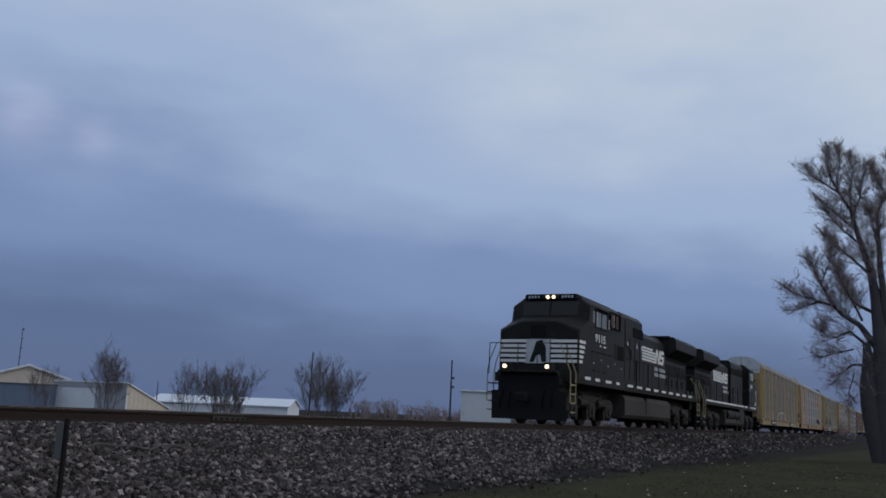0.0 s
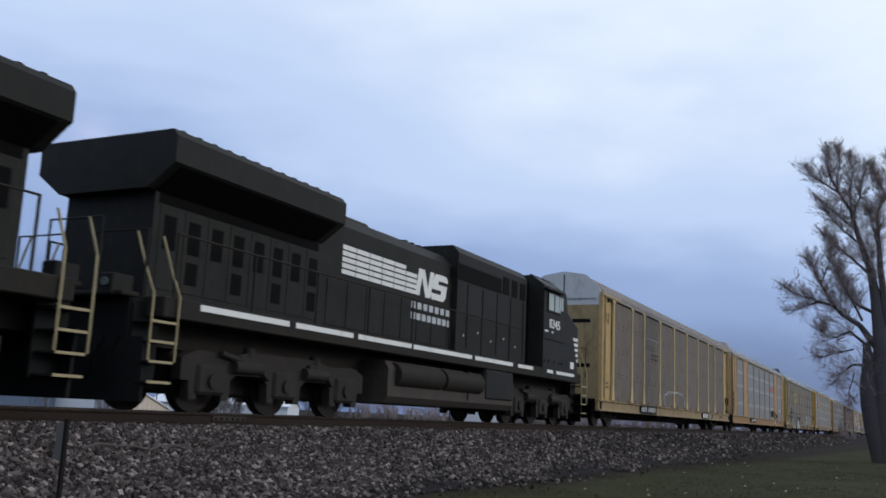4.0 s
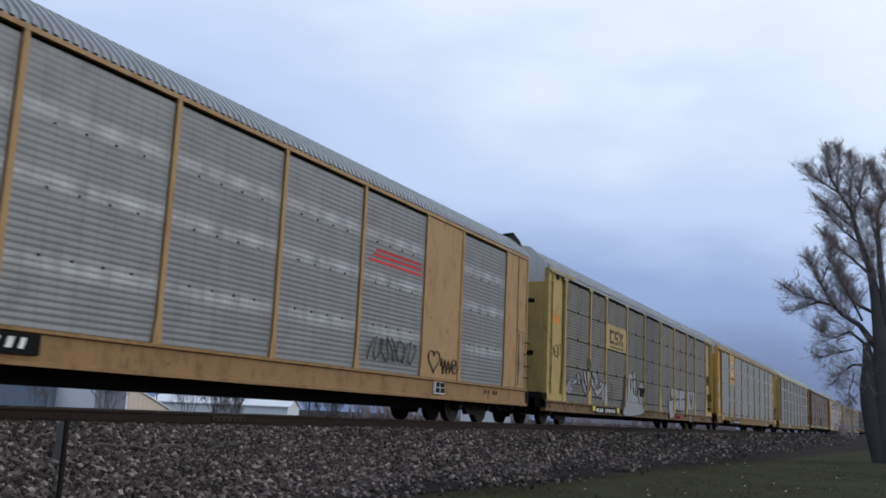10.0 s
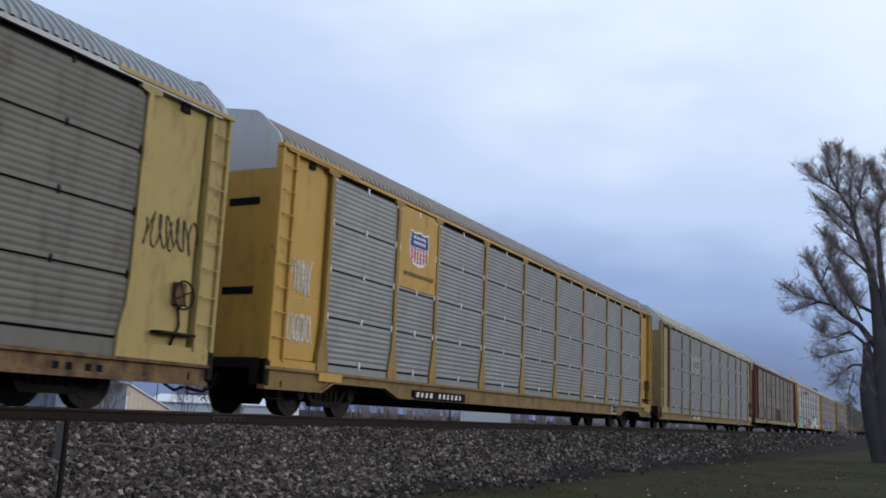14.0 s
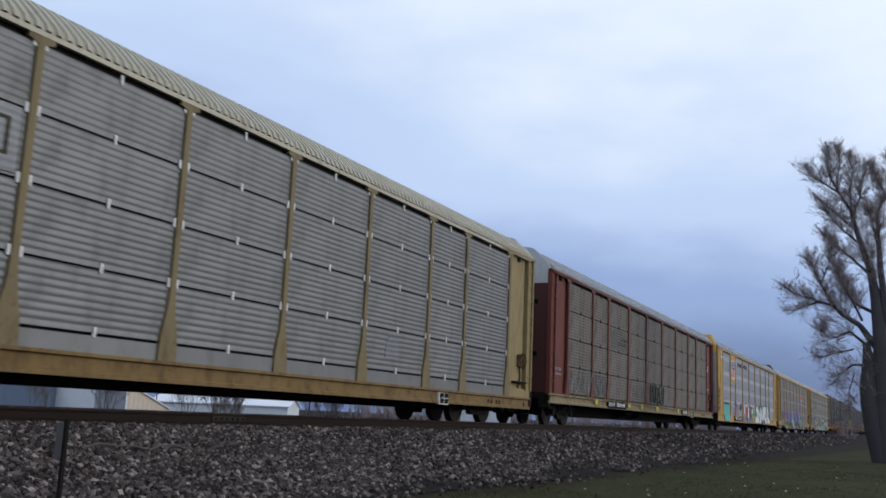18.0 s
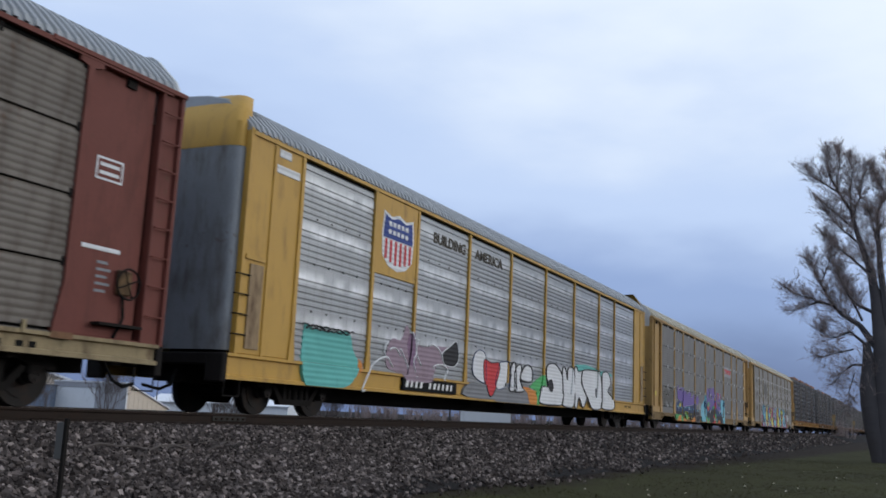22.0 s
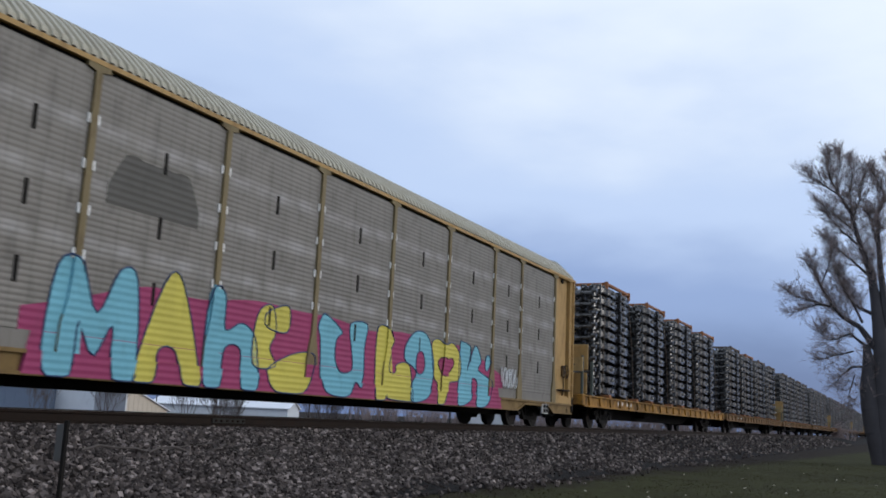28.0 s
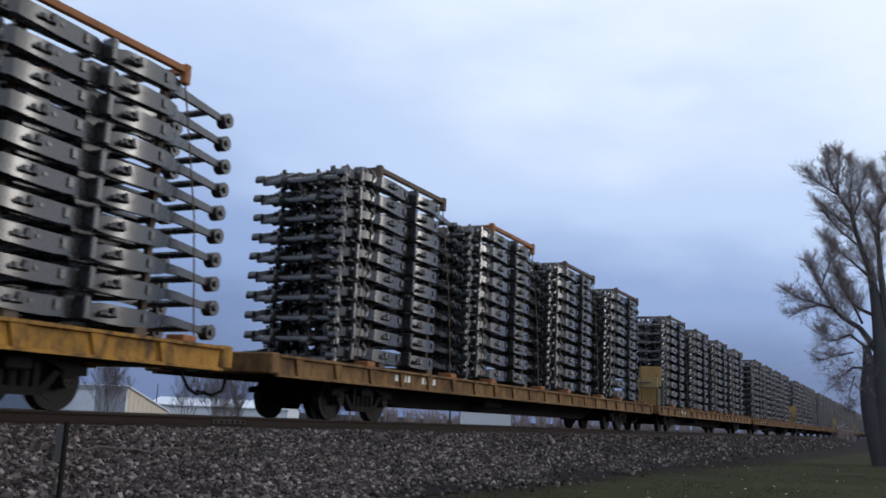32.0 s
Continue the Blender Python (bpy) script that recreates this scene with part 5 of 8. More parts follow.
    sg = part("warning_roundel", Form().disc((0.40, 1.75), 0, 0.13, 1.46, 1.478, 20), SPRAY["white"], c, "small white and red warning roundel")
    part("roundel_bar", Form().prism([(0.31, 1.82), (0.34, 1.85), (0.49, 1.68), (0.46, 1.65)], 0, 1.478, 1.482), SPRAY["red"], sg)
    # red car
    c = grp[5] = rack_car("oxide-red rack car with rusty grey panels and a cream sill", M["red"], M["pan_red"], M["maroon"], M["roof_grey"], rows=4, sill=M["sill_cream"], sill_z=(0.68, 0.98), tabs=True)
    blob(c, 7.0, 9.2, 2.95, 3.72, "faint", 61, 1.47, 1.495, 0.05)
    for k in range(6):
        bar(c, 8.2 + 0.17 * k, 8.31 + 0.17 * k, 3.30, 3.42, "ink", 1.499), bar(c, 7.9 + 0.2 * k, 8.03 + 0.2 * k, 3.12, 3.24, "ink", 1.499)
    scrawl(c, 2.0, 4.4, 1.05, 1.9, "silver", 62, 2, 0.014, 3), scrawl(c, 4.7, 6.3, 1.05, 1.9, "haze", 65, 2, 0.014, 3)
    lettering("NDF", 0.95, SPRAY["faint"], c, on_side(1.4935, 10.0, 1.08), "sprayed_letter", 0.0, 1.15, 0.002)
    scrawl(c, 12.9, 15.3, 1.05, 1.9, "faint", 63, 3, 0.04, 3)
    plate_bars(c, 6.6, 8.9, 0.70, 0.965)
    part("stencil_plate", Form().box(1.47, 1.534, 19.28, 20.42, 0.695, 0.965), M["black_panel"], c)
    for k in range(3):
        stencil(c, 19.40 + 0.32 * k, 0.17, 0.75, 0.91)
    for y in (4.9, 9.3, 11.3, 14.0, 18.2):
        bar(c, y, y + 0.3, 0.78, 0.96, "lemon", 1.536)
    bar(c, 0.8, 1.5, 1.60, 1.66, "haze", 1.425), bar(c, 0.9, 1.1, 1.74, 1.84, "haze", 1.425), bar(c, 1.2, 1.45, 1.74, 1.84, "haze", 1.425)
    for k in range(4):
        part("end_bar", Form().box(0.5, 0.95 - 0.05 * k, 0.165, 0.175, 1.5 + 0.1 * k, 1.55 + 0.1 * k), SPRAY["faint"], c)
    for q in ((25.95, 26.45, 3.50, 3.53), (25.95, 26.45, 3.20, 3.23), (25.95, 25.98, 3.2, 3.53), (26.42, 26.45, 3.2, 3.53), (26.02, 26.38, 3.40, 3.45), (26.02, 26.38, 3.28, 3.33)):
        bar(c, *q, "white", 1.426)
    bar(c, 25.85, 26.55, 2.20, 2.26, "white", 1.426)
    for k in range(5):
        bar(c, 26.15, 26.35 + 0.06 * (k % 2), 2.02 - 0.1 * k, 2.06 - 0.1 * k, "haze", 1.426)
    # bright aluminium car
    c = grp[6] = rack_car("golden-yellow rack car with bright aluminium panels and graffiti", B, M["pan_bright"], M["end_zinc"], M["roof_grey"], rows=1, rounded=True, style="banded", sill=B, sill_z=(0.57, 1.0))
    board(c, 4.62, 6.44, 3.05, 4.78, B)
    shield(c, 4.84, 6.28, 3.20, 4.46)
    lettering("BUILDING", 0.36, SPRAY["ink"], c, on_side(1.494, 7.30, 4.20), "slogan", 0.012, 1.12)
    lettering("AMERICA", 0.36, SPRAY["ink"], c, on_side(1.494, 9.72, 4.22), "slogan", 0.012, 1.22)
    board(c, 1.05, 1.75, 4.30, 4.45, SPRAY["white"]), board(c, 1.1, 1.45, 4.6, 4.75, SPRAY["white"])
    paint(c, "teal", [(2.24, 1.65), (2.57, 1.64), (3.15, 1.65), (3.81, 1.68), (3.97, 1.39), (4.25, 1.10), (4.33, 0.97), (4.15, 0.86), (3.67, 0.59), (2.36, 0.58)], layer=1, rows=1)
    paint(c, "orange", [(4.15, 0.86), (4.33, 0.97), (4.38, 1.07), (4.24, 1.19), (4.20, 0.96)], layer=2, rows=1)
    paint(c, "dusk", [(5.36, 1.45), (5.57, 1.74), (5.97, 1.75), (6.20, 2.10), (6.44, 1.85), (6.98, 1.68), (7.60, 1.75), (8.27, 1.78), (8.80, 1.84), (8.93, 1.54), (8.33, 1.27), (7.81, 1.33), (7.49, 0.91), (6.74, 0.86), (6.32, 0.83), (6.03, 0.99), (5.40, 1.11)], None, 1, rows=1)
    paint(c, "black", [(8.15, 1.36), (8.01, 1.60), (8.41, 1.80), (8.79, 1.95), (8.96, 1.56), (8.68, 1.33)], "white", 2, rows=1)
    paint(c, "mauve", [(6.27, 1.74), (6.44, 1.95), (6.62, 1.59), (6.51, 1.21), (6.35, 1.38)], None, 2, rows=1)
    spray_line(c, "white", [(4.49, 0.58), (4.43, 0.70), (4.70, 1.05), (5.02, 1.24), (5.38, 1.32), (5.65, 1.13), (5.98, 1.16)])
    spray_line(c, "white", [(5.38, 1.32), (5.23, 1.48), (5.39, 1.67), (5.62, 1.84)])
    spray_line(c, "white", [(5.48, 1.47), (5.73, 1.54), (5.95, 1.38), (5.91, 1.16)])
    spray_line(c, "white", [(5.93, 1.52), (6.15, 1.36), (6.35, 1.11), (6.32, 0.83)])
    spray_line(c, "white", [(6.36, 1.94), (6.69, 1.60), (6.51, 1.30), (6.73, 0.95), (6.67, 0.85)])
    spray_line(c, "white", [(6.81, 1.81), (6.70, 1.51), (6.96, 1.25), (7.34, 0.90)])
    spray_line(c, "white", [(7.28, 1.72), (7.76, 1.72), (8.05, 1.45), (8.00, 1.15)])
    spray_line(c, "white", [(7.58, 1.21), (7.98, 1.34), (8.34, 1.22), (8.15, 0.96), (8.50, 0.88)])
    paint(c, "white", [(9.79, 1.33), (9.88, 1.71), (10.21, 1.87), (10.58, 1.78), (10.67, 1.40), (10.64, 1.04), (10.04, 1.13)], "navy", layer=2, rows=1)
    paint(c, "haze", [(9.65, 1.01), (10.64, 1.01), (13.68, 1.14), (13.55, 0.72), (9.47, 0.63)], layer=1, rows=1)
    paint(c, "red", [(10.52, 1.63), (10.99, 1.59), (11.56, 1.61), (11.48, 1.22), (10.97, 0.69), (10.58, 1.10)], "black", layer=3, rows=1)
    paint(c, "white", [(11.54, 1.58), (11.84, 1.67), (12.20, 1.66), (12.20, 1.07), (12.04, 1.01), (11.33, 0.93)], "navy", layer=2, rows=1)
    paint(c, "white", [(12.44, 1.62), (12.71, 1.68), (12.78, 0.99), (12.25, 0.91), (12.28, 1.22)], "black", layer=3, r=0.026, rows=1)
    paint(c, "white", [(12.70, 1.08), (12.67, 1.41), (12.85, 1.63), (13.13, 1.69), (13.19, 1.53), (13.10, 1.27), (13.35, 0.95), (12.61, 0.90)], "black", layer=2, r=0.026, rows=1)
    paint(c, "white", [(13.14, 1.27), (13.29, 1.56), (13.65, 1.71), (14.01, 1.63), (14.08, 1.38), (13.93, 1.23)], "black", layer=3, r=0.026, rows=1)
    paint(c, "haze", [(11.33, 0.91), (13.35, 0.95), (13.81, 0.89), (13.88, 0.59), (11.34, 0.58)], layer=1, rows=1)
    paint(c, "orange", [(13.34, 1.05), (13.87, 1.05), (14.37, 0.88), (14.39, 0.60), (13.84, 0.61), (13.66, 0.88)], layer=2, rows=1)
    paint(c, "green", [(13.95, 1.11), (15.07, 1.49), (15.28, 1.18), (14.77, 1.00), (14.72, 0.65), (14.47, 0.60), (14.36, 0.99)], layer=2, rows=1)
    paint(c, "white", [(15.32, 1.77), (15.58, 1.88), (16.15, 1.90), (16.68, 1.66), (16.80, 1.50), (16.85, 0.96), (16.66, 0.66), (16.17, 0.62), (14.72, 0.64), (14.69, 0.91), (14.93, 1.15), (15.46, 1.17), (15.29, 1.51)], "black", layer=3, r=0.026, rows=1)
    paint(c, "black", [(15.49, 1.34), (15.81, 1.40), (15.98, 1.19), (15.85, 1.02), (15.56, 1.09)], layer=4, rows=1)
    paint(c, "white", [(16.78, 1.73), (16.98, 1.88), (17.16, 1.72), (17.28, 1.48), (17.31, 1.79), (17.58, 1.92), (17.88, 1.79), (18.06, 1.05), (17.75, 0.59), (16.98, 0.61), (16.71, 0.72), (16.89, 1.09)], "black", layer=2, r=0.026, rows=1)
    paint(c, "white", [(17.99, 1.87), (18.22, 1.96), (18.41, 1.82), (18.85, 1.83), (18.76, 1.43), (19.30, 1.07), (18.88, 0.61), (18.42, 0.95), (18.21, 0.61), (17.97, 0.67), (18.03, 1.36)], "black", layer=3, r=0.026, rows=1)
    paint(c, "white", [(18.85, 1.86), (20.48, 1.96), (20.86, 1.93), (21.11, 1.62), (21.16, 1.04), (20.88, 0.63), (19.87, 0.63), (19.30, 1.07), (18.96, 1.31)], "black", layer=2, r=0.026, rows=1)
    paint(c, "black", [(20.39, 1.32), (20.60, 1.37), (20.62, 1.05), (20.41, 1.04)], layer=4, rows=1)
    paint(c, "white", [(21.17, 1.85), (21.56, 2.00), (22.06, 1.93), (22.29, 1.57), (21.94, 1.31), (22.57, 1.05), (22.59, 0.66), (21.03, 0.67), (21.23, 1.12)], "black", layer=3, r=0.026, rows=1)
    paint(c, "teal", [(18.12, 1.99), (19.35, 2.09), (20.77, 1.98), (20.78, 1.87), (19.37, 1.91), (18.33, 1.79)], layer=1, rows=1)
    paint(c, "teal", [(21.01, 1.96), (21.77, 2.02), (22.51, 1.89), (21.78, 1.85), (21.11, 1.81)], layer=1, rows=1)
    scrawl(c, 2.2, 3.8, 1.62, 1.72, "black", 78, 2, 0.014, 6)
    plate_bars(c, 6.2, 8.7)
    # dark grey car with the long colourful painting
    c = grp[7] = rack_car("yellow rack car with dark grey panels and a colourful mural", Y, M["pan_dark"], Y, M["roof_cream"], rows=4, pale_clips=True, arch=True, sill_z=(0.40, 0.74), sill=M["sill_gold"])
    paint(c, "navy", [(5.02, 1.13), (5.31, 1.32), (6.39, 1.40), (6.90, 1.20), (9.32, 1.33), (9.46, 0.92), (6.91, 0.85), (4.93, 0.88)], None, 0)
    paint(c, "black", [(4.92, 0.94), (6.90, 0.92), (9.41, 0.94), (10.56, 0.89), (10.46, 0.49), (9.23, 0.41), (7.31, 0.66), (6.11, 0.67), (4.94, 0.77)], None, 0)
    paint(c, "purple", [(5.12, 1.96), (5.26, 2.06), (5.46, 2.13), (5.53, 1.98), (6.02, 2.04), (6.42, 2.04), (6.67, 2.03), (6.81, 1.91), (7.26, 1.90), (7.41, 1.74), (7.74, 1.87), (8.39, 1.86), (8.42, 1.61), (8.79, 1.72), (9.26, 1.82), (9.38, 1.54), (9.36, 1.31), (8.55, 1.23), (7.97, 1.19), (7.29, 1.16), (6.79, 1.08), (6.45, 1.14), (6.17, 1.36), (5.72, 1.36), (5.35, 1.44), (5.18, 1.57)], "silver", 2)
    paint(c, "purple", [(9.36, 1.83), (9.64, 1.81), (9.74, 1.65), (10.13, 1.82), (10.32, 1.72), (10.29, 1.42), (9.98, 1.27), (9.66, 1.34), (9.42, 1.34)], "silver", 3)
    paint(c, "green", [(4.78, 0.75), (5.07, 0.71), (6.11, 0.69), (6.41, 0.41), (5.23, 0.41), (4.86, 0.51)], None, 1)
    paint(c, "orange", [(5.10, 0.47), (5.47, 0.65), (5.94, 0.68), (5.87, 0.46), (6.27, 0.41), (5.23, 0.41)], None, 2)
    paint(c, "orange", [(6.41, 0.41), (6.73, 0.57), (7.35, 0.43), (8.31, 0.41), (9.03, 0.67), (9.20, 0.41), (7.37, 0.41)], None, 1)
    paint(c, "green", [(6.92, 0.77), (7.05, 0.90), (7.30, 0.79), (7.42, 0.58), (7.08, 0.50)], "lemon", 3)
    paint(c, "black", [(7.48, 0.88), (7.86, 0.81), (7.80, 0.61), (7.49, 0.56)], "lemon", 3)
    paint(c, "black", [(8.26, 0.77), (8.62, 0.77), (8.53, 0.56), (8.20, 0.58)], "lemon", 3)
    paint(c, "black", [(9.52, 0.73), (10.43, 0.70), (10.36, 0.41), (9.53, 0.41)], "silver", 2)
    paint(c, "lemon", [(5.64, 1.20), (6.01, 1.31), (6.04, 1.11), (5.66, 1.08)], None, 3)
    paint(c, "cyan", [(5.22, 1.11), (5.40, 1.13), (5.41, 1.06), (5.23, 1.04)], None, 3)
    paint(c, "cyan", [(6.11, 1.09), (6.29, 1.10), (6.30, 1.03), (6.12, 1.02)], None, 3)
    paint(c, "cyan", [(6.68, 1.06), (6.87, 1.06), (6.84, 0.99), (6.65, 0.99)], None, 3)
    paint(c, "cyan", [(7.01, 1.12), (7.22, 1.12), (7.23, 1.06), (7.02, 1.06)], None, 3)
    paint(c, "cyan", [(7.80, 1.14), (8.03, 1.14), (8.04, 1.06), (7.81, 1.06)], None, 3)
    paint(c, "cyan", [(8.18, 1.06), (8.42, 1.06), (8.38, 0.98), (8.15, 0.98)], None, 3)
    paint(c, "cyan", [(8.97, 1.08), (9.22, 1.08), (9.23, 1.02), (8.98, 1.02)], None, 3)
    paint(c, "cyan", [(10.01, 1.04), (10.30, 1.04), (10.25, 0.96), (9.97, 0.96)], None, 3)
    paint(c, "silver", [(10.46, 1.18), (10.70, 1.43), (10.91, 1.28), (10.82, 1.08), (10.60, 1.00)], None, 3)
    paint(c, "navy", [(12.23, 1.18), (12.59, 1.59), (13.99, 1.72), (15.18, 1.65), (16.83, 1.40), (17.08, 0.93), (17.14, 0.45), (14.02, 0.41), (12.24, 0.60)], None, 0)
    paint(c, "black", [(12.29, 0.89), (13.53, 1.01), (14.07, 1.14), (15.05, 1.14), (15.32, 0.81), (17.10, 0.84), (17.23, 0.45), (15.11, 0.41), (13.36, 0.44), (12.24, 0.63)], None, 1)
    paint(c, "cyan", [(11.07, 1.25), (11.59, 1.46), (11.78, 1.56), (12.03, 1.67), (12.06, 1.86), (12.27, 1.89), (12.49, 1.82), (12.52, 1.63), (12.26, 1.30), (12.17, 0.88), (12.21, 0.52), (12.31, 0.46), (11.71, 0.46), (11.15, 0.52)], None, 1)
    paint(c, "purple", [(12.60, 1.83), (12.58, 2.10), (12.74, 2.25), (12.98, 2.31), (13.20, 2.25), (13.27, 2.10), (13.20, 1.85), (13.43, 1.72), (13.88, 1.70), (13.85, 1.49), (13.38, 1.35), (12.96, 1.38), (12.69, 1.54)], "silver", 2)
    paint(c, "purple", [(12.91, 1.73), (13.47, 1.81), (13.94, 1.67), (14.06, 1.18), (13.73, 1.15), (13.37, 1.43)], None, 3)
    paint(c, "purple", [(13.39, 2.04), (13.41, 2.29), (13.61, 2.38), (13.82, 2.28), (13.91, 1.96), (13.76, 1.77), (13.51, 1.81)], "silver", 3)
    paint(c, "purple", [(13.93, 2.13), (13.97, 2.30), (14.31, 2.41), (14.63, 2.40), (14.85, 2.19), (14.95, 1.93), (14.77, 1.80), (14.47, 1.69), (14.17, 1.70), (13.99, 1.88)], "silver", 2)
    paint(c, "purple", [(14.05, 1.72), (14.59, 1.75), (14.92, 1.62), (14.89, 1.39), (14.40, 1.32), (14.12, 1.44)], None, 3)
    paint(c, "purple", [(15.14, 1.96), (15.19, 2.13), (15.52, 2.20), (15.82, 2.10), (15.81, 1.87), (15.74, 1.58), (15.91, 1.41), (16.59, 1.38), (16.84, 1.31), (16.79, 1.11), (16.02, 1.14), (15.42, 1.36), (15.19, 1.61)], "silver", 2)
    paint(c, "purple", [(15.86, 1.83), (16.14, 1.96), (16.34, 2.13), (16.66, 2.13), (16.73, 1.79), (16.56, 1.62), (16.10, 1.67)], "silver", 3)
    paint(c, "cyan", [(16.79, 1.70), (17.11, 1.81), (17.80, 1.79), (17.91, 1.61), (18.04, 0.90), (18.01, 0.41), (17.49, 0.41), (17.34, 0.85), (17.59, 0.97), (17.08, 0.93), (16.85, 1.21)], "navy", 2)
    paint(c, "red", [(12.58, 1.45), (12.72, 1.35), (12.93, 1.26), (13.31, 1.46), (13.29, 1.22), (13.01, 1.04), (12.81, 1.09), (12.61, 1.26)], "silver", 4)
    paint(c, "green", [(12.86, 1.37), (13.09, 1.51), (13.29, 1.60), (13.33, 1.47), (13.07, 1.34), (12.88, 1.28)], None, 4)
    paint(c, "red", [(14.84, 1.55), (15.19, 1.59), (15.21, 1.43), (14.97, 1.23), (14.87, 1.30)], None, 4)
    paint(c, "red", [(15.89, 2.11), (16.16, 2.15), (16.22, 1.92), (15.87, 1.71), (15.76, 1.77)], None, 4)
    paint(c, "red", [(16.69, 2.13), (16.90, 2.11), (16.88, 1.91), (16.73, 1.84)], None, 4)
    paint(c, "green", [(12.21, 0.78), (12.35, 0.75), (12.74, 0.63), (12.95, 0.53), (13.03, 0.65), (13.12, 0.70), (13.31, 0.45), (13.06, 0.41), (12.54, 0.43), (12.24, 0.60)], None, 2)
    paint(c, "red", [(12.19, 0.67), (12.28, 0.60), (12.58, 0.46), (12.44, 0.45), (12.22, 0.54)], None, 3)
    paint(c, "red", [(12.94, 0.43), (13.04, 0.56), (13.22, 0.43)], None, 3)
    paint(c, "green", [(14.23, 1.24), (14.46, 1.33), (14.86, 1.39), (14.88, 1.29), (14.53, 1.23)], None, 4)
    paint(c, "green", [(14.90, 0.78), (15.04, 0.92), (15.19, 0.80), (15.15, 0.58), (15.36, 0.46), (15.56, 0.51), (15.62, 0.41), (15.31, 0.41), (15.03, 0.49)], None, 2)
    paint(c, "red", [(14.56, 0.76), (14.79, 0.86), (14.91, 0.70), (15.03, 0.49), (15.24, 0.41), (14.74, 0.41), (14.14, 0.41), (14.07, 0.48), (14.36, 0.41), (14.59, 0.55)], None, 3)
    paint(c, "red", [(15.65, 0.41), (15.84, 0.48), (16.06, 0.49), (16.52, 0.41)], None, 3)
    paint(c, "teal", [(12.93, 0.68), (13.28, 0.67), (13.19, 0.62), (12.98, 0.63)], None, 3)
    paint(c, "cyan", [(14.51, 0.65), (14.76, 0.64), (14.71, 0.53), (14.52, 0.57)], None, 4)
    paint(c, "cyan", [(15.27, 0.67), (15.54, 0.65), (15.52, 0.54), (15.32, 0.56)], None, 4)
    paint(c, "orange", [(15.98, 0.56), (16.26, 0.61), (16.55, 0.41), (16.07, 0.41)], None, 2)
    scrawl(c, 11.75, 12.3, 1.1, 1.6, "navy", 84, 1, 0.016, 4), scrawl(c, 17.45, 17.9, 1.4, 1.65, "navy", 85, 1, 0.014, 3)
    wildstyle(c, 2.12, 4.35, 1.08, 1.90, ("faint", ), None, 88, 9)
    board(c, 17.98, 20.55, 3.25, 3.82, SPRAY["silver"])
    for k in range(6):
        bar(c, 18.25 + 0.36 * k, 18.55 + 0.36 * k, 3.52, 3.70, "red")
    bar(c, 18.2, 20.4, 3.44, 3.48, "red"), bar(c, 0.9, 1.3, 1.45, 1.65, "lemon", 1.426)
    # long pink painting
    c = grp[8] = rack_car("golden-yellow rack car with grey panels and big bright letters", Y, M["pan_check"], Y, M["roof_cream"], rows=1, style="fine", arch=True, sill_z=(0.43, 0.76), sill=M["sill_gold"], plate_y=24.62, post=M["post_olive"])
    blob(c, 5.7, 21.5, 1.0, 1.98, "pink", 95, x0=1.44, x1=1.4945, rough=0.14, n=60)
    paint(c, "pink", [(5.8, 0.45), (21.4, 0.45), (21.2, 1.0), (5.9, 1.0)], rows=1)
    paint(c, "cyan", [(6.1, 0.52), (6.2, 1.9), (6.6, 2.0), (6.95, 1.35), (7.3, 2.0), (7.65, 1.9), (7.75, 0.52), (7.3, 0.47), (7.25, 1.2), (6.95, 0.75), (6.62, 1.2), (6.55, 0.47)], "navy", 1, rows=1)
    paint(c, "lemon", [(7.7, 0.47), (8.2, 1.95), (8.6, 2.0), (9.15, 0.51), (8.75, 0.47), (8.55, 0.95), (8.2, 0.95), (8.1, 0.47)], "navy", 2, rows=1)
    paint(c, "cyan", [(9.2, 0.50), (9.25, 1.95), (9.62, 1.98), (9.68, 1.4), (10.1, 1.55), (10.5, 1.3), (10.6, 0.50), (10.15, 0.47), (10.1, 1.1), (9.7, 1.1), (9.6, 0.47)], "navy", 1, rows=1)
    paint(c, "lemon", [(10.45, 0.9), (10.5, 1.75), (10.9, 1.95), (11.05, 1.5), (10.9, 1.2), (11.1, 0.9)], "navy", 1, rows=1)
    paint(c, "cyan", [(12.45, 1.53), (12.36, 1.72), (12.44, 1.91), (12.62, 2.00), (13.21, 1.73), (13.03, 1.56), (13.00, 1.21), (13.19, 0.95), (13.47, 0.93), (13.66, 1.04), (13.60, 1.37), (13.50, 1.90), (14.15, 1.97), (14.09, 1.48), (14.11, 0.94), (13.99, 0.66), (13.76, 0.76), (13.57, 0.50), (13.17, 0.45), (12.71, 0.53), (12.53, 0.79), (12.49, 1.15)], "navy", layer=1, rows=1)
    paint(c, "lemon", [(14.61, 1.96), (14.93, 2.01), (15.32, 1.77), (15.18, 1.51), (15.10, 1.08), (15.43, 1.06), (15.46, 1.22), (15.84, 1.31), (16.12, 1.18), (16.22, 0.57), (16.18, 0.46), (15.15, 0.48), (15.06, 0.56), (14.95, 0.45), (14.60, 0.45), (14.56, 0.93), (14.54, 1.54)], "navy", layer=2, rows=1)
    paint(c, "cyan", [(16.27, 2.03), (16.79, 2.04), (17.12, 1.73), (17.27, 1.16), (17.02, 0.62), (16.46, 0.46), (16.13, 0.51), (16.20, 0.85), (16.40, 1.09), (16.21, 1.24), (15.84, 1.37), (15.85, 1.70)], "navy", layer=3, rows=1)
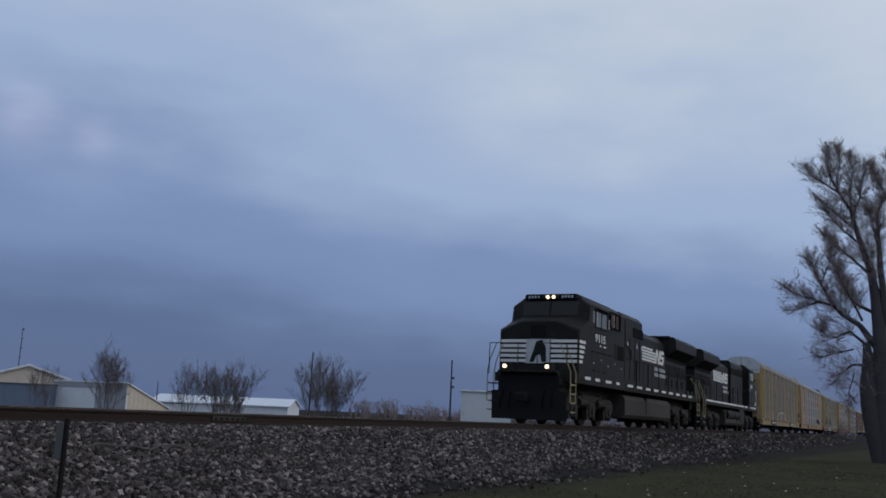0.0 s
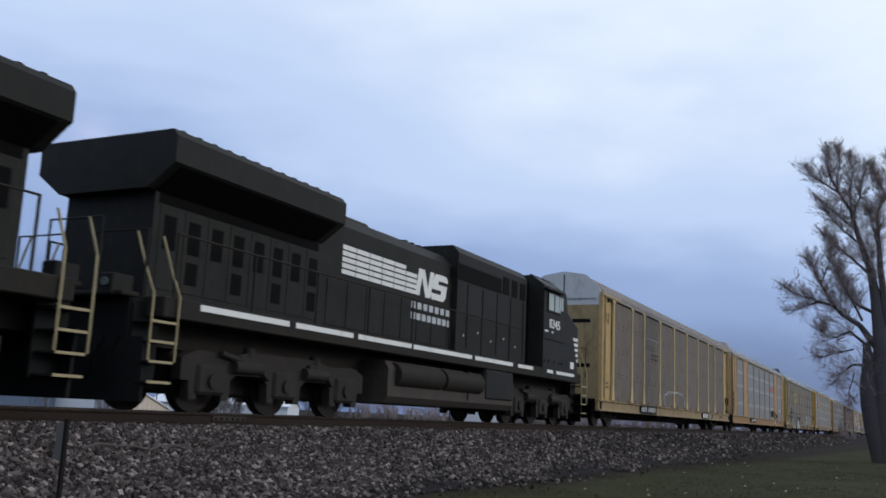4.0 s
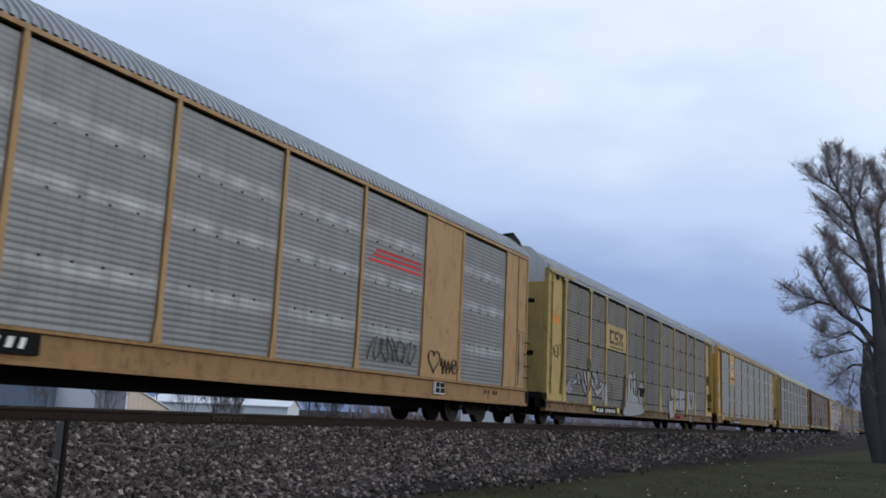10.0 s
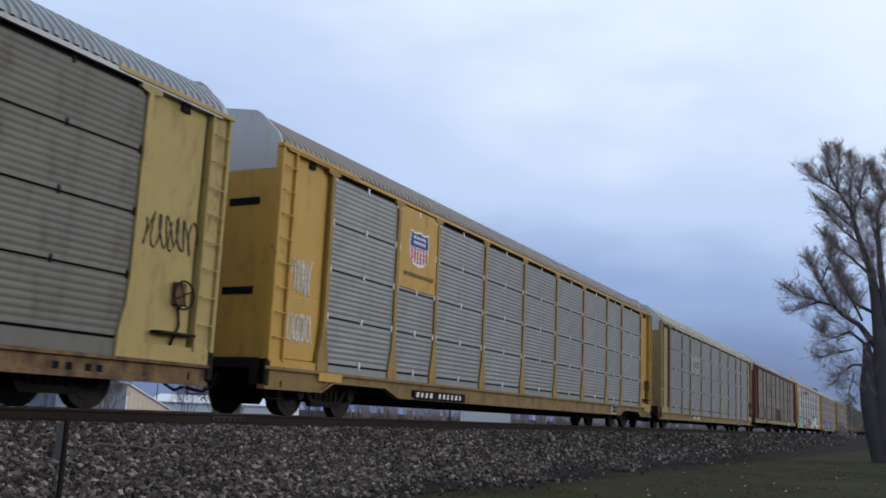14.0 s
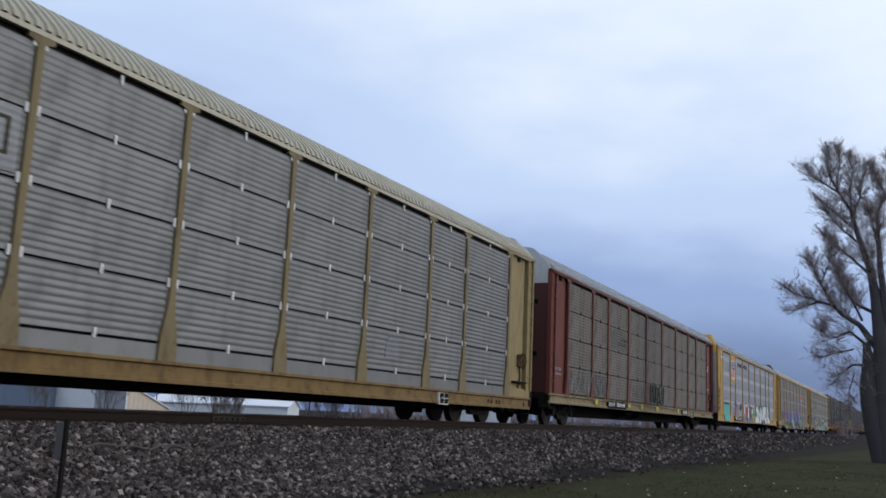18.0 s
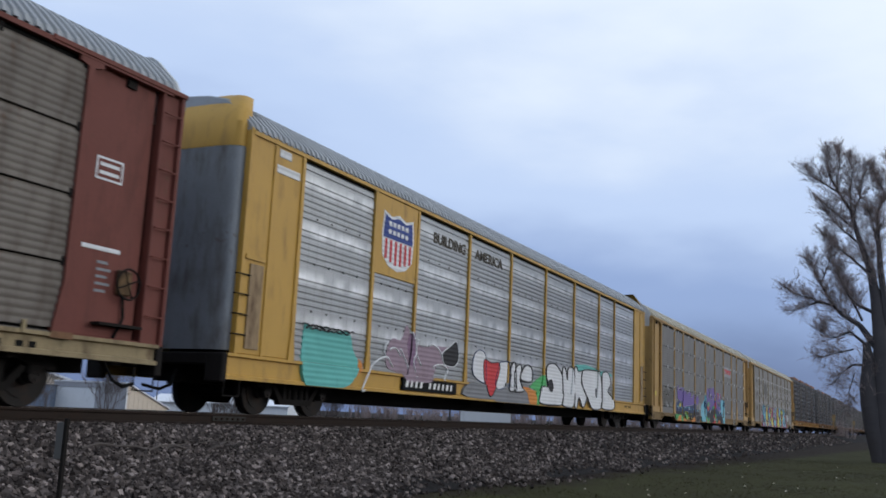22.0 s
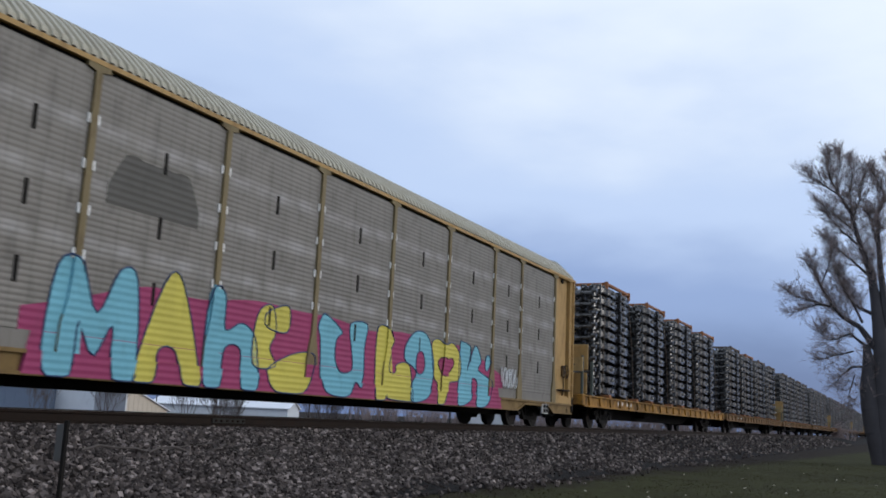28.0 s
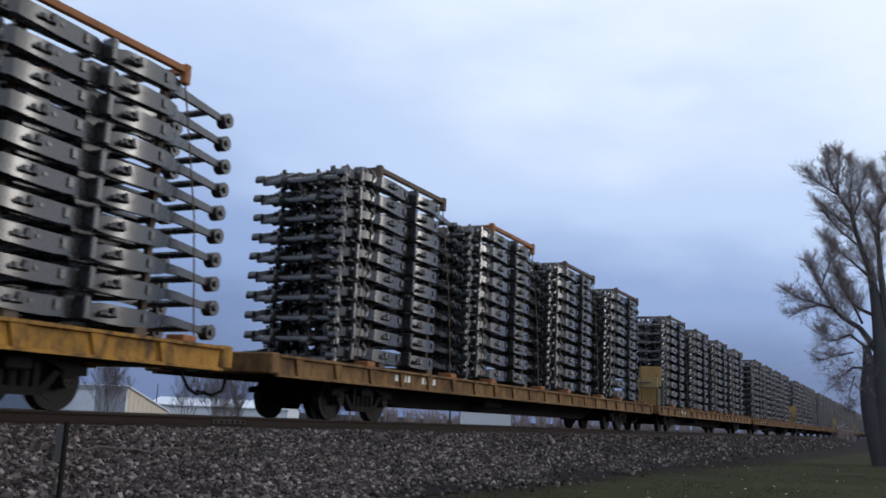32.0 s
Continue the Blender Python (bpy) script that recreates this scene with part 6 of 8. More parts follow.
    paint(c, "pink", [(16.41, 1.54), (16.64, 1.61), (16.78, 1.41), (16.76, 1.18), (16.55, 1.09), (16.38, 1.20)], "navy", layer=4, rows=1)
    paint(c, "lemon", [(17.11, 1.82), (17.46, 1.98), (17.84, 1.88), (18.27, 1.95), (18.70, 1.66), (18.69, 1.09), (18.13, 0.96), (17.85, 0.49), (17.48, 0.46), (17.50, 0.91), (17.28, 1.10)], "navy", layer=2, rows=1)
    paint(c, "pink", [(17.85, 1.12), (17.51, 1.36), (17.55, 1.51), (17.81, 1.57), (17.98, 1.53), (18.25, 1.58), (18.32, 1.40)], "black", layer=3, rows=1)
    paint(c, "cyan", [(18.68, 1.94), (18.84, 2.04), (19.34, 1.92), (19.14, 1.35), (19.59, 2.01), (20.00, 1.65), (19.83, 1.40), (20.51, 1.22), (20.70, 1.03), (20.42, 0.53), (19.71, 0.46), (19.79, 1.04), (19.47, 1.15), (19.38, 0.62), (18.62, 0.46), (18.64, 0.96)], "navy", layer=1, rows=1)
    paint(c, "cyan", [(20.25, 1.61), (20.33, 1.79), (20.53, 1.81), (20.58, 1.60), (20.42, 1.42), (20.29, 1.44)], "navy", layer=2, rows=1)
    paint(c, "lemon", [(10.75, 1.80), (11.28, 2.00), (11.44, 1.88), (11.37, 1.52), (10.78, 1.56)], "navy", layer=2, rows=1)
    paint(c, "lemon", [(10.87, 0.82), (11.56, 1.14), (12.18, 1.21), (12.26, 0.94), (11.95, 0.47), (11.12, 0.46)], "navy", layer=2, rows=1)
    scrawl(c, 21.3, 22.4, 1.0, 1.6, "white", 96, 2, 0.018, 4)
    blob(c, 6.9, 8.8, 2.9, 3.7, "faint", 97, 1.46, 1.494, 0.05)
    for k, car in enumerate(grp):
        ride(car, FIRST + CAR * k + (0.0, -0.13, -0.10, -0.15, 0.20, 0.28, 0.35, 0.0, -0.15)[k])
    return grp


make_racks()


# ---------------------------------------------------------------- locomotives
def loft(sections):
    """A body through cross-sections (y, half width, shoulder height, half width on top, top height, bottom height)."""
    f = Form()
    for y, wb, zs, wt, zt, zb in sections:
        f.v += [(-wb, y, zb), (-wb, y, zs), (-wt, y, zt), (wt, y, zt), (wb, y, zs), (wb, y, zb)]
    n = len(sections)
    f.f = [(j * 6 + i, j * 6 + (i + 1) % 6, (j + 1) * 6 + (i + 1) % 6, (j + 1) * 6 + i) for j in range(n - 1) for i in range(6)]
    f.f += [tuple(range(6)), tuple(range((n - 1) * 6, n * 6))]
    return f


def loco_frame_mesh():
    f = Form()
    for s in (-1, 1):
        x0, x1 = sorted((s * 0.98, s * 1.16))
        f.prism([(-2.78, 0.52), (-2.78, 0.88), (-2.4, 1.02), (-1.5, 0.98), (-1.0, 1.08), (1.0, 1.08), (1.5, 0.98), (2.4, 1.02), (2.78, 0.88),
                 (2.78, 0.52), (1.62, 0.50), (1.40, 0.66), (0.68, 0.66), (0.46, 0.50), (-0.46, 0.50), (-0.68, 0.66), (-1.40, 0.66), (-1.62, 0.50)], 0, x0, x1)
        for y in (-2.06, 0, 2.06):
            for k in (-0.40, 0.40):
                f.prism([(y + k - 0.13, 0.60), (y + k + 0.13, 0.60), (y + k + 0.09, 0.22), (y + k - 0.09, 0.22)], 0, x0, x1)
        for y in (-1.55, 0.55):
            f.tube([(s * 1.20, y, 0.80), (s * 1.20, y + 0.75, 0.80)], 0.11, 12)
            f.tube([(s * 1.20, y + 0.75, 0.80), (s * 1.20, y + 1.0, 0.62)], 0.04, 6)
        for y in (-2.06, 0, 2.06):
            f.box(x0 - 0.02, x1 + 0.06 if s > 0 else x1 + 0.02, y - 0.36, y + 0.36, 0.30, 0.80, 0.05)
            f.disc((y, 0.53), 0, 0.13, *sorted((s * 1.15, s * 1.27)), 14)
            f.prism([(y - 0.42, 0.62), (y - 0.26, 0.40), (y - 0.2, 0.40), (y - 0.28, 0.7)], 0, x0, x1)
            f.prism([(y + 0.42, 0.62), (y + 0.26, 0.40), (y + 0.2, 0.40), (y + 0.28, 0.7)], 0, x0, x1)
        for y in (-1.03, 1.03):
            f.disc((s * 1.1, y), 2, 0.10, 0.72, 1.16, 12)
            f.box(*sorted((s * 1.14, s * 1.24)), y - 0.35, y - 0.05, 0.78, 0.98, 0.02)
        f.tube([(s * 1.22, -1.9, 1.0), (s * 1.22, -1.1, 0.86)], 0.05, 8)
    f.box(-1.0, 1.0, -1.4, 1.4, 0.75, 1.05, 0.04)
    f.box(-0.66, 0.66, -2.5, 2.5, 0.30, 1.0, 0.05)
    return f.mesh("bogie", M["bogie"])


LOCO_FRAME = loco_frame_mesh()
M["blind"] = material("red_window_blind", (0.055, 0.018, 0.013), 0.5, spec=0.2)
# the next two panes: reflected sky is put into their pale base colour
M["pane"] = material("pale_glass_sky_tint", (0.105, 0.12, 0.115), 0.3, 0, 0.15, bump=0, spec=0.25)
M["clear"] = material("bright_glass_sky_tint", (0.36, 0.42, 0.41), 0.2, 0, 0.15, bump=0, spec=0.4)
M["pilot"] = material("pilot_black", (0.007, 0.0075, 0.008), 0.7, 0, 0.2, (0.02, 0.018, 0.015), 0.3, spec=0.14)
M["grille"] = material("grille_black", (0.0028, 0.0028, 0.003), 0.8, spec=0.08)


def locomotive(label, number, L, backwards, intake, reservoirs, tank):
    """A wide-nosed six-axle diesel. Distances run from its own nose; backwards: the nose trails."""
    car = thing("locomotive", label, "locomotive", "locomotives of the train")
    K, W = M["loco_black"], M["white"]

    def Y(y):
        if backwards and y < 5.2:
            y = 5.2 - (5.2 - y) * 1.04
        return L - y if backwards else y

    def box(f, x0, x1, a, b, z0, z1, bev=0.0):
        return f.box(x0, x1, *sorted((Y(a), Y(b))), z0, z1, bev)

    def both(f):
        return f.add([(-x, y, z) for x, y, z in f.v], [tuple(reversed(q)) for q in f.f])

    def mark(x, a, b, z0, z1, mat=None, name="white_bar", t=0.006, slant=0.0):
        """A painted bar on the +x side."""
        f = Form().prism([(Y(a), z0), (Y(b - slant * z0), z0), (Y(b - slant * z1), z1), (Y(a), z1)], 0, x, x + t)
        return part(name, f, mat or W, car)

    # frame, tank, bogies
    f = Form()
    box(f, -1.46, 1.46, 0.95, L - 0.7, 1.42, 1.74, 0.02)
    box(f, -0.7, 0.7, 0.8, L - 0.6, 1.02, 1.42)
    part("frame", f, M["loco_grey"], car)
    a, b = tank
    f = Form().prism([(-1.30, 0.36), (1.30, 0.36), (1.42, 0.50), (1.42, 1.10), (1.30, 1.27), (-1.30, 1.27), (-1.42, 1.10), (-1.42, 0.50)], 1, *sorted((Y(a), Y(b))))
    part("fuel_tank", f, M["tank_dust"], car, "dusty dark grey fuel tank")
    f = Form()
    box(f, -1.44, 1.44, a + (b - a) * 0.42, a + (b - a) * 0.42 + 0.07, 0.55, 1.28)
    part("tank_strap", f, K, car)
    for y in (3.78, L - 4.3):
        bg = part("bogie", LOCO_FRAME, None, car, "dusty three-axle bogie frame", at=(0, Y(y), 0))
        for k in (-2.06, 0, 2.06):
            WHEELS.append((part("wheelset", LOCO_WHEEL, None, bg, at=(0, k, 0.51)), k, 0.51))
    if reservoirs:
        for k in (0, 1):
            f = Form()
            y0 = 9.15 + k * 2.35
            f.tube([(1.32, Y(y0), 0.98), (1.32, Y(y0 + 0.08), 0.98), (1.32, Y(y0 + 2.1), 0.98), (1.32, Y(y0 + 2.18), 0.98)], 0.27, 16)
            part("air_reservoir", f, M["loco_grey"], car, "dark air reservoir cylinder")
        f = Form()
        box(f, 0.9, 1.46, 6.9, 8.8, 0.62, 1.42, 0.04)
        part("battery_box", f, K, car)
    # nose and cab in one shell
    back = 4.6 if backwards else 7.08
    secs = [(1.33, 1.42, 3.20, 0.62, 3.52, 1.62), (1.38, 1.47, 3.26, 0.64, 3.58, 1.62), (2.42, 1.47, 3.66, 1.08, 3.84, 1.62),
            (2.56, 1.47, 4.22, 1.14, 4.44, 1.62), (2.70, 1.47, 4.30, 1.04, 4.60, 1.62), (back, 1.47, 4.30, 1.04, 4.62, 1.62)]
    part("cab", loft([(Y(y), *r) for y, *r in secs]), K, car)
    # windscreen
    for s in (1, -1):
        g = Form()
        q = []
        for x, t in ((0.05, 0.05), (1.04, 0.05), (1.08, 0.92), (0.05, 0.92)):
            q.append((s * x, 2.42 + 0.14 * t - 0.014, 3.84 + 0.60 * t + 0.006))
        g.add([(x, Y(y), z) for x, y, z in q] + [(x, Y(y + 0.02), z - 0.02) for x, y, z in q], [(0, 1, 2, 3), (7, 6, 5, 4), (0, 4, 5, 1), (2, 6, 7, 3)])
        part("windscreen", g, M["glass"], car)
    # number boards and headlights under the roof's front edge
    f = Form()
    box(f, -1.0, 1.0, 2.46, 2.95, 4.45, 4.67, 0.05)
    part("light_housing", f, M["loco_grey"], car)
    for s in (1, -1):
        f = Form()
        box(f, *sorted((s * 0.34, s * 0.94)), 2.445, 2.47, 4.49, 4.63)
        nb = part("number_board", f, M["grille"], car)
        for k in range(4):
            f = Form()
            box(f, *sorted((s * (0.42 + 0.12 * k), s * (0.49 + 0.12 * k))), 2.438, 2.447, 4.515, 4.605)
            part("number_bar", f, M["off_white"], nb)
        f = Form()
        f.disc((s * 0.11, 4.555), 1, 0.062, *sorted((Y(2.43), Y(2.47))), 16)
        part("headlight", f, M["lit"] if not backwards else M["pane"], car, "glowing headlight" if not backwards else "")
    # side windows
    for sx in (1, -1):
        def side(f, a, b, z0, z1, d0, d1, bev=0.0):
            return box(f, *sorted((sx * d0, sx * d1)), a, b, z0, z1, bev)
        f = Form()
        side(f, 2.86, 3.12, 3.66, 4.10, 1.455, 1.474, 0.008)
        part("quarter_light", f, M["clear"] if backwards else M["pane"], car)
        f = Form()
        side(f, 3.14, 4.70, 4.17, 4.22, 1.46, 1.60, 0.01)
        part("sun_visor", f, K, car)
        e = 4.3 if backwards else 4.62
        m = (3.16 + e) / 2
        f = Form()
        for a, b, c, d in ((3.16, 3.22, 3.52, 4.14), (e - 0.06, e, 3.52, 4.14), (m - 0.03, m + 0.02, 3.52, 4.14), (3.16, e, 3.50, 3.56), (3.16, e, 4.10, 4.16)):
            side(f, a, b, c, d, 1.45, 1.50)
        part("window_frame", f, M["loco_grey"], car)
        for a, b, d in ((3.225, 3.30, 1.505), (m + 0.02, m + 0.05, 1.49)):
            f = Form()
            side(f, a, b, 3.56, 4.10, 1.47, d)
            part("window_rail", f, M["off_white"], car, "pale metal window rail")
        for a, b in ((3.22, m - 0.03), (m + 0.02, e - 0.06)):
            f = Form()
            side(f, a, b, 3.56, 4.10, 1.455, 1.482)
            part("window_pane", f, M["clear"] if backwards else M["pane"], car, "cab window coloured pale for reflected sky")
        if not backwards:
            for a, b in ((4.98, 5.50), (5.66, 6.22)):
                f = Form()
                side(f, a, b, 3.74, 4.24, 1.455, 1.474)
                part("window_pane", f, M["blind"], car, "dark red window")
            f = Form()
            side(f, 5.52, 5.57, 3.70, 4.26, 1.45, 1.49)
            part("window_post", f, M["off_white"], car)
            f = Form()
            side(f, 4.84, 4.92, 3.60, 3.98, 1.45, 1.49)
            part("window_post", f, M["off_white"], car)
            f = Form()
            for a, b, c, d in ((4.92, 4.98, 3.68, 4.28), (5.58, 5.64, 3.68, 4.28), (6.24, 6.30, 3.68, 4.28), (4.92, 6.30, 3.66, 3.72), (4.92, 6.30, 4.25, 4.31)):
                side(f, a, b, c, d, 1.45, 1.53)
            part("window_frame", f, M["grille"], car)
        f = Form()
        for z, n in ((2.62, 1), ):
            side(f, 2.7, 4.5 if backwards else 5.4, z, z + 0.03, 1.46, 1.482)
        for y in (2.9, 3.15, 3.6, 4.1, 4.45):
            side(f, y, y + 0.05, 1.92, 2.0, 1.46, 1.485)
        part("seam", f, M["grille"], car)
        f = Form()
        side(f, 2.05, 3.84, 1.45, 1.66, 1.44, 1.468)
        side(f, 4.22, back, 1.45, 1.66, 1.44, 1.468)
        part("skirt", f, K, car)
    # the tall block behind the cab
    if backwards:
        f = Form()
        box(f, -0.95, 0.95, 4.6, 5.3, 1.74, 4.40)
        part("recess", f, M["grille"], car)
        top0, w = 5.2, 1.12
    else:
        top0, w = 7.08, 1.40
    part("equipment_block", loft([(Y(y), w, 4.36, w - 0.18, 4.56, 1.62) for y in (top0, 10.1)]), K, car)
    for s in (1, -1):
        f = Form()
        box(f, *sorted((s * (w - 0.02), s * (w + 0.015))), *intake, 3.66, 4.08)
        part("intake_grille", f, M["grille"], car)
    for k in range(5 if backwards else 4):
        f = Form()
        y = top0 + 0.25 + k * (10.2 - top0) / (5 if backwards else 4)
        box(f, w - 0.01, w + 0.012, y, y + 0.025, 1.9, 3.6)
        part("door_seam", f, M["grille"], car)
    if backwards:
        for y in (5.75, 6.4, 7.05):
            f = Form()
            box(f, w - 0.01, w + 0.012, y - 0.42, y, 3.68, 4.18)
            part("louvre", f, M["grille"], car)
    if not backwards:
        f = Form()
        box(f, 1.45, 1.485, 5.70, 6.02, 2.55, 3.14, 0.01)
        part("fold_panel", f, M["loco_grey"], car)
        f = Form()
        box(f, 1.45, 1.478, 6.02, 6.95, 2.55, 3.11)
        part("side_opening", f, M["grille"], car)
        part("cable", Form().tube([(1.45, Y(7.2), 4.25), (1.46, Y(7.2), 3.3), (1.46, Y(8.1), 3.1), (1.46, Y(8.15), 2.7)], 0.025, 6), K, car)
        for y in (7.75, 9.2, 10.0):
            mark(w + 0.003, y, y + 0.1, 3.25, 3.42)
    # engine hood, doors, stack
    part("engine_hood", loft([(Y(y), 0.96, 3.98, 0.74, 4.24, 1.70) for y in (10.1, 16.2)]), K, car)
    n = 7
    for k in range(n):
        for s in (1, -1):
            f = Form()
            y = 10.46 + k * (5.5 / n)
            box(f, *sorted((s * 0.955, s * 0.975)), y, y + 5.5 / n - 0.045, 1.85, 2.82, 0.006)
            part("hood_door", f, K, car)
    f = Form()
    box(f, -0.35, 0.35, 13.4, 14.4, 4.20, 4.46, 0.05)
    part("exhaust_stack", f, K, car)
    for k in range(3):
        f = Form()
        f.tube([(0.4, Y(11.1 + 0.35 * k), 4.20), (0.4, Y(11.1 + 0.35 * k), 4.38)], 0.11, 10)
        part("roof_cap", f, K, car)
    # radiator section with its overhanging wings
    part("radiator_hood", loft([(Y(y), 0.96, 3.5, 0.96, 3.75, 1.70) for y in (16.0, 20.9)]), K, car)
    f = Form().prism([(-0.97, 3.45), (-1.50, 3.82), (-1.50, 4.24), (-1.40, 4.36), (1.40, 4.36), (1.50, 4.24), (1.50, 3.82), (0.97, 3.45)], 1,
                     *sorted((Y(16.2), Y(21.1))))
    part("radiator_wing", f, K, car)
    # intake grilles; their near-black colour also darkens the wing's underside like shade
    for s in (1, -1):
        f = Form().prism([(s * 0.985, 3.44), (s * 1.47, 3.775), (s * 1.475, 3.79), (s * 1.0, 3.47)], 1, *sorted((Y(16.45), Y(20.9))))
        part("radiator_grille", f, M["grille"], car, "intake grille under the radiator wing, black for the shade there")
        f = Form()
        box(f, *sorted((s * 0.955, s * 0.968)), 16.3, 20.8, 3.27, 3.44)
        part("radiator_grille", f, M["grille"], car)
    for k in range(6):
        f = Form()
        box(f, -1.2, 1.2, 16.0 + 0.82 * k, 16.7 + 0.82 * k, 4.355, 4.44, 0.02)
        part("fan_housing", f, M["loco_grey"], car)
    for k in range(8):
        f = Form()
        y = 16.2 + k * 0.58
        box(f, 0.95, 0.97, y, y + 0.50, 1.9, 3.25, 0.006)
        d = part("hood_door", f, K, car)
        for z0, z1 in ((2.55, 3.1), ) if k % 2 else ((2.05, 2.42), (2.55, 3.1)):
            f = Form()
            box(f, 0.968, 0.976, y + 0.12, y + 0.40, z0, z1)
            part("vent", f, M["grille"], d)
    # pale walkway-edge bars
    segs = [(2.07, 2.70), (3.26, 3.82), (4.57, 5.30), (5.98, 6.42)] + [(7.6 + 1.45 * k, 8.4 + 1.45 * k) for k in range(9)] if not backwards else \
        [(1.7, 3.4), (3.7, 4.2), (5.4, 6.6), (7.0, 9.6), (9.8, 13.0), (13.1, 15.4), (15.6, 17.6), (17.8, 20.2)]
    for a, b in segs:
        mark(1.470, a, b, 1.60, 1.70)
    # nose stripes and the white crest panel
    for k in range(5):
        z = 2.12 + k * 0.172
        mark(1.474, 1.38, (1.84 if backwards else 2.06) - (4 - k) * 0.085, z, z + 0.10, name="nose_stripe")
        for s in (1, -1):
            f = Form()
            box(f, *sorted((s * 0.46, s * 1.41)), 1.315, 1.335, z, z + 0.10)
            part("nose_stripe", f, W, car)
    f = Form()
    box(f, -0.46, 0.42, 1.31, 1.335, 2.08, 2.92)
    cp = part("crest_panel", f, M["off_white"], car, "white crest panel on the nose")
    f = Form().prism([(-0.32, 2.12), (-0.16, 2.12), (-0.06, 2.36), (0.08, 2.38), (0.14, 2.12), (0.30, 2.14), (0.28, 2.62), (0.14, 2.90), (-0.08, 2.84), (-0.16, 2.58)], 1, *sorted((Y(1.30), Y(1.31))))
    part("crest", f, K, cp)
    f = Form()
    box(f, -0.30, 0.26, 1.30, 1.34, 3.02, 3.42, 0.01)
    part("nose_door", f, M["pilot"], car)
    if backwards:
        mark(1.474, 1.75, 2.1, 1.86, 2.08, name="label_plate")
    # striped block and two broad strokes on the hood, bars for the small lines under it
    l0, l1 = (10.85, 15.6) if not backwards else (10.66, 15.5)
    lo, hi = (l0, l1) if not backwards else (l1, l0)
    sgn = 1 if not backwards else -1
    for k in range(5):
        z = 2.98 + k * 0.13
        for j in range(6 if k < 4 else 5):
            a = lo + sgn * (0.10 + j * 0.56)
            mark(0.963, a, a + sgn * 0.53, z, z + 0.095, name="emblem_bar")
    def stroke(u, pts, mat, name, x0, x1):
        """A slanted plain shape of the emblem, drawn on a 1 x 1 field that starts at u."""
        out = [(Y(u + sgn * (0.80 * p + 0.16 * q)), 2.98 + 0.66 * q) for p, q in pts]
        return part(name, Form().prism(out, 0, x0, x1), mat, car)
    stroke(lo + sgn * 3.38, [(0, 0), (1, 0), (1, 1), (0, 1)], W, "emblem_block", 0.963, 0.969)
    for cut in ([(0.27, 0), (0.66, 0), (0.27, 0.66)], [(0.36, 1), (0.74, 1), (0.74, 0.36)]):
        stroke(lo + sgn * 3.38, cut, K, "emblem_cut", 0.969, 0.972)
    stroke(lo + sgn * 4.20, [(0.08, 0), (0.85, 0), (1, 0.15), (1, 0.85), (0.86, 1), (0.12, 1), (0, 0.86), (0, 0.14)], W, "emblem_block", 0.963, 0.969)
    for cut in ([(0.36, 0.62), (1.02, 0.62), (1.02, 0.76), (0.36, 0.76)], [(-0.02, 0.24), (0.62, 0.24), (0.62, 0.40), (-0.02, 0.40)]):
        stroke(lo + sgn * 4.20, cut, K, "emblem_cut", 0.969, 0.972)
    for r in range(2):
        for j in range(7 + r):
            a = lo + sgn * (3.2 + j * 0.31 * (1 - 0.1 * r))
            z = 2.64 - r * 0.26
            mark(0.977, a, a + sgn * 0.20, z, z + 0.16, M["off_white"], name="small_bar")
    digits(number, 0.40, W, car, on_side(1.474, Y(3.17) if not backwards else Y(4.12), 3.02), "road_number", 0.006, 1.28 if backwards else 1.62)
    for k in range(2):
        mark(1.474, 3.75 if k == 0 else 4.2, 3.9 if k == 0 else 4.5, 2.86, 2.92, name="small_bar")
    # handrails along the walkways
    for s in (1, -1):
        x = s * 1.42
        f = Form()
        f.tube([(x, Y(7.2 if not backwards else 6.2), 2.74), (x, Y(13.0), 2.74), (x, Y(20.8), 2.74)], 0.02, 6)
        part("handrail", f, M["loco_grey"], car)
        for k in range(8):
            y = 7.2 + k * 1.94
            part("stanchion", Form().tube([(x, Y(y), 1.74), (x, Y(y), 2.74)], 0.024, 6), M["loco_grey"], car)
    # both ends: pilot, steps, rails
    for e in (0, 1):
        def E(y):
            return Y(y) if e == 0 else Y(L - y)
        f = Form().box(-1.06, 1.06, *sorted((E(0.42), E(0.72))), 1.02, 1.70, 0.04)
        part("end_beam", f, M["pilot"], car)
        f = Form()
        pts = [(-1.34, 0.14, 0.50), (-1.34, 1.10, 0.46), (0.0, 1.10, 0.34), (1.34, 1.10, 0.46), (1.34, 0.14, 0.50), (0.0, 0.14, 0.06)]
        f.add([(x, E(y), z) for x, z, y in pts] + [(x, E(y + 0.06), z) for x, z, y in pts],
              [(0, 1, 2, 5), (5, 2, 3, 4), (9, 10, 11, 8)[::-1], (6, 11, 8, 7), (0, 5, 11, 6), (5, 4, 10, 11), (0, 6, 7, 1), (4, 3, 9, 10), (1, 7, 8, 2), (2, 8, 9, 3)])
        part("snow_plough", f, M["pilot"], car)
        part("anticlimber", Form().box(-1.05, 1.05, *sorted((E(0.22), E(0.60))), 1.70, 1.78, 0.02), M["loco_grey"], car)
        for s in (1, -1):
            for k in range(4):
                g = Form()
                g.box(*sorted((s * 1.10, s * 1.49)), *sorted((E(0.45), E(0.95))), 0.42 + k * 0.30, 0.45 + k * 0.30)
                st = part("step", g, K, car)
                g = Form()
                g.box(*sorted((s * 1.485, s * 1.50)), *sorted((E(0.45), E(0.95))), 0.415 + k * 0.30, 0.455 + k * 0.30)
                part("step_edge", g, M["handrail"], st, "pale step edge")
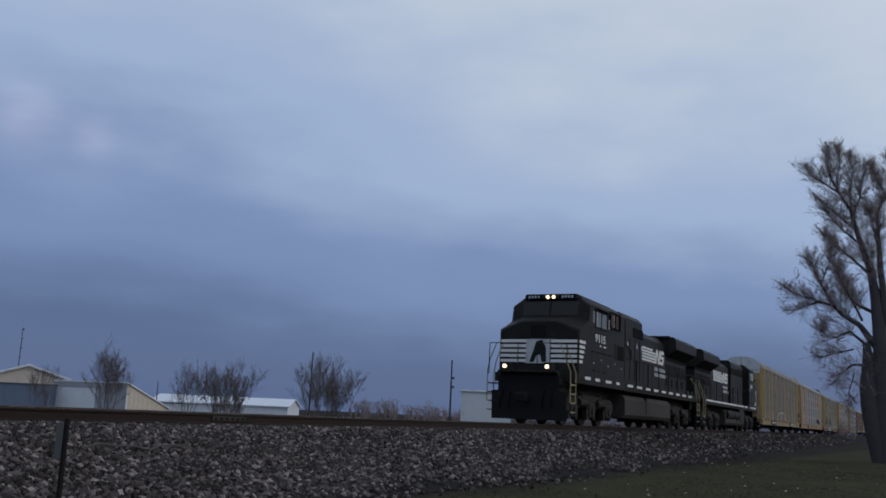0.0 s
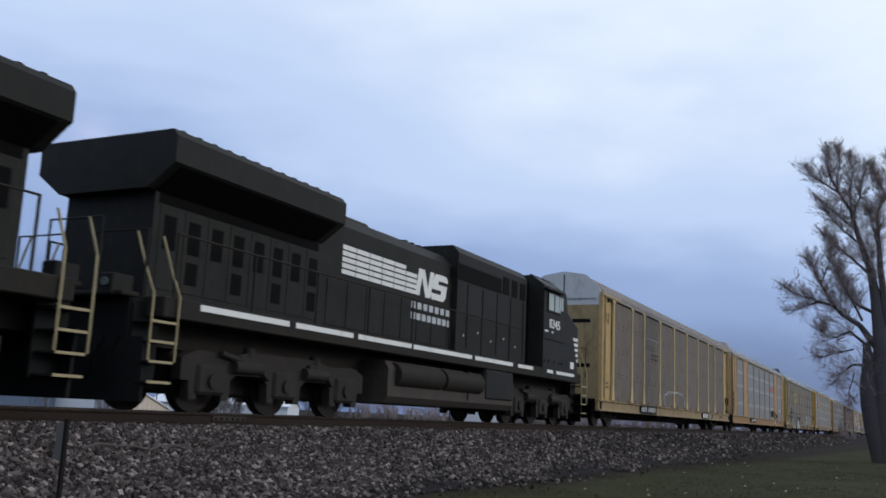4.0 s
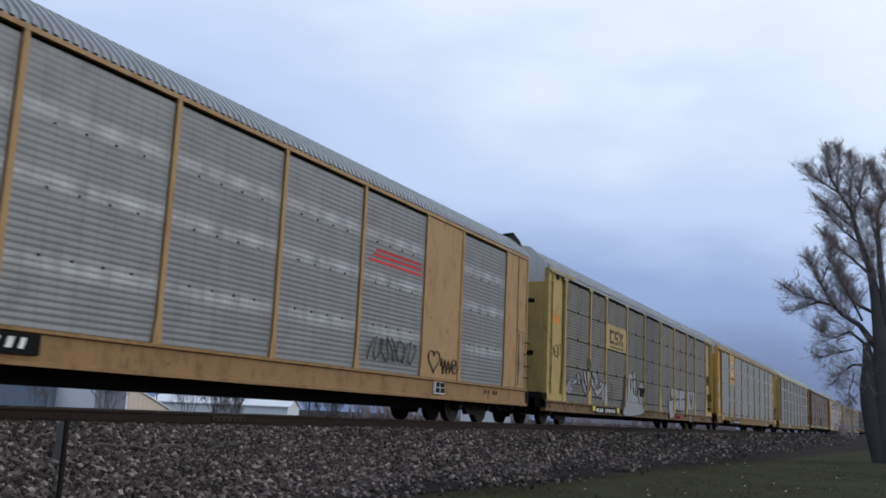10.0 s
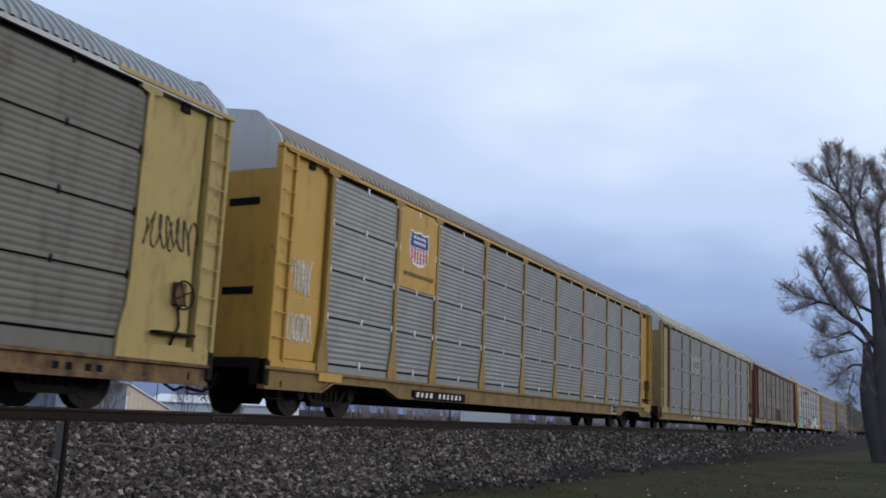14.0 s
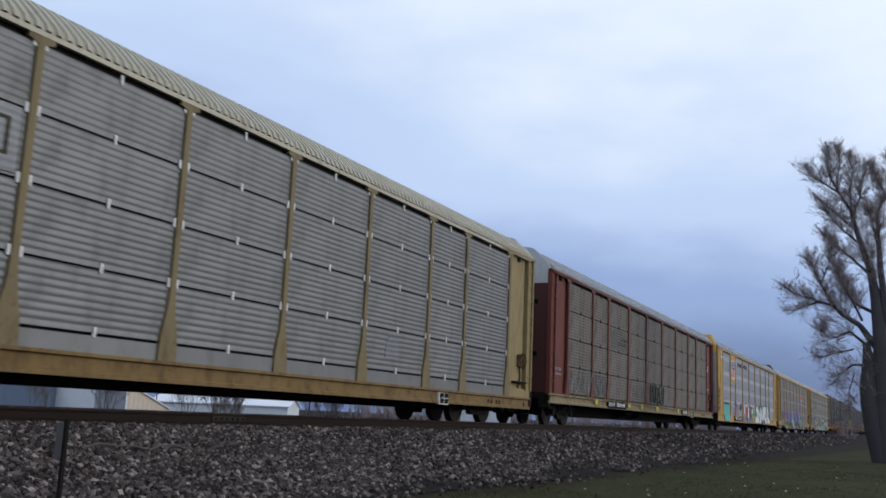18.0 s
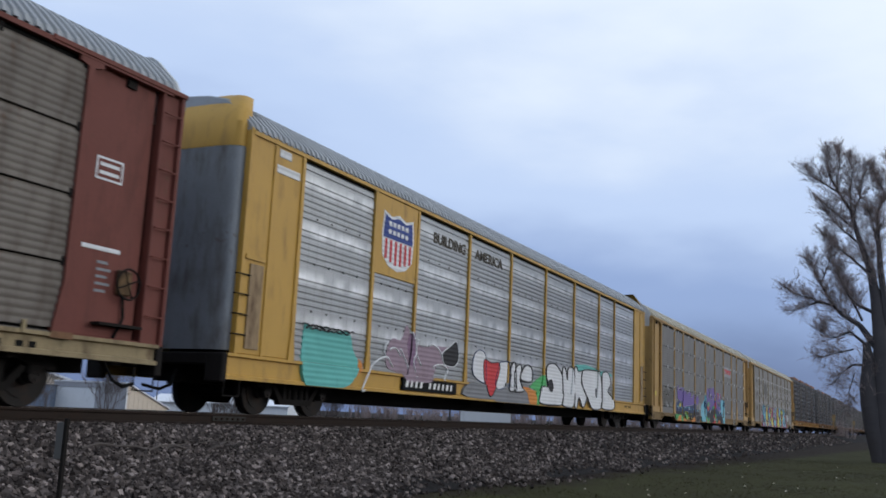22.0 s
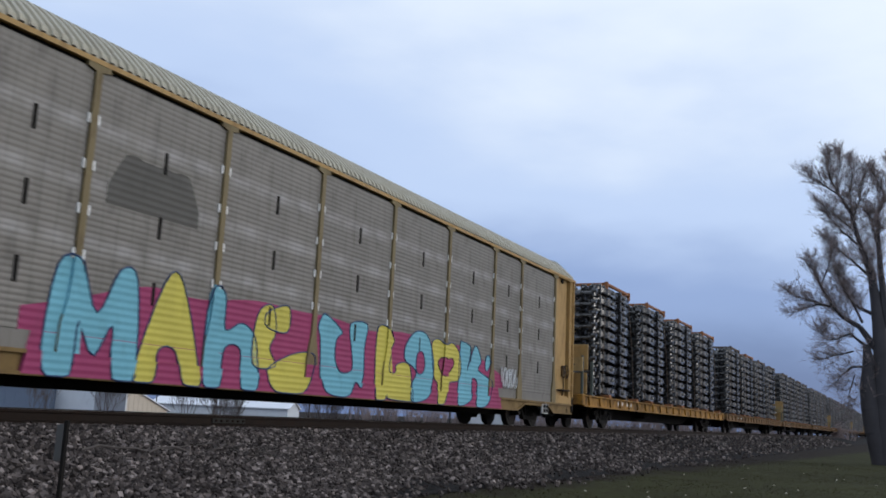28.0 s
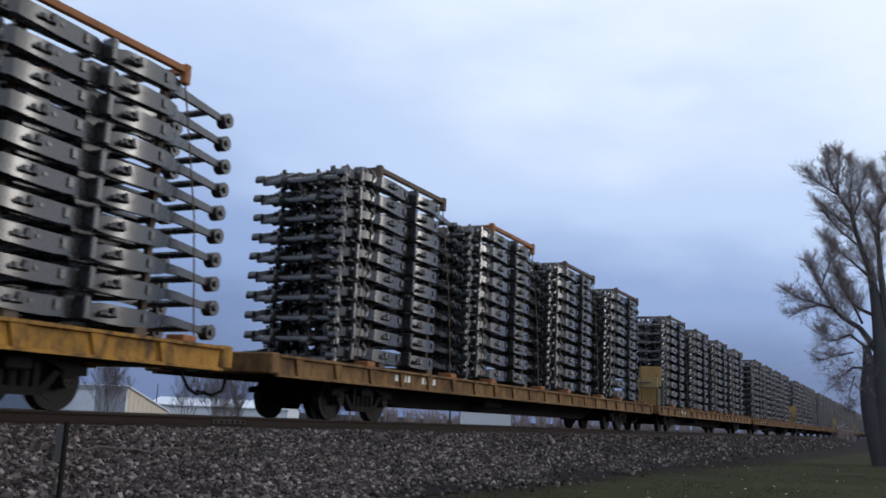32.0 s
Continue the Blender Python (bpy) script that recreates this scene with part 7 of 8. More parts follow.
            g = Form().box(*sorted((s * 1.05, s * 1.10)), *sorted((E(0.45), E(1.0))), 0.4, 1.6)
            part("step_back", g, M["pilot"], car)
            for y in (0.42, 0.98):
                part("grab_rail", Form().tube([(s * 1.50, E(y), 0.75), (s * 1.50, E(y), 1.75), (s * 1.38, E(y - 0.1), 2.15), (s * 1.15, E(y - 0.1), 2.7)], 0.02, 6), M["handrail"], car)
            part("end_rail", Form().tube([(s * 1.4, E(0.3), 1.65), (s * 1.4, E(0.3), 2.7), (s * 0.35, E(0.3), 2.7), (s * 0.35, E(0.3), 1.65)], 0.02, 6), K, car)
            g = Form().disc((s * 0.76, 1.90), 1, 0.065, *sorted((E(0.12), E(0.22))), 16)
            part("ditch_light", g, M["lit"] if not backwards and e == 0 else M["pane"], car, "glowing ditch light" if not backwards and e == 0 else "")
            g = Form().box(*sorted((s * 0.62, s * 0.90)), *sorted((E(0.16), E(0.60))), 1.70, 2.04, 0.02)
            part("lamp_bracket", g, K, car)
        f = Form().box(-0.10, 0.10, *sorted((E(-0.15), E(0.5))), 0.76, 0.95, 0.03).box(-0.18, 0.18, *sorted((E(-0.32), E(0.0))), 0.70, 1.02, 0.05)
        part("coupler", f, M["under"], car)
        for x in (-0.9, -0.6, 0.6, 0.9):
            part("air_hose", Form().tube([(x, E(0.42), 1.1), (x, E(0.22), 0.8), (x, E(0.2), 0.5)], 0.03, 6), M["grille"], car)
    # roof clutter
    for k in range(14):
        y = 2.9 + k * 0.28 if not backwards else 2.9 + k * 0.12
        part("roof_lug", Form().box(0.93, 1.0, *sorted((Y(y), Y(y + 0.07))), 4.60, 4.66), M["grille"], car)
    for k in range(12):
        y = 16.5 + k * 0.38
        part("roof_lug", Form().box(1.2, 1.28, *sorted((Y(y), Y(y + 0.1))), 4.35, 4.43), M["grille"], car)
    for k in range(5):
        mark(1.474 if not backwards else w + 0.002, (3.0 + 0.9 * k) if not backwards else (6.0 + 0.9 * k), (3.06 + 0.9 * k) if not backwards else (6.06 + 0.9 * k), 2.2 + 0.15 * (k % 2), 2.26 + 0.15 * (k % 2), M["off_white"], "sticker")
    for k, y in enumerate((3.2, 3.45, 3.7, 3.95)):
        f = Form().tube([(0.3, Y(y), 4.58), (0.3, Y(y), 4.70), (0.3, Y(y + 0.3), 4.72)], 0.05, 8)
        part("horn", f, K, car)
    return car


ride(locomotive("black lead locomotive with white nose stripes and lit headlights", "9115", 22.2, False, (8.6, 10.2), False, (7.4, 15.3)), -140.9)
ride(locomotive("black trailing locomotive running long hood first", "8345", 21.7, True, (7.2, 10.2), True, (6.8, 14.0)), -118.4)


# ---------------------------------------------------------------- flat cars with stacked chassis
M["stake"] = material("greenish_stake", (0.07, 0.085, 0.075), 0.7)


def sweep(f, pts, w, h):
    """A bar of rectangular section through points; h may grow along it."""
    n = len(pts)
    for i, p in enumerate(pts):
        a, b = Vector(pts[max(i - 1, 0)][:3]), Vector(pts[min(i + 1, n - 1)][:3])
        d = (b - a).normalized()
        u = d.cross(Vector((0, 0, 1))).normalized() * (w / 2)
        hh = p[3] if len(p) > 3 else h
        c = Vector(p[:3])
        k = len(f.v)
        f.v += [tuple(c + u + Vector((0, 0, hh / 2))), tuple(c - u + Vector((0, 0, hh / 2))), tuple(c - u - Vector((0, 0, hh / 2))), tuple(c + u - Vector((0, 0, hh / 2)))]
        if i:
            f.f += [(k - 4 + j, k - 4 + (j + 1) % 4, k + (j + 1) % 4, k + j) for j in range(4)]
        else:
            f.f.append((k, k + 1, k + 2, k + 3))
    f.f.append((k + 3, k + 2, k + 1, k))
    return f


def chassis_mesh():
    """A vehicle chassis: narrow front horns, broad middle with curved side plates, rear rails with round bushes."""
    f = Form()
    for s in (1, -1):
        sweep(f, [(s * 0.46, -1.95, 0.02, 0.15), (s * 0.47, -1.2, 0.03, 0.26), (s * 0.66, -0.5, 0.0, 0.26),
                  (s * 0.95, 0.0, -0.04, 0.20), (s * 1.0, 1.6, -0.05, 0.20), (s * 0.95, 3.2, -0.02, 0.19), (s * 0.72, 3.6, 0.05, 0.15),
                  (s * 0.62, 4.0, 0.06, 0.13), (s * 0.60, 4.85, -0.02, 0.10)], 0.075, 0.17)
        # front outriggers
        sweep(f, [(s * 0.95, -0.1, -0.02, 0.12), (s * 1.08, -0.4, 0.0, 0.14), (s * 0.98, -0.8, 0.04, 0.17), (s * 0.80, -1.25, 0.06, 0.16)], 0.06, 0.18)
        for q, (y, z) in enumerate(((-0.22, 0.05), (-0.52, 0.10), (-0.85, -0.02), (-1.15, 0.12), (-1.5, 0.0))):
            x = s * (1.04 - 0.07 * q)
            f.tube([(x, y, z - 0.11), (x + 0.03 * s, y + 0.03, z + 0.02), (x - 0.02 * s, y - 0.02, z + 0.12)], 0.095 - 0.008 * q, 9, 0.05)
        sweep(f, [(s * 0.50, -1.0, 0.04, 0.12), (s * 0.85, -1.35, 0.08, 0.13), (s * 1.05, -1.8, 0.08, 0.12)], 0.09, 0.12)
        f.disc((-1.82, 0.09), 0, 0.075, *sorted((s * 0.96, s * 1.16)), 12)
        f.box(*sorted((s * 0.78, s * 1.0)), -0.75, -0.5, -0.04, 0.22, 0.03)
        # curved side plates with lugs
        for y0, y1 in ((0.05, 1.55), (1.68, 3.2)):
            sweep(f, [(s * 1.06, y0, -0.03, 0.16), (s * 1.14, y0 + 0.22, -0.03, 0.25), (s * 1.21, y0 + 0.62, -0.05, 0.26), (s * 1.13, y1 - 0.3, -0.03, 0.24), (s * 1.02, y1, 0.0, 0.15)] if y0 > 1 else
                  [(s * 1.00, y0 - 0.32, -0.03, 0.14), (s * 1.19, y0 - 0.13, -0.03, 0.21), (s * 1.205, y0 - 0.09, -0.03, 0.23), (s * 1.205, y0 + 0.50, -0.05, 0.25),
                      (s * 1.195, y0 + 0.56, -0.05, 0.25), (s * 1.165, y0 + 0.95, -0.05, 0.25), (s * 1.10, y1 - 0.2, -0.03, 0.23), (s * 1.02, y1, 0.0, 0.15)], 0.05, 0.22)
            ym = (y0 + y1) / 2
            f.tube([(s * 1.25, y0 + 0.26, -0.07), (s * 1.25, y0 + 0.27, 0.0)], 0.055, 7, 0.03).tube([(s * 1.25, y0 + 0.42, -0.07), (s * 1.25, y0 + 0.43, 0.05)], 0.06, 7, 0.025)
            f.tube([(s * 1.24, y0 + 0.18, -0.06), (s * 1.24, y0 + 0.48, -0.06)], 0.03, 6)
            f.tube([(s * 1.20, y0 + 0.62, -0.02), (s * 1.235, y0 + 0.62, -0.02)], 0.028, 8)
            f.box(*sorted((s * 0.98, s * 1.2)), ym + 0.3, ym + 0.38, -0.08, 0.04)
        f.box(*sorted((s * 1.0, s * 1.25)), 1.56, 1.67, -0.16, 0.15, 0.02)
        f.disc((4.88, -0.02), 0, 0.125, *sorted((s * 0.50, s * 0.70)), 14)
        f.disc((4.88, -0.02), 0, 0.05, *sorted((s * 0.46, s * 0.75)), 8)
        f.disc((-1.98, 0.02), 0, 0.085, *sorted((s * 0.38, s * 0.56)), 12)
        f.box(*sorted((s * 0.45, s * 0.8)), -0.35, -0.1, 0.02, 0.18, 0.03)
    for y, w in ((-1.75, 1.0), (-1.3, 0.5), (-0.4, 0.72), (0.5, 0.98), (1.62, 1.0), (2.6, 0.98), (3.5, 0.72), (4.4, 0.6)):
        f.tube([(-w, y, 0.0), (w, y, 0.0)], 0.06, 8)
    f.box(-0.5, 0.5, 0.75, 1.2, -0.08, 0.0, 0.02)
    f.box(-0.42, 0.42, 1.9, 2.5, -0.10, 0.06, 0.02).box(-0.3, 0.3, -0.1, 0.35, -0.10, 0.08, 0.02)
    f.tube([(0.25, -1.2, 0.03), (0.3, 1.0, -0.02), (0.2, 3.4, 0.0)], 0.05, 6).tube([(-0.25, -1.2, 0.03), (-0.35, 1.0, -0.02), (-0.2, 3.4, 0.0)], 0.05, 6)
    # springs, mounts and brackets crowd the front half
    rnd = random.Random(21)
    for k in range(60):
        x, y = rnd.uniform(-1.1, 1.1), rnd.uniform(-1.75, -0.05)
        f.tube([(x, y, -0.10), (x + rnd.uniform(-0.08, 0.08), y + rnd.uniform(-0.08, 0.08), rnd.uniform(0.04, 0.24))], rnd.uniform(0.04, 0.10), 7, rnd.uniform(0.03, 0.06))
    f.v = [(x, y * 0.78 if y < 0 else y, z * 1.10 - (0.13 * y * y * 0.6 if y < 0 else 0.0)) for x, y, z in f.v]
    return f.mesh("chassis", M["chassis"])


CHASSIS = chassis_mesh()
LAYERS, RISE = 10, 0.425


def chassis_stack(mat, label):
    """Ten chassis on top of one another under a clamped load frame; y = 0 at the frame's front bar."""
    st = thing("chassis_stack", label, "chassis stack", "stacks of vehicle chassis")
    for k in range(LAYERS):
        part("chassis", CHASSIS, None, st, at=(0.012 * math.sin(k * 2.1), 0.02 * math.sin(k * 1.3), 1.45 + k * RISE))
    for y in (0.05, 3.25):
        f = Form().box(-1.12, 1.12, y - 0.05, y + 0.05, 5.50, 5.62, 0.015)
        part("cross_bar", f, mat, st)
    for s in (1, -1):
        f = Form().box(s * 1.08 - 0.05, s * 1.08 + 0.05, 0.0, 3.3, 5.50, 5.62, 0.015)
        part("top_bar", f, mat, st)
        for y in (0.05, 3.25):
            f = Form().box(s * 1.08 - 0.07, s * 1.08 + 0.07, y - 0.07, y + 0.07, 5.32, 5.66, 0.02)
            part("clamp", f, mat, st)
            part("tie_chain", Form().tube([(s * 1.08, y, 5.4), (s * 1.14, y + (0.45 if y > 1 else -0.45), 3.2), (s * 1.15, y + (0.7 if y > 1 else -0.6), 1.2)], 0.014, 5), M["bar_dark"], st)
    for s in (1, -1):
        for y in (0.25, 3.0):
            f = Form().box(s * 0.9 - 0.05, s * 0.9 + 0.05, y - 0.05, y + 0.05, 1.14, 5.5)
            part("upright", f, M["bar_dark"], st)
    for y in (0.3, 2.6):
        part("bearer", Form().box(-1.2, 1.2, y, y + 0.25, 1.14, 1.30, 0.02), M["bar_dark"], st)
    return st


def flat_car(label, stand, Yl):
    L = 27.6
    car = thing("flat_car", label, "railway car", "flat cars of the train")
    for s in (1, -1):
        f = Form().prism([(s * 1.36, 0.74), (s * 1.48, 0.74), (s * 1.48, 0.78), (s * 1.42, 0.80), (s * 1.42, 1.07), (s * 1.50, 1.09), (s * 1.50, 1.14), (s * 1.36, 1.14)], 1, 0.25, L - 0.25)
        part("side_sill", f, Yl, car, "rust-streaked yellow side sill")
        for k in range(20):
            y = 0.9 + k * 1.32
            g = Form().prism([(y - 0.13, 1.09), (y + 0.13, 1.09), (y + 0.03, 0.77), (y - 0.03, 0.77)], 0, *sorted((s * 1.41, s * 1.475)))
            part("stake_pocket", g, Yl, car)
    f = Form().box(-1.40, 1.40, 0.2, L - 0.2, 1.05, 1.135)
    part("deck", f, M["deck"], car)
    f = Form()
    f.prism([(0.3, 1.05), (3.0, 1.05), (L - 3.0, 1.05), (L - 0.3, 1.05), (L - 0.3, 0.80), (L - 5.0, 0.72), (L - 6.6, 0.36), (6.6, 0.36), (5.0, 0.72), (0.3, 0.80)], 0, -0.35, 0.35)
    part("centre_sill", f, M["under"], car)
    for k in range(7):
        part("cross_bearer", Form().box(-1.36, 1.36, 3 + k * 3.4, 3.12 + k * 3.4, 0.84, 1.05), M["under"], car)
    part("brake_cylinder", Form().box(0.5, 0.95, 10.6, 11.8, 0.5, 0.95, 0.05), M["under"], car)
    for e in (0, 1):
        a, b = (0.02, 0.3) if e == 0 else (L - 0.3, L - 0.02)
        part("end_beam", Form().box(-1.48, 1.48, a, b, 0.78, 1.16, 0.03), Yl, car)
        freight_bogie(car, 3.9 if e == 0 else L - 3.9)
        coupler(car, 0.1 if e == 0 else L - 0.1, -1 if e == 0 else 1)
    # hand-brake stand with its yellow guard plates on the nose
    if stand:
        st = part("brake_stand", Form().box(0.42, 1.40, 0.78, 0.84, 2.02, 2.92, 0.02), M["yellow"], car, "yellow hand-brake guard plate")
        part("guard_plate", Form().box(0.40, 1.38, 0.74, 0.80, 1.18, 1.92, 0.02), M["yellow"], st)
        part("guard_plate", Form().prism([(0.30, 1.95), (1.36, 1.95), (1.36, 2.45), (0.30, 2.35)], 1, 0.30, 0.36), M["tan"], st)
        for x, y, h in ((1.32, 0.40, 2.5), (1.34, 1.45, 2.35), (0.3, 0.45, 2.0)):
            part("stand_post", Form().box(x - 0.045, x + 0.045, y - 0.045, y + 0.045, 1.13, h, 0.01), M["stake"], st)
        part("stand_rail", Form().tube([(1.32, 0.40, 2.2), (0.7, 0.2, 2.15), (0.2, 0.2, 2.15)], 0.03, 6), M["stake"], st)
        part("brake_wheel", Form().disc((0.2, 2.05), 1, 0.26, 0.10, 0.14, 16), M["bar_dark"], st)
    for y in (3.4, 7.4, 9.9, 13.8, 16.3, 20.1, 22.6, 26.4):
        part("chock", Form().box(1.05, 1.42, y, y + 0.32, 1.135, 1.25, 0.02), M["bar_orange"], car)
    for j in range(8):
        a = 4.6 + j * 0.19 + (0.5 if j > 3 else 0)
        part("reporting_bar", Form().box(1.42, 1.426, a, a + 0.12, 0.90, 1.04), M["white"], car)
    return car


def make_flats():
    protos, stacks = {}, {}
    for k in range(11):
        y, stand = 163.6 + 28.6 * k, k % 2 == 0
        look_of = "first" if k == 0 else stand
        if look_of in protos:
            c = copy_thing(protos[look_of], Matrix())
            for o in c.children_recursive:
                if o.name.startswith("wheelset"):
                    WHEELS.append((o, o.location.y, 0.42))
        else:
            label = "long yellow flat car with a brake stand, carrying chassis" if k == 0 else "rusty yellow flat car with a brake stand" if stand else "rusty yellow flat car carrying stacked chassis"
            c = protos[look_of] = flat_car(label, stand, M["flat_yellow"] if k == 0 else M["flat_brown"])
        ride(c, y)
        for j in range(4):
            bright = (k == 0 and j in (0, 1, 2, 3)) or (k == 1 and j == 1)
            tag = "bright" if bright else "dark"
            if tag not in stacks:
                stacks[tag] = s = chassis_stack(M["bar_orange"] if bright else M["bar_dark"],
                                                "stack of ten black vehicle chassis under an orange clamp frame" if bright else
                                                "stack of ten black vehicle chassis under a rusty clamp frame")
            else:
                s = copy_thing(stacks[tag], Matrix())
            ride(s, y + 3.95 + 6.35 * j, 0.0)


make_flats()


# ---------------------------------------------------------------- trees and shrubs
def bough(f, rnd, p, d, length, r, depth, twigs, spread=0.55, lift=0.12, fine=1):
    """A limb that bends, tapers and forks down to twigs."""
    n = 4 if depth > 1 else 2
    pts, q = [p], Vector(p)
    d = Vector(d).normalized()
    for k in range(n):
        d = (d + Vector((rnd.uniform(-1, 1), rnd.uniform(-1, 1), rnd.uniform(-0.7, 0.9))) * 0.20 + Vector((0, 0, lift * 0.3))).normalized()
        q = q + d * (length / n)
        pts.append(tuple(q))
    r1 = r * 0.60
    (f if depth > fine else twigs).tube(pts, r, 7 if depth > 3 else (4 if depth > 2 else 3), r1)
    if depth == 0:
        return
    for k in range(3 if depth > 2 else 5):
        j = rnd.randint(1, n) if k else n
        a = Vector(pts[j])
        side = Vector((rnd.uniform(-1, 1), rnd.uniform(-1, 1), rnd.uniform(-0.45, 0.75))).normalized()
        bough(f, rnd, tuple(a), d * (1 - spread * 0.5) + side * spread, length * rnd.uniform(0.55, 0.78), max(0.0045, r1 * rnd.uniform(0.55, 0.8)), depth - 1, twigs, spread, lift, fine)


def spray_of_twigs(f, tw, rnd, p, d, length, r):
    """A side branch that curves upwards and breaks up into fine twigs."""
    d, q, pts = Vector(d).normalized(), Vector(p), [tuple(p)]
    for k in range(3):
        d = (d + Vector((rnd.uniform(-0.3, 0.3), rnd.uniform(-0.3, 0.3), rnd.uniform(-0.12, 0.36)))).normalized()
        q = q + d * (length / 3)
        pts.append(tuple(q))
    f.tube(pts, r, 4, r * 0.35)
    for k in range(rnd.randint(5, 8)):
        j = rnd.randint(1, 3)
        a, e = Vector(pts[j - 1]).lerp(Vector(pts[j]), rnd.random()), d + Vector((rnd.uniform(-0.9, 0.9), rnd.uniform(-0.9, 0.9), rnd.uniform(-0.5, 0.9)))
        e, ln = e.normalized(), 0.12 + length * rnd.uniform(0.3, 0.55)
        b = a + e * ln * 0.5
        c = b + (e + Vector((rnd.uniform(-0.4, 0.4), rnd.uniform(-0.4, 0.4), rnd.uniform(-0.1, 0.4)))).normalized() * ln * 0.5
        tw.tube([tuple(a), tuple(b), tuple(c)], r * 0.42, 3, 0.0035)
        for i in range(rnd.randint(4, 6)):
            g = a.lerp(b, rnd.random()) if i % 2 else b.lerp(c, rnd.random())
            h = (e + Vector((rnd.uniform(-1, 1), rnd.uniform(-1, 1), rnd.uniform(-0.5, 0.9)))).normalized() * ln * rnd.uniform(0.3, 0.65)
            tw.tube([tuple(g), tuple(g + h)], 0.0045, 3, 0.0025)


def big_tree():
    rnd = random.Random(11)
    t = thing("tree", "tall bare tree with a broad dark forked trunk", "tree", at=pose(10.20, 43.60, -1.0, 0, 0, 3.5))
    f, tw = Form(), Form()

    def stem(rows, n=9):
        for (x0, z0, r0), (x1, z1, r1) in zip(rows, rows[1:]):
            f.tube([(x0, 0.04 * z0, z0), (x1, 0.04 * z1, z1)], r0, n, r1)
        return rows

    limbs = [stem([(0.56, -0.11, 0.62), (0.44, 1.34, 0.52), (0.42, 3.00, 0.46), (0.35, 5.17, 0.33), (0.20, 7.14, 0.22), (0.06, 8.40, 0.17), (-0.18, 9.16, 0.14), (-0.53, 10.40, 0.1), (-0.69, 11.23, 0.08), (-1.17, 12.10, 0.055), (-1.53, 12.86, 0.04), (-1.72, 13.72, 0.022), (-1.58, 14.20, 0.008)], 12),
             stem([(0.30, -0.12, 0.5), (0.00, 1.32, 0.46), (-0.15, 2.38, 0.44), (-0.23, 3.22, 0.38), (-0.18, 4.19, 0.28), (-0.25, 5.17, 0.15)], 12),
             stem([(-1.17, 12.10, 0.04), (-1.87, 12.64, 0.028), (-2.39, 13.02, 0.016), (-2.69, 13.42, 0.006)], 6),
             stem([(-1.20, 12.05, 0.04), (-1.27, 12.84, 0.03), (-1.08, 13.57, 0.018), (-1.16, 14.16, 0.006)], 6),
             stem([(-0.69, 11.23, 0.05), (-0.70, 12.23, 0.035), (-0.58, 13.01, 0.022), (-0.70, 13.81, 0.006)], 6),
             stem([(-0.60, 11.02, 0.04), (-0.30, 11.86, 0.028), (-0.17, 12.72, 0.018), (0.04, 13.54, 0.006)], 6),
             stem([(0.66, 5.91, 0.2), (0.44, 8.39, 0.13), (0.40, 10.16, 0.09), (0.41, 11.13, 0.07), (0.78, 11.93, 0.05), (0.47, 12.67, 0.03), (0.24, 13.26, 0.01)], 6),
             stem([(0.36, 9.65, 0.06), (0.19, 10.68, 0.035), (-0.05, 11.59, 0.012)], 6),
             stem([(0.75, 11.68, 0.05), (1.10, 12.69, 0.03), (0.96, 13.60, 0.008)], 6),
             stem([(0.18, 4.93, 0.17), (-0.50, 5.96, 0.12), (-1.23, 6.43, 0.09), (-1.63, 6.91, 0.075), (-1.98, 7.63, 0.055), (-2.34, 8.40, 0.035), (-2.63, 9.18, 0.01)], 6),
             stem([(-1.63, 6.89, 0.05), (-2.28, 6.99, 0.035), (-2.92, 6.80, 0.022), (-3.40, 6.57, 0.006)], 6),
             stem([(-1.91, 6.96, 0.04), (-2.61, 7.18, 0.025), (-3.19, 7.41, 0.015), (-3.64, 7.70, 0.005)], 6),
             stem([(-2.10, 7.83, 0.035), (-1.77, 8.70, 0.022), (-1.53, 9.51, 0.006)], 6),
             stem([(0.11, 6.52, 0.09), (-0.56, 6.85, 0.065), (-0.89, 7.26, 0.045), (-1.29, 8.12, 0.028), (-1.55, 9.00, 0.008)], 6),
             stem([(-0.21, 5.04, 0.07), (-0.91, 5.66, 0.05), (-1.49, 5.41, 0.033), (-1.86, 5.38, 0.022), (-2.11, 5.65, 0.014), (-1.96, 5.96, 0.005)], 6),
             stem([(-0.29, 4.19, 0.07), (-0.87, 4.18, 0.045), (-1.34, 3.80, 0.025), (-1.62, 3.38, 0.006)], 6),
             stem([(-0.80, 4.87, 0.04), (-1.63, 4.66, 0.022), (-2.28, 4.48, 0.006)], 6),
             stem([(-0.01, 8.27, 0.07), (-0.80, 9.08, 0.035), (-1.48, 9.66, 0.02), (-1.98, 10.20, 0.006)], 6),
             stem([(-0.37, 9.68, 0.05), (-1.18, 10.43, 0.026), (-1.95, 11.51, 0.006)], 6),
             stem([(-0.53, 10.32, 0.045), (-1.43, 11.22, 0.022), (-2.08, 11.89, 0.006)], 6),
             stem([(-0.38, 6.15, 0.06), (-1.01, 7.66, 0.035), (-1.38, 8.43, 0.012)], 6),
             stem([(-0.79, 3.81, 0.03), (-1.05, 2.96, 0.015), (-1.11, 2.35, 0.005)], 6)]
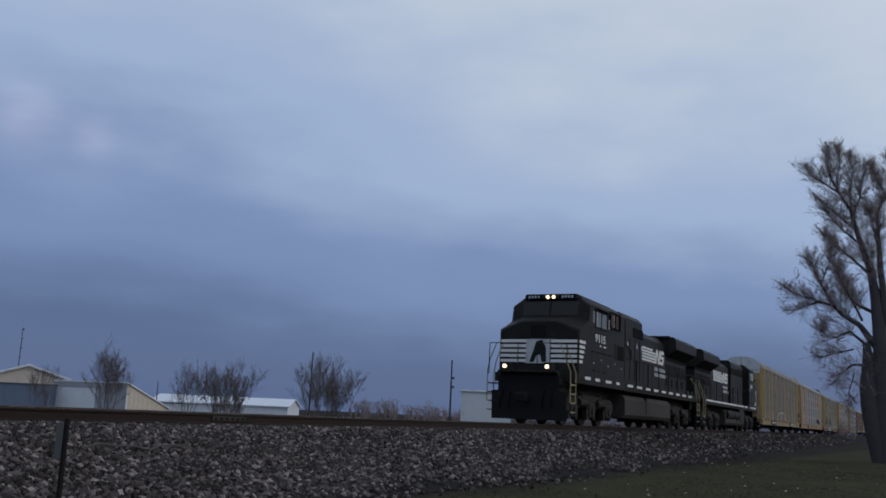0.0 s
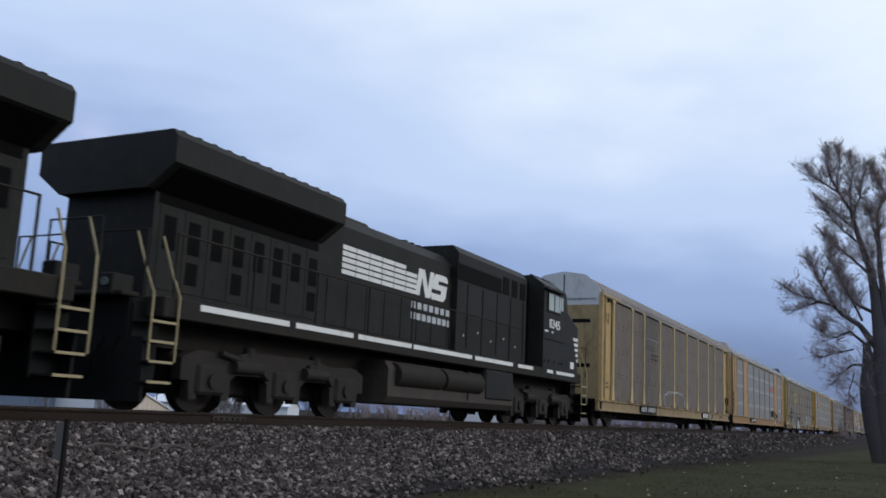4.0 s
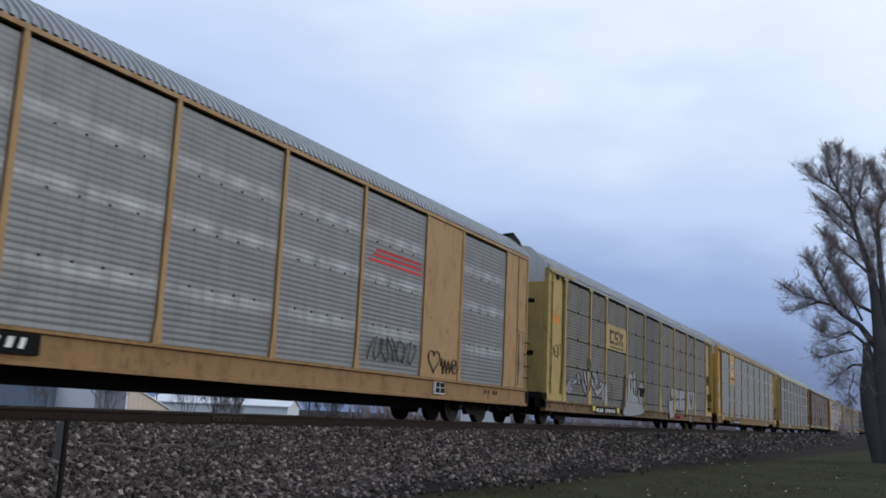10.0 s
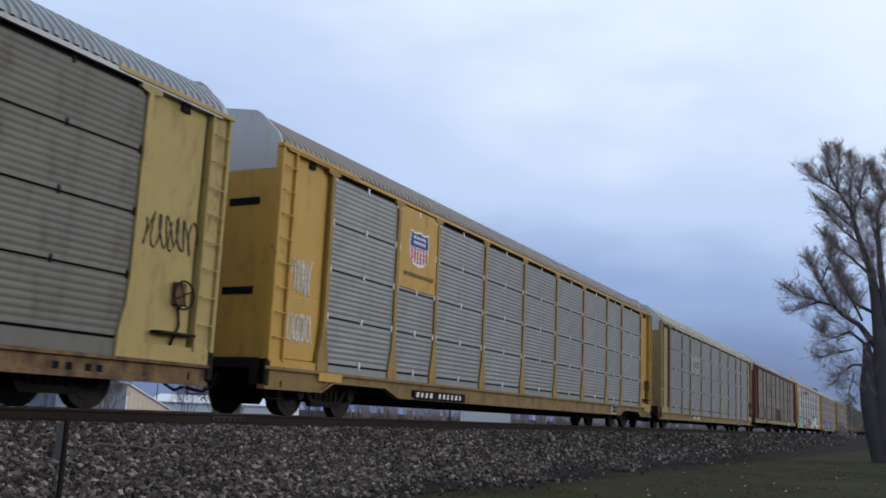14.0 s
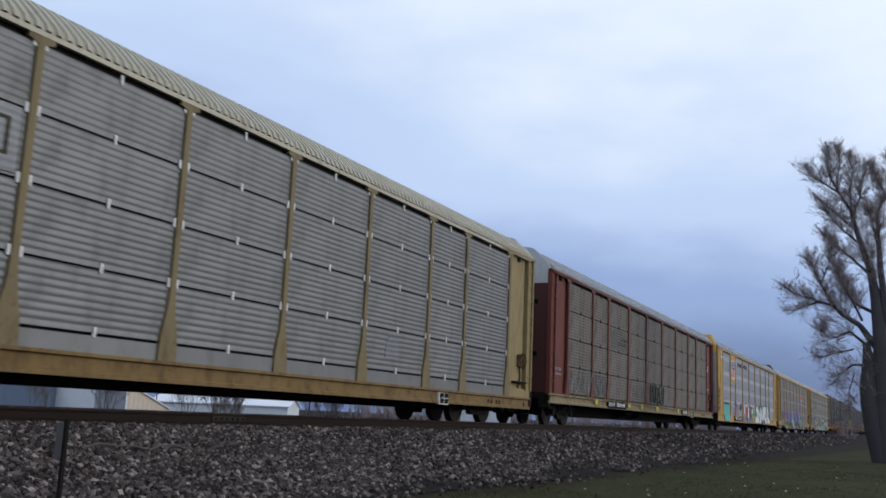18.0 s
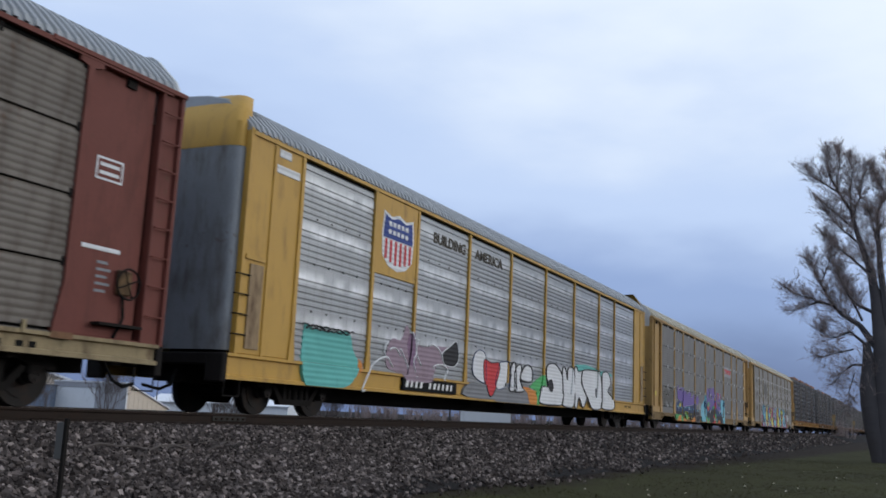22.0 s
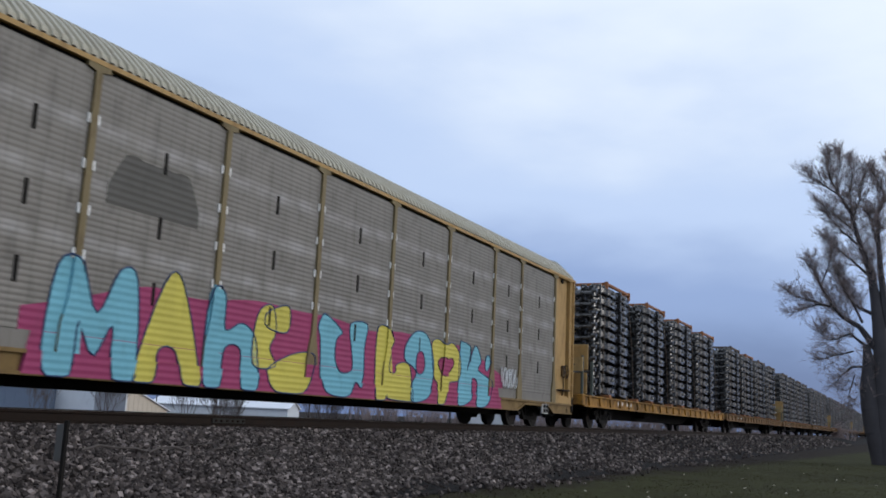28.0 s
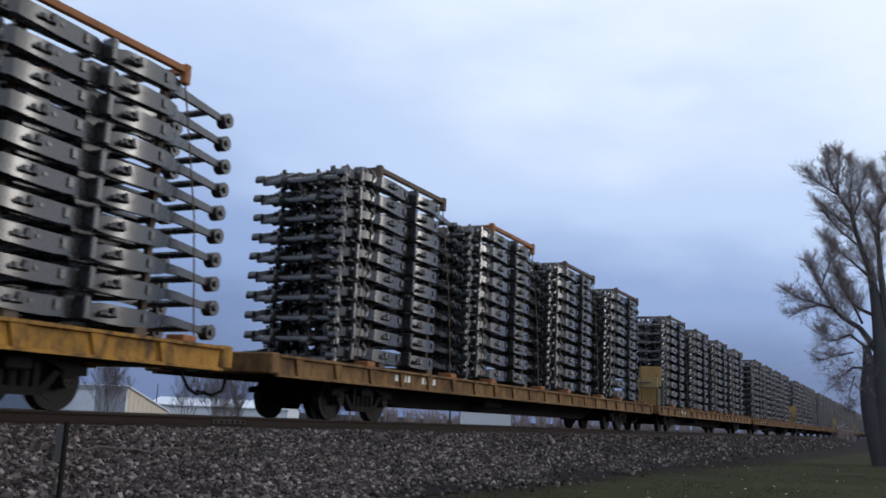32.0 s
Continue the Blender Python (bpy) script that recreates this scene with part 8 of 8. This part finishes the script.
    for k, rows in enumerate(limbs):
        length = sum(math.dist(a[:2], b[:2]) for a, b in zip(rows, rows[1:]))
        for i in range(int(length * (12.0 if k < 2 else 20.0))):
            q = rnd.uniform(0.36 if k < 2 else 0.12, 1.0) * (len(rows) - 1)
            j = min(int(q), len(rows) - 2)
            a, b, u = rows[j], rows[j + 1], q - min(int(q), len(rows) - 2)
            x, z = a[0] + (b[0] - a[0]) * u, a[1] + (b[1] - a[1]) * u
            run = Vector((b[0] - a[0], 0, b[1] - a[1])).normalized()
            d = run * 0.9 + Vector((rnd.uniform(-1.2, 1.0), rnd.uniform(-1.2, 1.2), rnd.uniform(-0.7, 0.9)))
            spray_of_twigs(f, tw, rnd, (x, 0.04 * z, z), d, rnd.uniform(0.4, 1.35) * (1.1 - 0.7 * q / (len(rows) - 1)), rnd.uniform(0.006, 0.010))
    for form in (f, tw):
        form.v = [(x * (0.96 if x < 0 else 1.0), y, z * 0.984) for x, y, z in form.v]
    part("trunk", f, M["bark"], t, "dark furrowed trunk and limbs")
    part("crown", tw, M["twig"], t, "fine reddish-grey bare twigs")


def bare_shrub(x, y, h, w, seed, stems):
    rnd = random.Random(seed)
    t = thing("shrub", "leafless many-stemmed shrub behind the track", "shrub", "bare shrubs", at=pose(x, y, -1.0))
    f, tw = Form(), Form()
    for k in range(stems):
        a = rnd.uniform(0, 6.283)
        s = rnd.uniform(0.1, 1.0) * w / h
        p = (0.25 * w * math.cos(a) * rnd.random(), 0.25 * w * math.sin(a) * rnd.random(), 0)
        bough(f, rnd, p, (math.cos(a) * s, math.sin(a) * s, 1), h * rnd.uniform(0.34, 0.44), 0.022 * h / 3, 4, tw, 0.42, 0.3)
    part("stem_clump", f, M["brush"], t)
    part("crown", tw, M["brush"], t)


def far_wood():
    """A distant line of bare woodland, many small stems and clumps."""
    rnd = random.Random(5)
    f = Form()
    for k in range(260):
        u = rnd.random()
        px, py = -67.1 + 70 * u + rnd.uniform(-2, 2), 126.3 + 34.6 * u + rnd.uniform(-5, 5)
        h = rnd.uniform(1.6, 2.9) * (1.0 + 0.25 * math.sin(u * 21))
        for j in range(7):
            a, r = rnd.uniform(0, 6.28), rnd.uniform(0.2, 1.0)
            b = (px + r * math.cos(a) * 0.8, py + r * math.sin(a), -1 + h * rnd.uniform(0.6, 1.0))
            f.tube([(px, py, -1), ((px + b[0]) / 2 + rnd.uniform(-0.2, 0.2), (py + b[1]) / 2, -1 + h * 0.5), b], 0.07, 3, 0.02)
            for i in range(3):
                f.tube([b, (b[0] + rnd.uniform(-0.7, 0.7), b[1] + rnd.uniform(-0.7, 0.7), b[2] + rnd.uniform(-0.3, 0.6))], 0.03, 3, 0.012)
    solid("far_wood", f, M["twig"], "distant line of bare woodland", "woodland", kind="stuff")


big_tree()
bare_shrub(-20.77, 30.42, 3.3, 0.9, 21, 8)
bare_shrub(-15.08, 31.77, 2.9, 2.2, 22, 16)
bare_shrub(-16.58, 31.16, 2.8, 1.6, 25, 5)
bare_shrub(-13.32, 36.79, 3.5, 2.6, 23, 18)
bare_shrub(-43.61, 46.53, 3.4, 2.2, 24, 6)
far_wood()


# ---------------------------------------------------------------- buildings behind the track
M["siding_tan"] = material("tan_siding", (0.58, 0.50, 0.41), 0.7, 0, 0.08, (0.30, 0.25, 0.2), 0.2, 0.6)
M["siding_white"] = material("white_metal_siding", (0.64, 0.67, 0.71), 0.55, 0, 0.06, (0.35, 0.36, 0.38), 0.2, 0.8)
M["roof_white"] = material("white_metal_roof", (0.68, 0.70, 0.74), 0.5, 0, 0.06, (0.45, 0.46, 0.48), 0.2, 0.4)
M["siding_blue"] = material("slate_blue_siding", (0.15, 0.19, 0.26), 0.7, 0, 0.08)
M["shingle"] = material("grey_shingle", (0.10, 0.11, 0.13), 0.85)


def building(name, label, at, w, d, h, ridge, wall, roof, turn, gable_wall=None, flat=False):
    """Walls, roof, door and eave boards; x along its front, gables at both x ends when not flat."""
    b = thing(name, label, "building", at=pose(at[0], at[1], -1.0, 0, 0, turn))
    t = 0.2
    part("wall", Form().box(-w / 2, w / 2, 0, t, 0, h), wall, b)
    part("wall", Form().box(-w / 2, w / 2, d - t, d, 0, h), wall, b)
    for s in (-1, 1):
        x0, x1 = sorted((s * w / 2, s * (w / 2 - t)))
        prof = [(t, 0), (d - t, 0), (d - t, h), (t, h)] if flat else [(t, 0), (d - t, 0), (d - t, h), (d / 2, h + ridge), (t, h)]
        part("gable_wall", Form().prism(prof, 0, x0, x1), gable_wall or wall, b)
    if flat:
        part("roof", Form().box(-w / 2 - 0.1, w / 2 + 0.1, -0.1, d + 0.1, h, h + 0.12, 0.02), roof, b)
    else:
        for s in (0, 1):
            y0, y1 = (-0.3, d / 2) if s == 0 else (d + 0.3, d / 2)
            z0 = h - 0.3 * ridge / (d / 2)
            f = Form().prism([(y0, z0), (y1, h + ridge), (y1, h + ridge + 0.12), (y0, z0 + 0.12)], 0, -w / 2 - 0.25, w / 2 + 0.25)
            part("roof", f, roof, b)
    n = max(3, int(w / 0.9))
    for k in range(n):
        x = -w / 2 + (k + 0.5) * w / n
        part("siding_rib", Form().box(x - 0.03, x + 0.03, -0.03, 0.0, 0.05, h - 0.05), wall, b)
    return b


def lean_to(at, w, d, high, low, turn):
    """A shed with one pitch: its tall back wall along x, coloured grey for shade, its lit tan end falling away from it.
    """
    b = thing("shed", "low grey shed with a lit tan end wall", "building", at=pose(at[0], at[1], -1.0, 0, 0, turn))
    part("wall", Form().box(-w, 0, -0.2, 0, 0, high - 0.5), M["siding_white"], b)
    part("fascia", Form().box(-w - 0.1, 0, -0.26, 0, high - 0.5, high), M["siding_grey"], b, "grey upper wall band")
    part("wall", Form().box(-w * 0.42, 0, -0.235, -0.2, 0, high - 0.5), M["siding_grey"], b)
    part("gable_wall", Form().prism([(0, 0), (d, 0), (d, low), (0, high - 0.1)], 0, -0.2, 0), M["siding_tan"], b, "lit tan end wall")
    part("gable_wall", Form().prism([(0, 0), (d, 0), (d, low), (0, high - 0.1)], 0, -w, -w + 0.2), M["siding_tan"], b)
    part("roof", Form().prism([(-0.3, high), (d + 0.4, low - 0.1), (d + 0.4, low + 0.02), (-0.3, high + 0.12)], 0, -w - 0.2, 0.2), M["roof_white"], b)
    for k in range(9):
        part("siding_rib", Form().box(0.0, 0.03, 0.3 + k * d / 9, 0.36 + k * d / 9, 0.05, high - 0.5 - k * (high - low) / 9), M["siding_tan"], b)
    return b


# grey base colour holds the shade of the shed wall turned from the sun
M["siding_grey"] = material("shaded_grey_siding", (0.30, 0.31, 0.34), 0.7, 0, 0.08, (0.2, 0.2, 0.2), 0.2, 0.7)
house = building("house", "low tan house with a shallow gable roof and white eaves", (-84.34, 73.74), 11.0, 8.6, 3.25, 1.35, M["siding_tan"], M["shingle"], -42)
for s in (-1, 1):
    part("verge_board", Form().prism([(4.3 + s * 4.7, 3.08), (4.3, 4.60), (4.3, 4.86), (4.3 + s * 4.7, 3.34)], 0, 5.72, 5.82), M["roof_white"], house, "white verge board")
lean_to((-56.12, 67.28), 8.3, 7.0, 2.85, 0.6, 10)
building("garage", "low slate-blue garage with a flat roof", (-65.55, 62.74), 5.6, 5.0, 2.35, 0, M["siding_blue"], M["shingle"], 30, flat=True)
building("long_building", "long low white building with a pale metal roof", (-64.80, 91.35), 17.0, 9.0, 1.35, 0.9, M["siding_white"], M["roof_white"], 26)
building("block_hut", "plain pale concrete equipment hut", (-12.68, 54.39), 3.2, 3.0, 2.72, 0, M["siding_white"], M["roof_white"], 24, flat=True)


def mast(x, y, h, label, arms):
    m = thing("pole", label, "pole", "thin poles", at=pose(x, y, -1.0))
    part("shaft", Form().tube([(0, 0, 0), (0, 0, h * 0.6), (0, 0, h)], 0.07, 8, 0.04), M["tie"], m)
    for k in range(arms):
        part("fitting", Form().box(-0.02, 0.22, -0.05, 0.05, h * (0.62 + 0.12 * k), h * (0.62 + 0.12 * k) + 0.12), M["tie"], m)


mast(-81.46, 75.15, 9.1, "slender dark mast with small fittings", 4)
mast(-28.00, 57.06, 5.4, "slender dark mast behind the shrubs", 1)
mast(-14.67, 53.28, 4.7, "slender dark mast beside the hut", 2)
mast(-65.21, 80.89, 3.65, "short dark chimney pipe", 0)


# ---------------------------------------------------------------- small things by the track
def marker():
    m = thing("marker_post", "dark steel marker post with a small grey plate", "post", at=pose(7.035, 3.302, -0.96))
    part("post", Form().box(-0.013, 0.013, -0.012, 0.012, 0, 0.98, 0.003), M["under"], m)
    part("plate", Form().box(-0.105, -0.045, 0.02, 0.026, 0.74, 0.955, 0.003), M["plate"], m, "weathered grey plate")


M["plate"] = material("weathered_plate", (0.10, 0.10, 0.10), 0.7)
M["straw"] = material("weathered_dead_wood", (0.072, 0.060, 0.054), 0.9)
M["concrete"] = material("pale_concrete", (0.32, 0.35, 0.38), 0.85)
marker()


def dead_branch(x, y, z, turn, ln, seed, twigs=9):
    rnd = random.Random(seed)
    b = thing("dead_branch", "dry crooked fallen branch lying on the ballast", "branch", "fallen branches", at=pose(x, y, z, 0, 0, turn))
    stem = [(ln * k / 9, rnd.uniform(-0.05, 0.05), 0.05 + 0.05 * math.sin(k * 1.1) + rnd.uniform(-0.02, 0.03)) for k in range(10)]
    part("stem", Form().tube(stem, 0.017, 6, 0.006), M["straw"], b)
    for k in range(twigs):
        p = stem[rnd.randint(2, 9)]
        q = Vector(p)
        pts = [p]
        for i in range(3):
            q = q + Vector((rnd.uniform(-0.08, 0.20), rnd.uniform(-0.14, 0.14), rnd.uniform(-0.05, 0.07)))
            pts.append((q[0], q[1], max(0.02, q[2])))
        part("twig", Form().tube(pts, 0.010, 5, 0.004), M["straw"], b)


dead_branch(3.11, 7.06, -0.46, 95, 2.75, 3, 12)
dead_branch(3.17, 8.05, -0.47, 97, 2.22, 4, 8)
dead_branch(2.86, 9.80, -0.51, 25, 0.72, 6, 9)
slab = solid("concrete_slab", Form().box(-0.5, 0.5, -0.6, 0.6, 0, 0.64, 0.02), M["concrete"], "low pale concrete block beside the lawn", "block", at=pose(8.032, 1.320, -0.96, 0, 0, 40))


def lawn_litter():
    """Fallen leaves and grass tufts over the near lawn."""
    rnd = random.Random(9)
    f = Form()
    for k in range(16000):
        y = 6 + 34 * rnd.random() ** 1.6
        x = 4.9 + 6.5 * rnd.random()
        h = rnd.uniform(0.012, 0.035)
        a = rnd.uniform(0, 6.28)
        dx, dy = 0.007 * math.cos(a), 0.007 * math.sin(a)
        z = -1.0 + 0.05 * noise.noise((x * 0.4, y * 0.3, 0))
        lx, ly = rnd.uniform(-0.03, 0.03), rnd.uniform(-0.03, 0.03)
        f.add([(x - dx, y - dy, z), (x + dx, y + dy, z), (x + lx, y + ly, z + h)], [(0, 1, 2)])
    me = bpy.data.meshes.new("grass_tufts")
    me.from_pydata(f.v, [], f.f)
    me.materials.append(M["grass"])
    tagged(new("grass_tufts", me), "short tufts of dull winter grass", "grass", kind="stuff")
    for k in range(26):
        y = 9 + 26 * rnd.random()
        x = 5.6 + 5.2 * rnd.random()
        s = rnd.uniform(0.02, 0.04)
        g = Form().add([(-s, 0, 0), (0, -s * 0.7, s * 0.5), (s * 1.1, 0, 0.01), (0, s * 0.8, s * 0.4), (0.1 * s, 0, s * 0.9)], [(0, 1, 4), (1, 2, 4), (2, 3, 4), (3, 0, 4), (0, 3, 2, 1)])
        solid("fallen_leaf", g, M["leaf"], "curled pale dead leaf on the grass", "leaf", "fallen leaves", at=pose(x, y, -0.985, 0, 0, rnd.uniform(0, 360)))


M["leaf"] = material("dead_leaf", (0.42, 0.38, 0.30), 0.8)
lawn_litter()


# ---------------------------------------------------------------- what moves
def motions():
    times = [float(t) for t in range(33)]
    start = {}
    for ob, x, y, z in MOVERS:
        walk(ob, [(t, pose(x, y + travel(t), z)) for t in times])
        start[ob] = y
    # wheels roll while their car passes
    for wheel, k, r in WHEELS:
        s = start[wheel.parent.parent] + wheel.parent.location.y
        rows = []
        for n in range(961):
            t = n / 30.0
            y = s + travel(t)
            if n in (0, 960) or -14 < y < 48:
                turn = math.degrees(travel(0) - min(max(travel(t), -14 - s), max(48 - s, -14 - s))) / r
                rows.append((t, pose(0, k, r, turn % 360.0)))
        walk(wheel, rows)


motions()
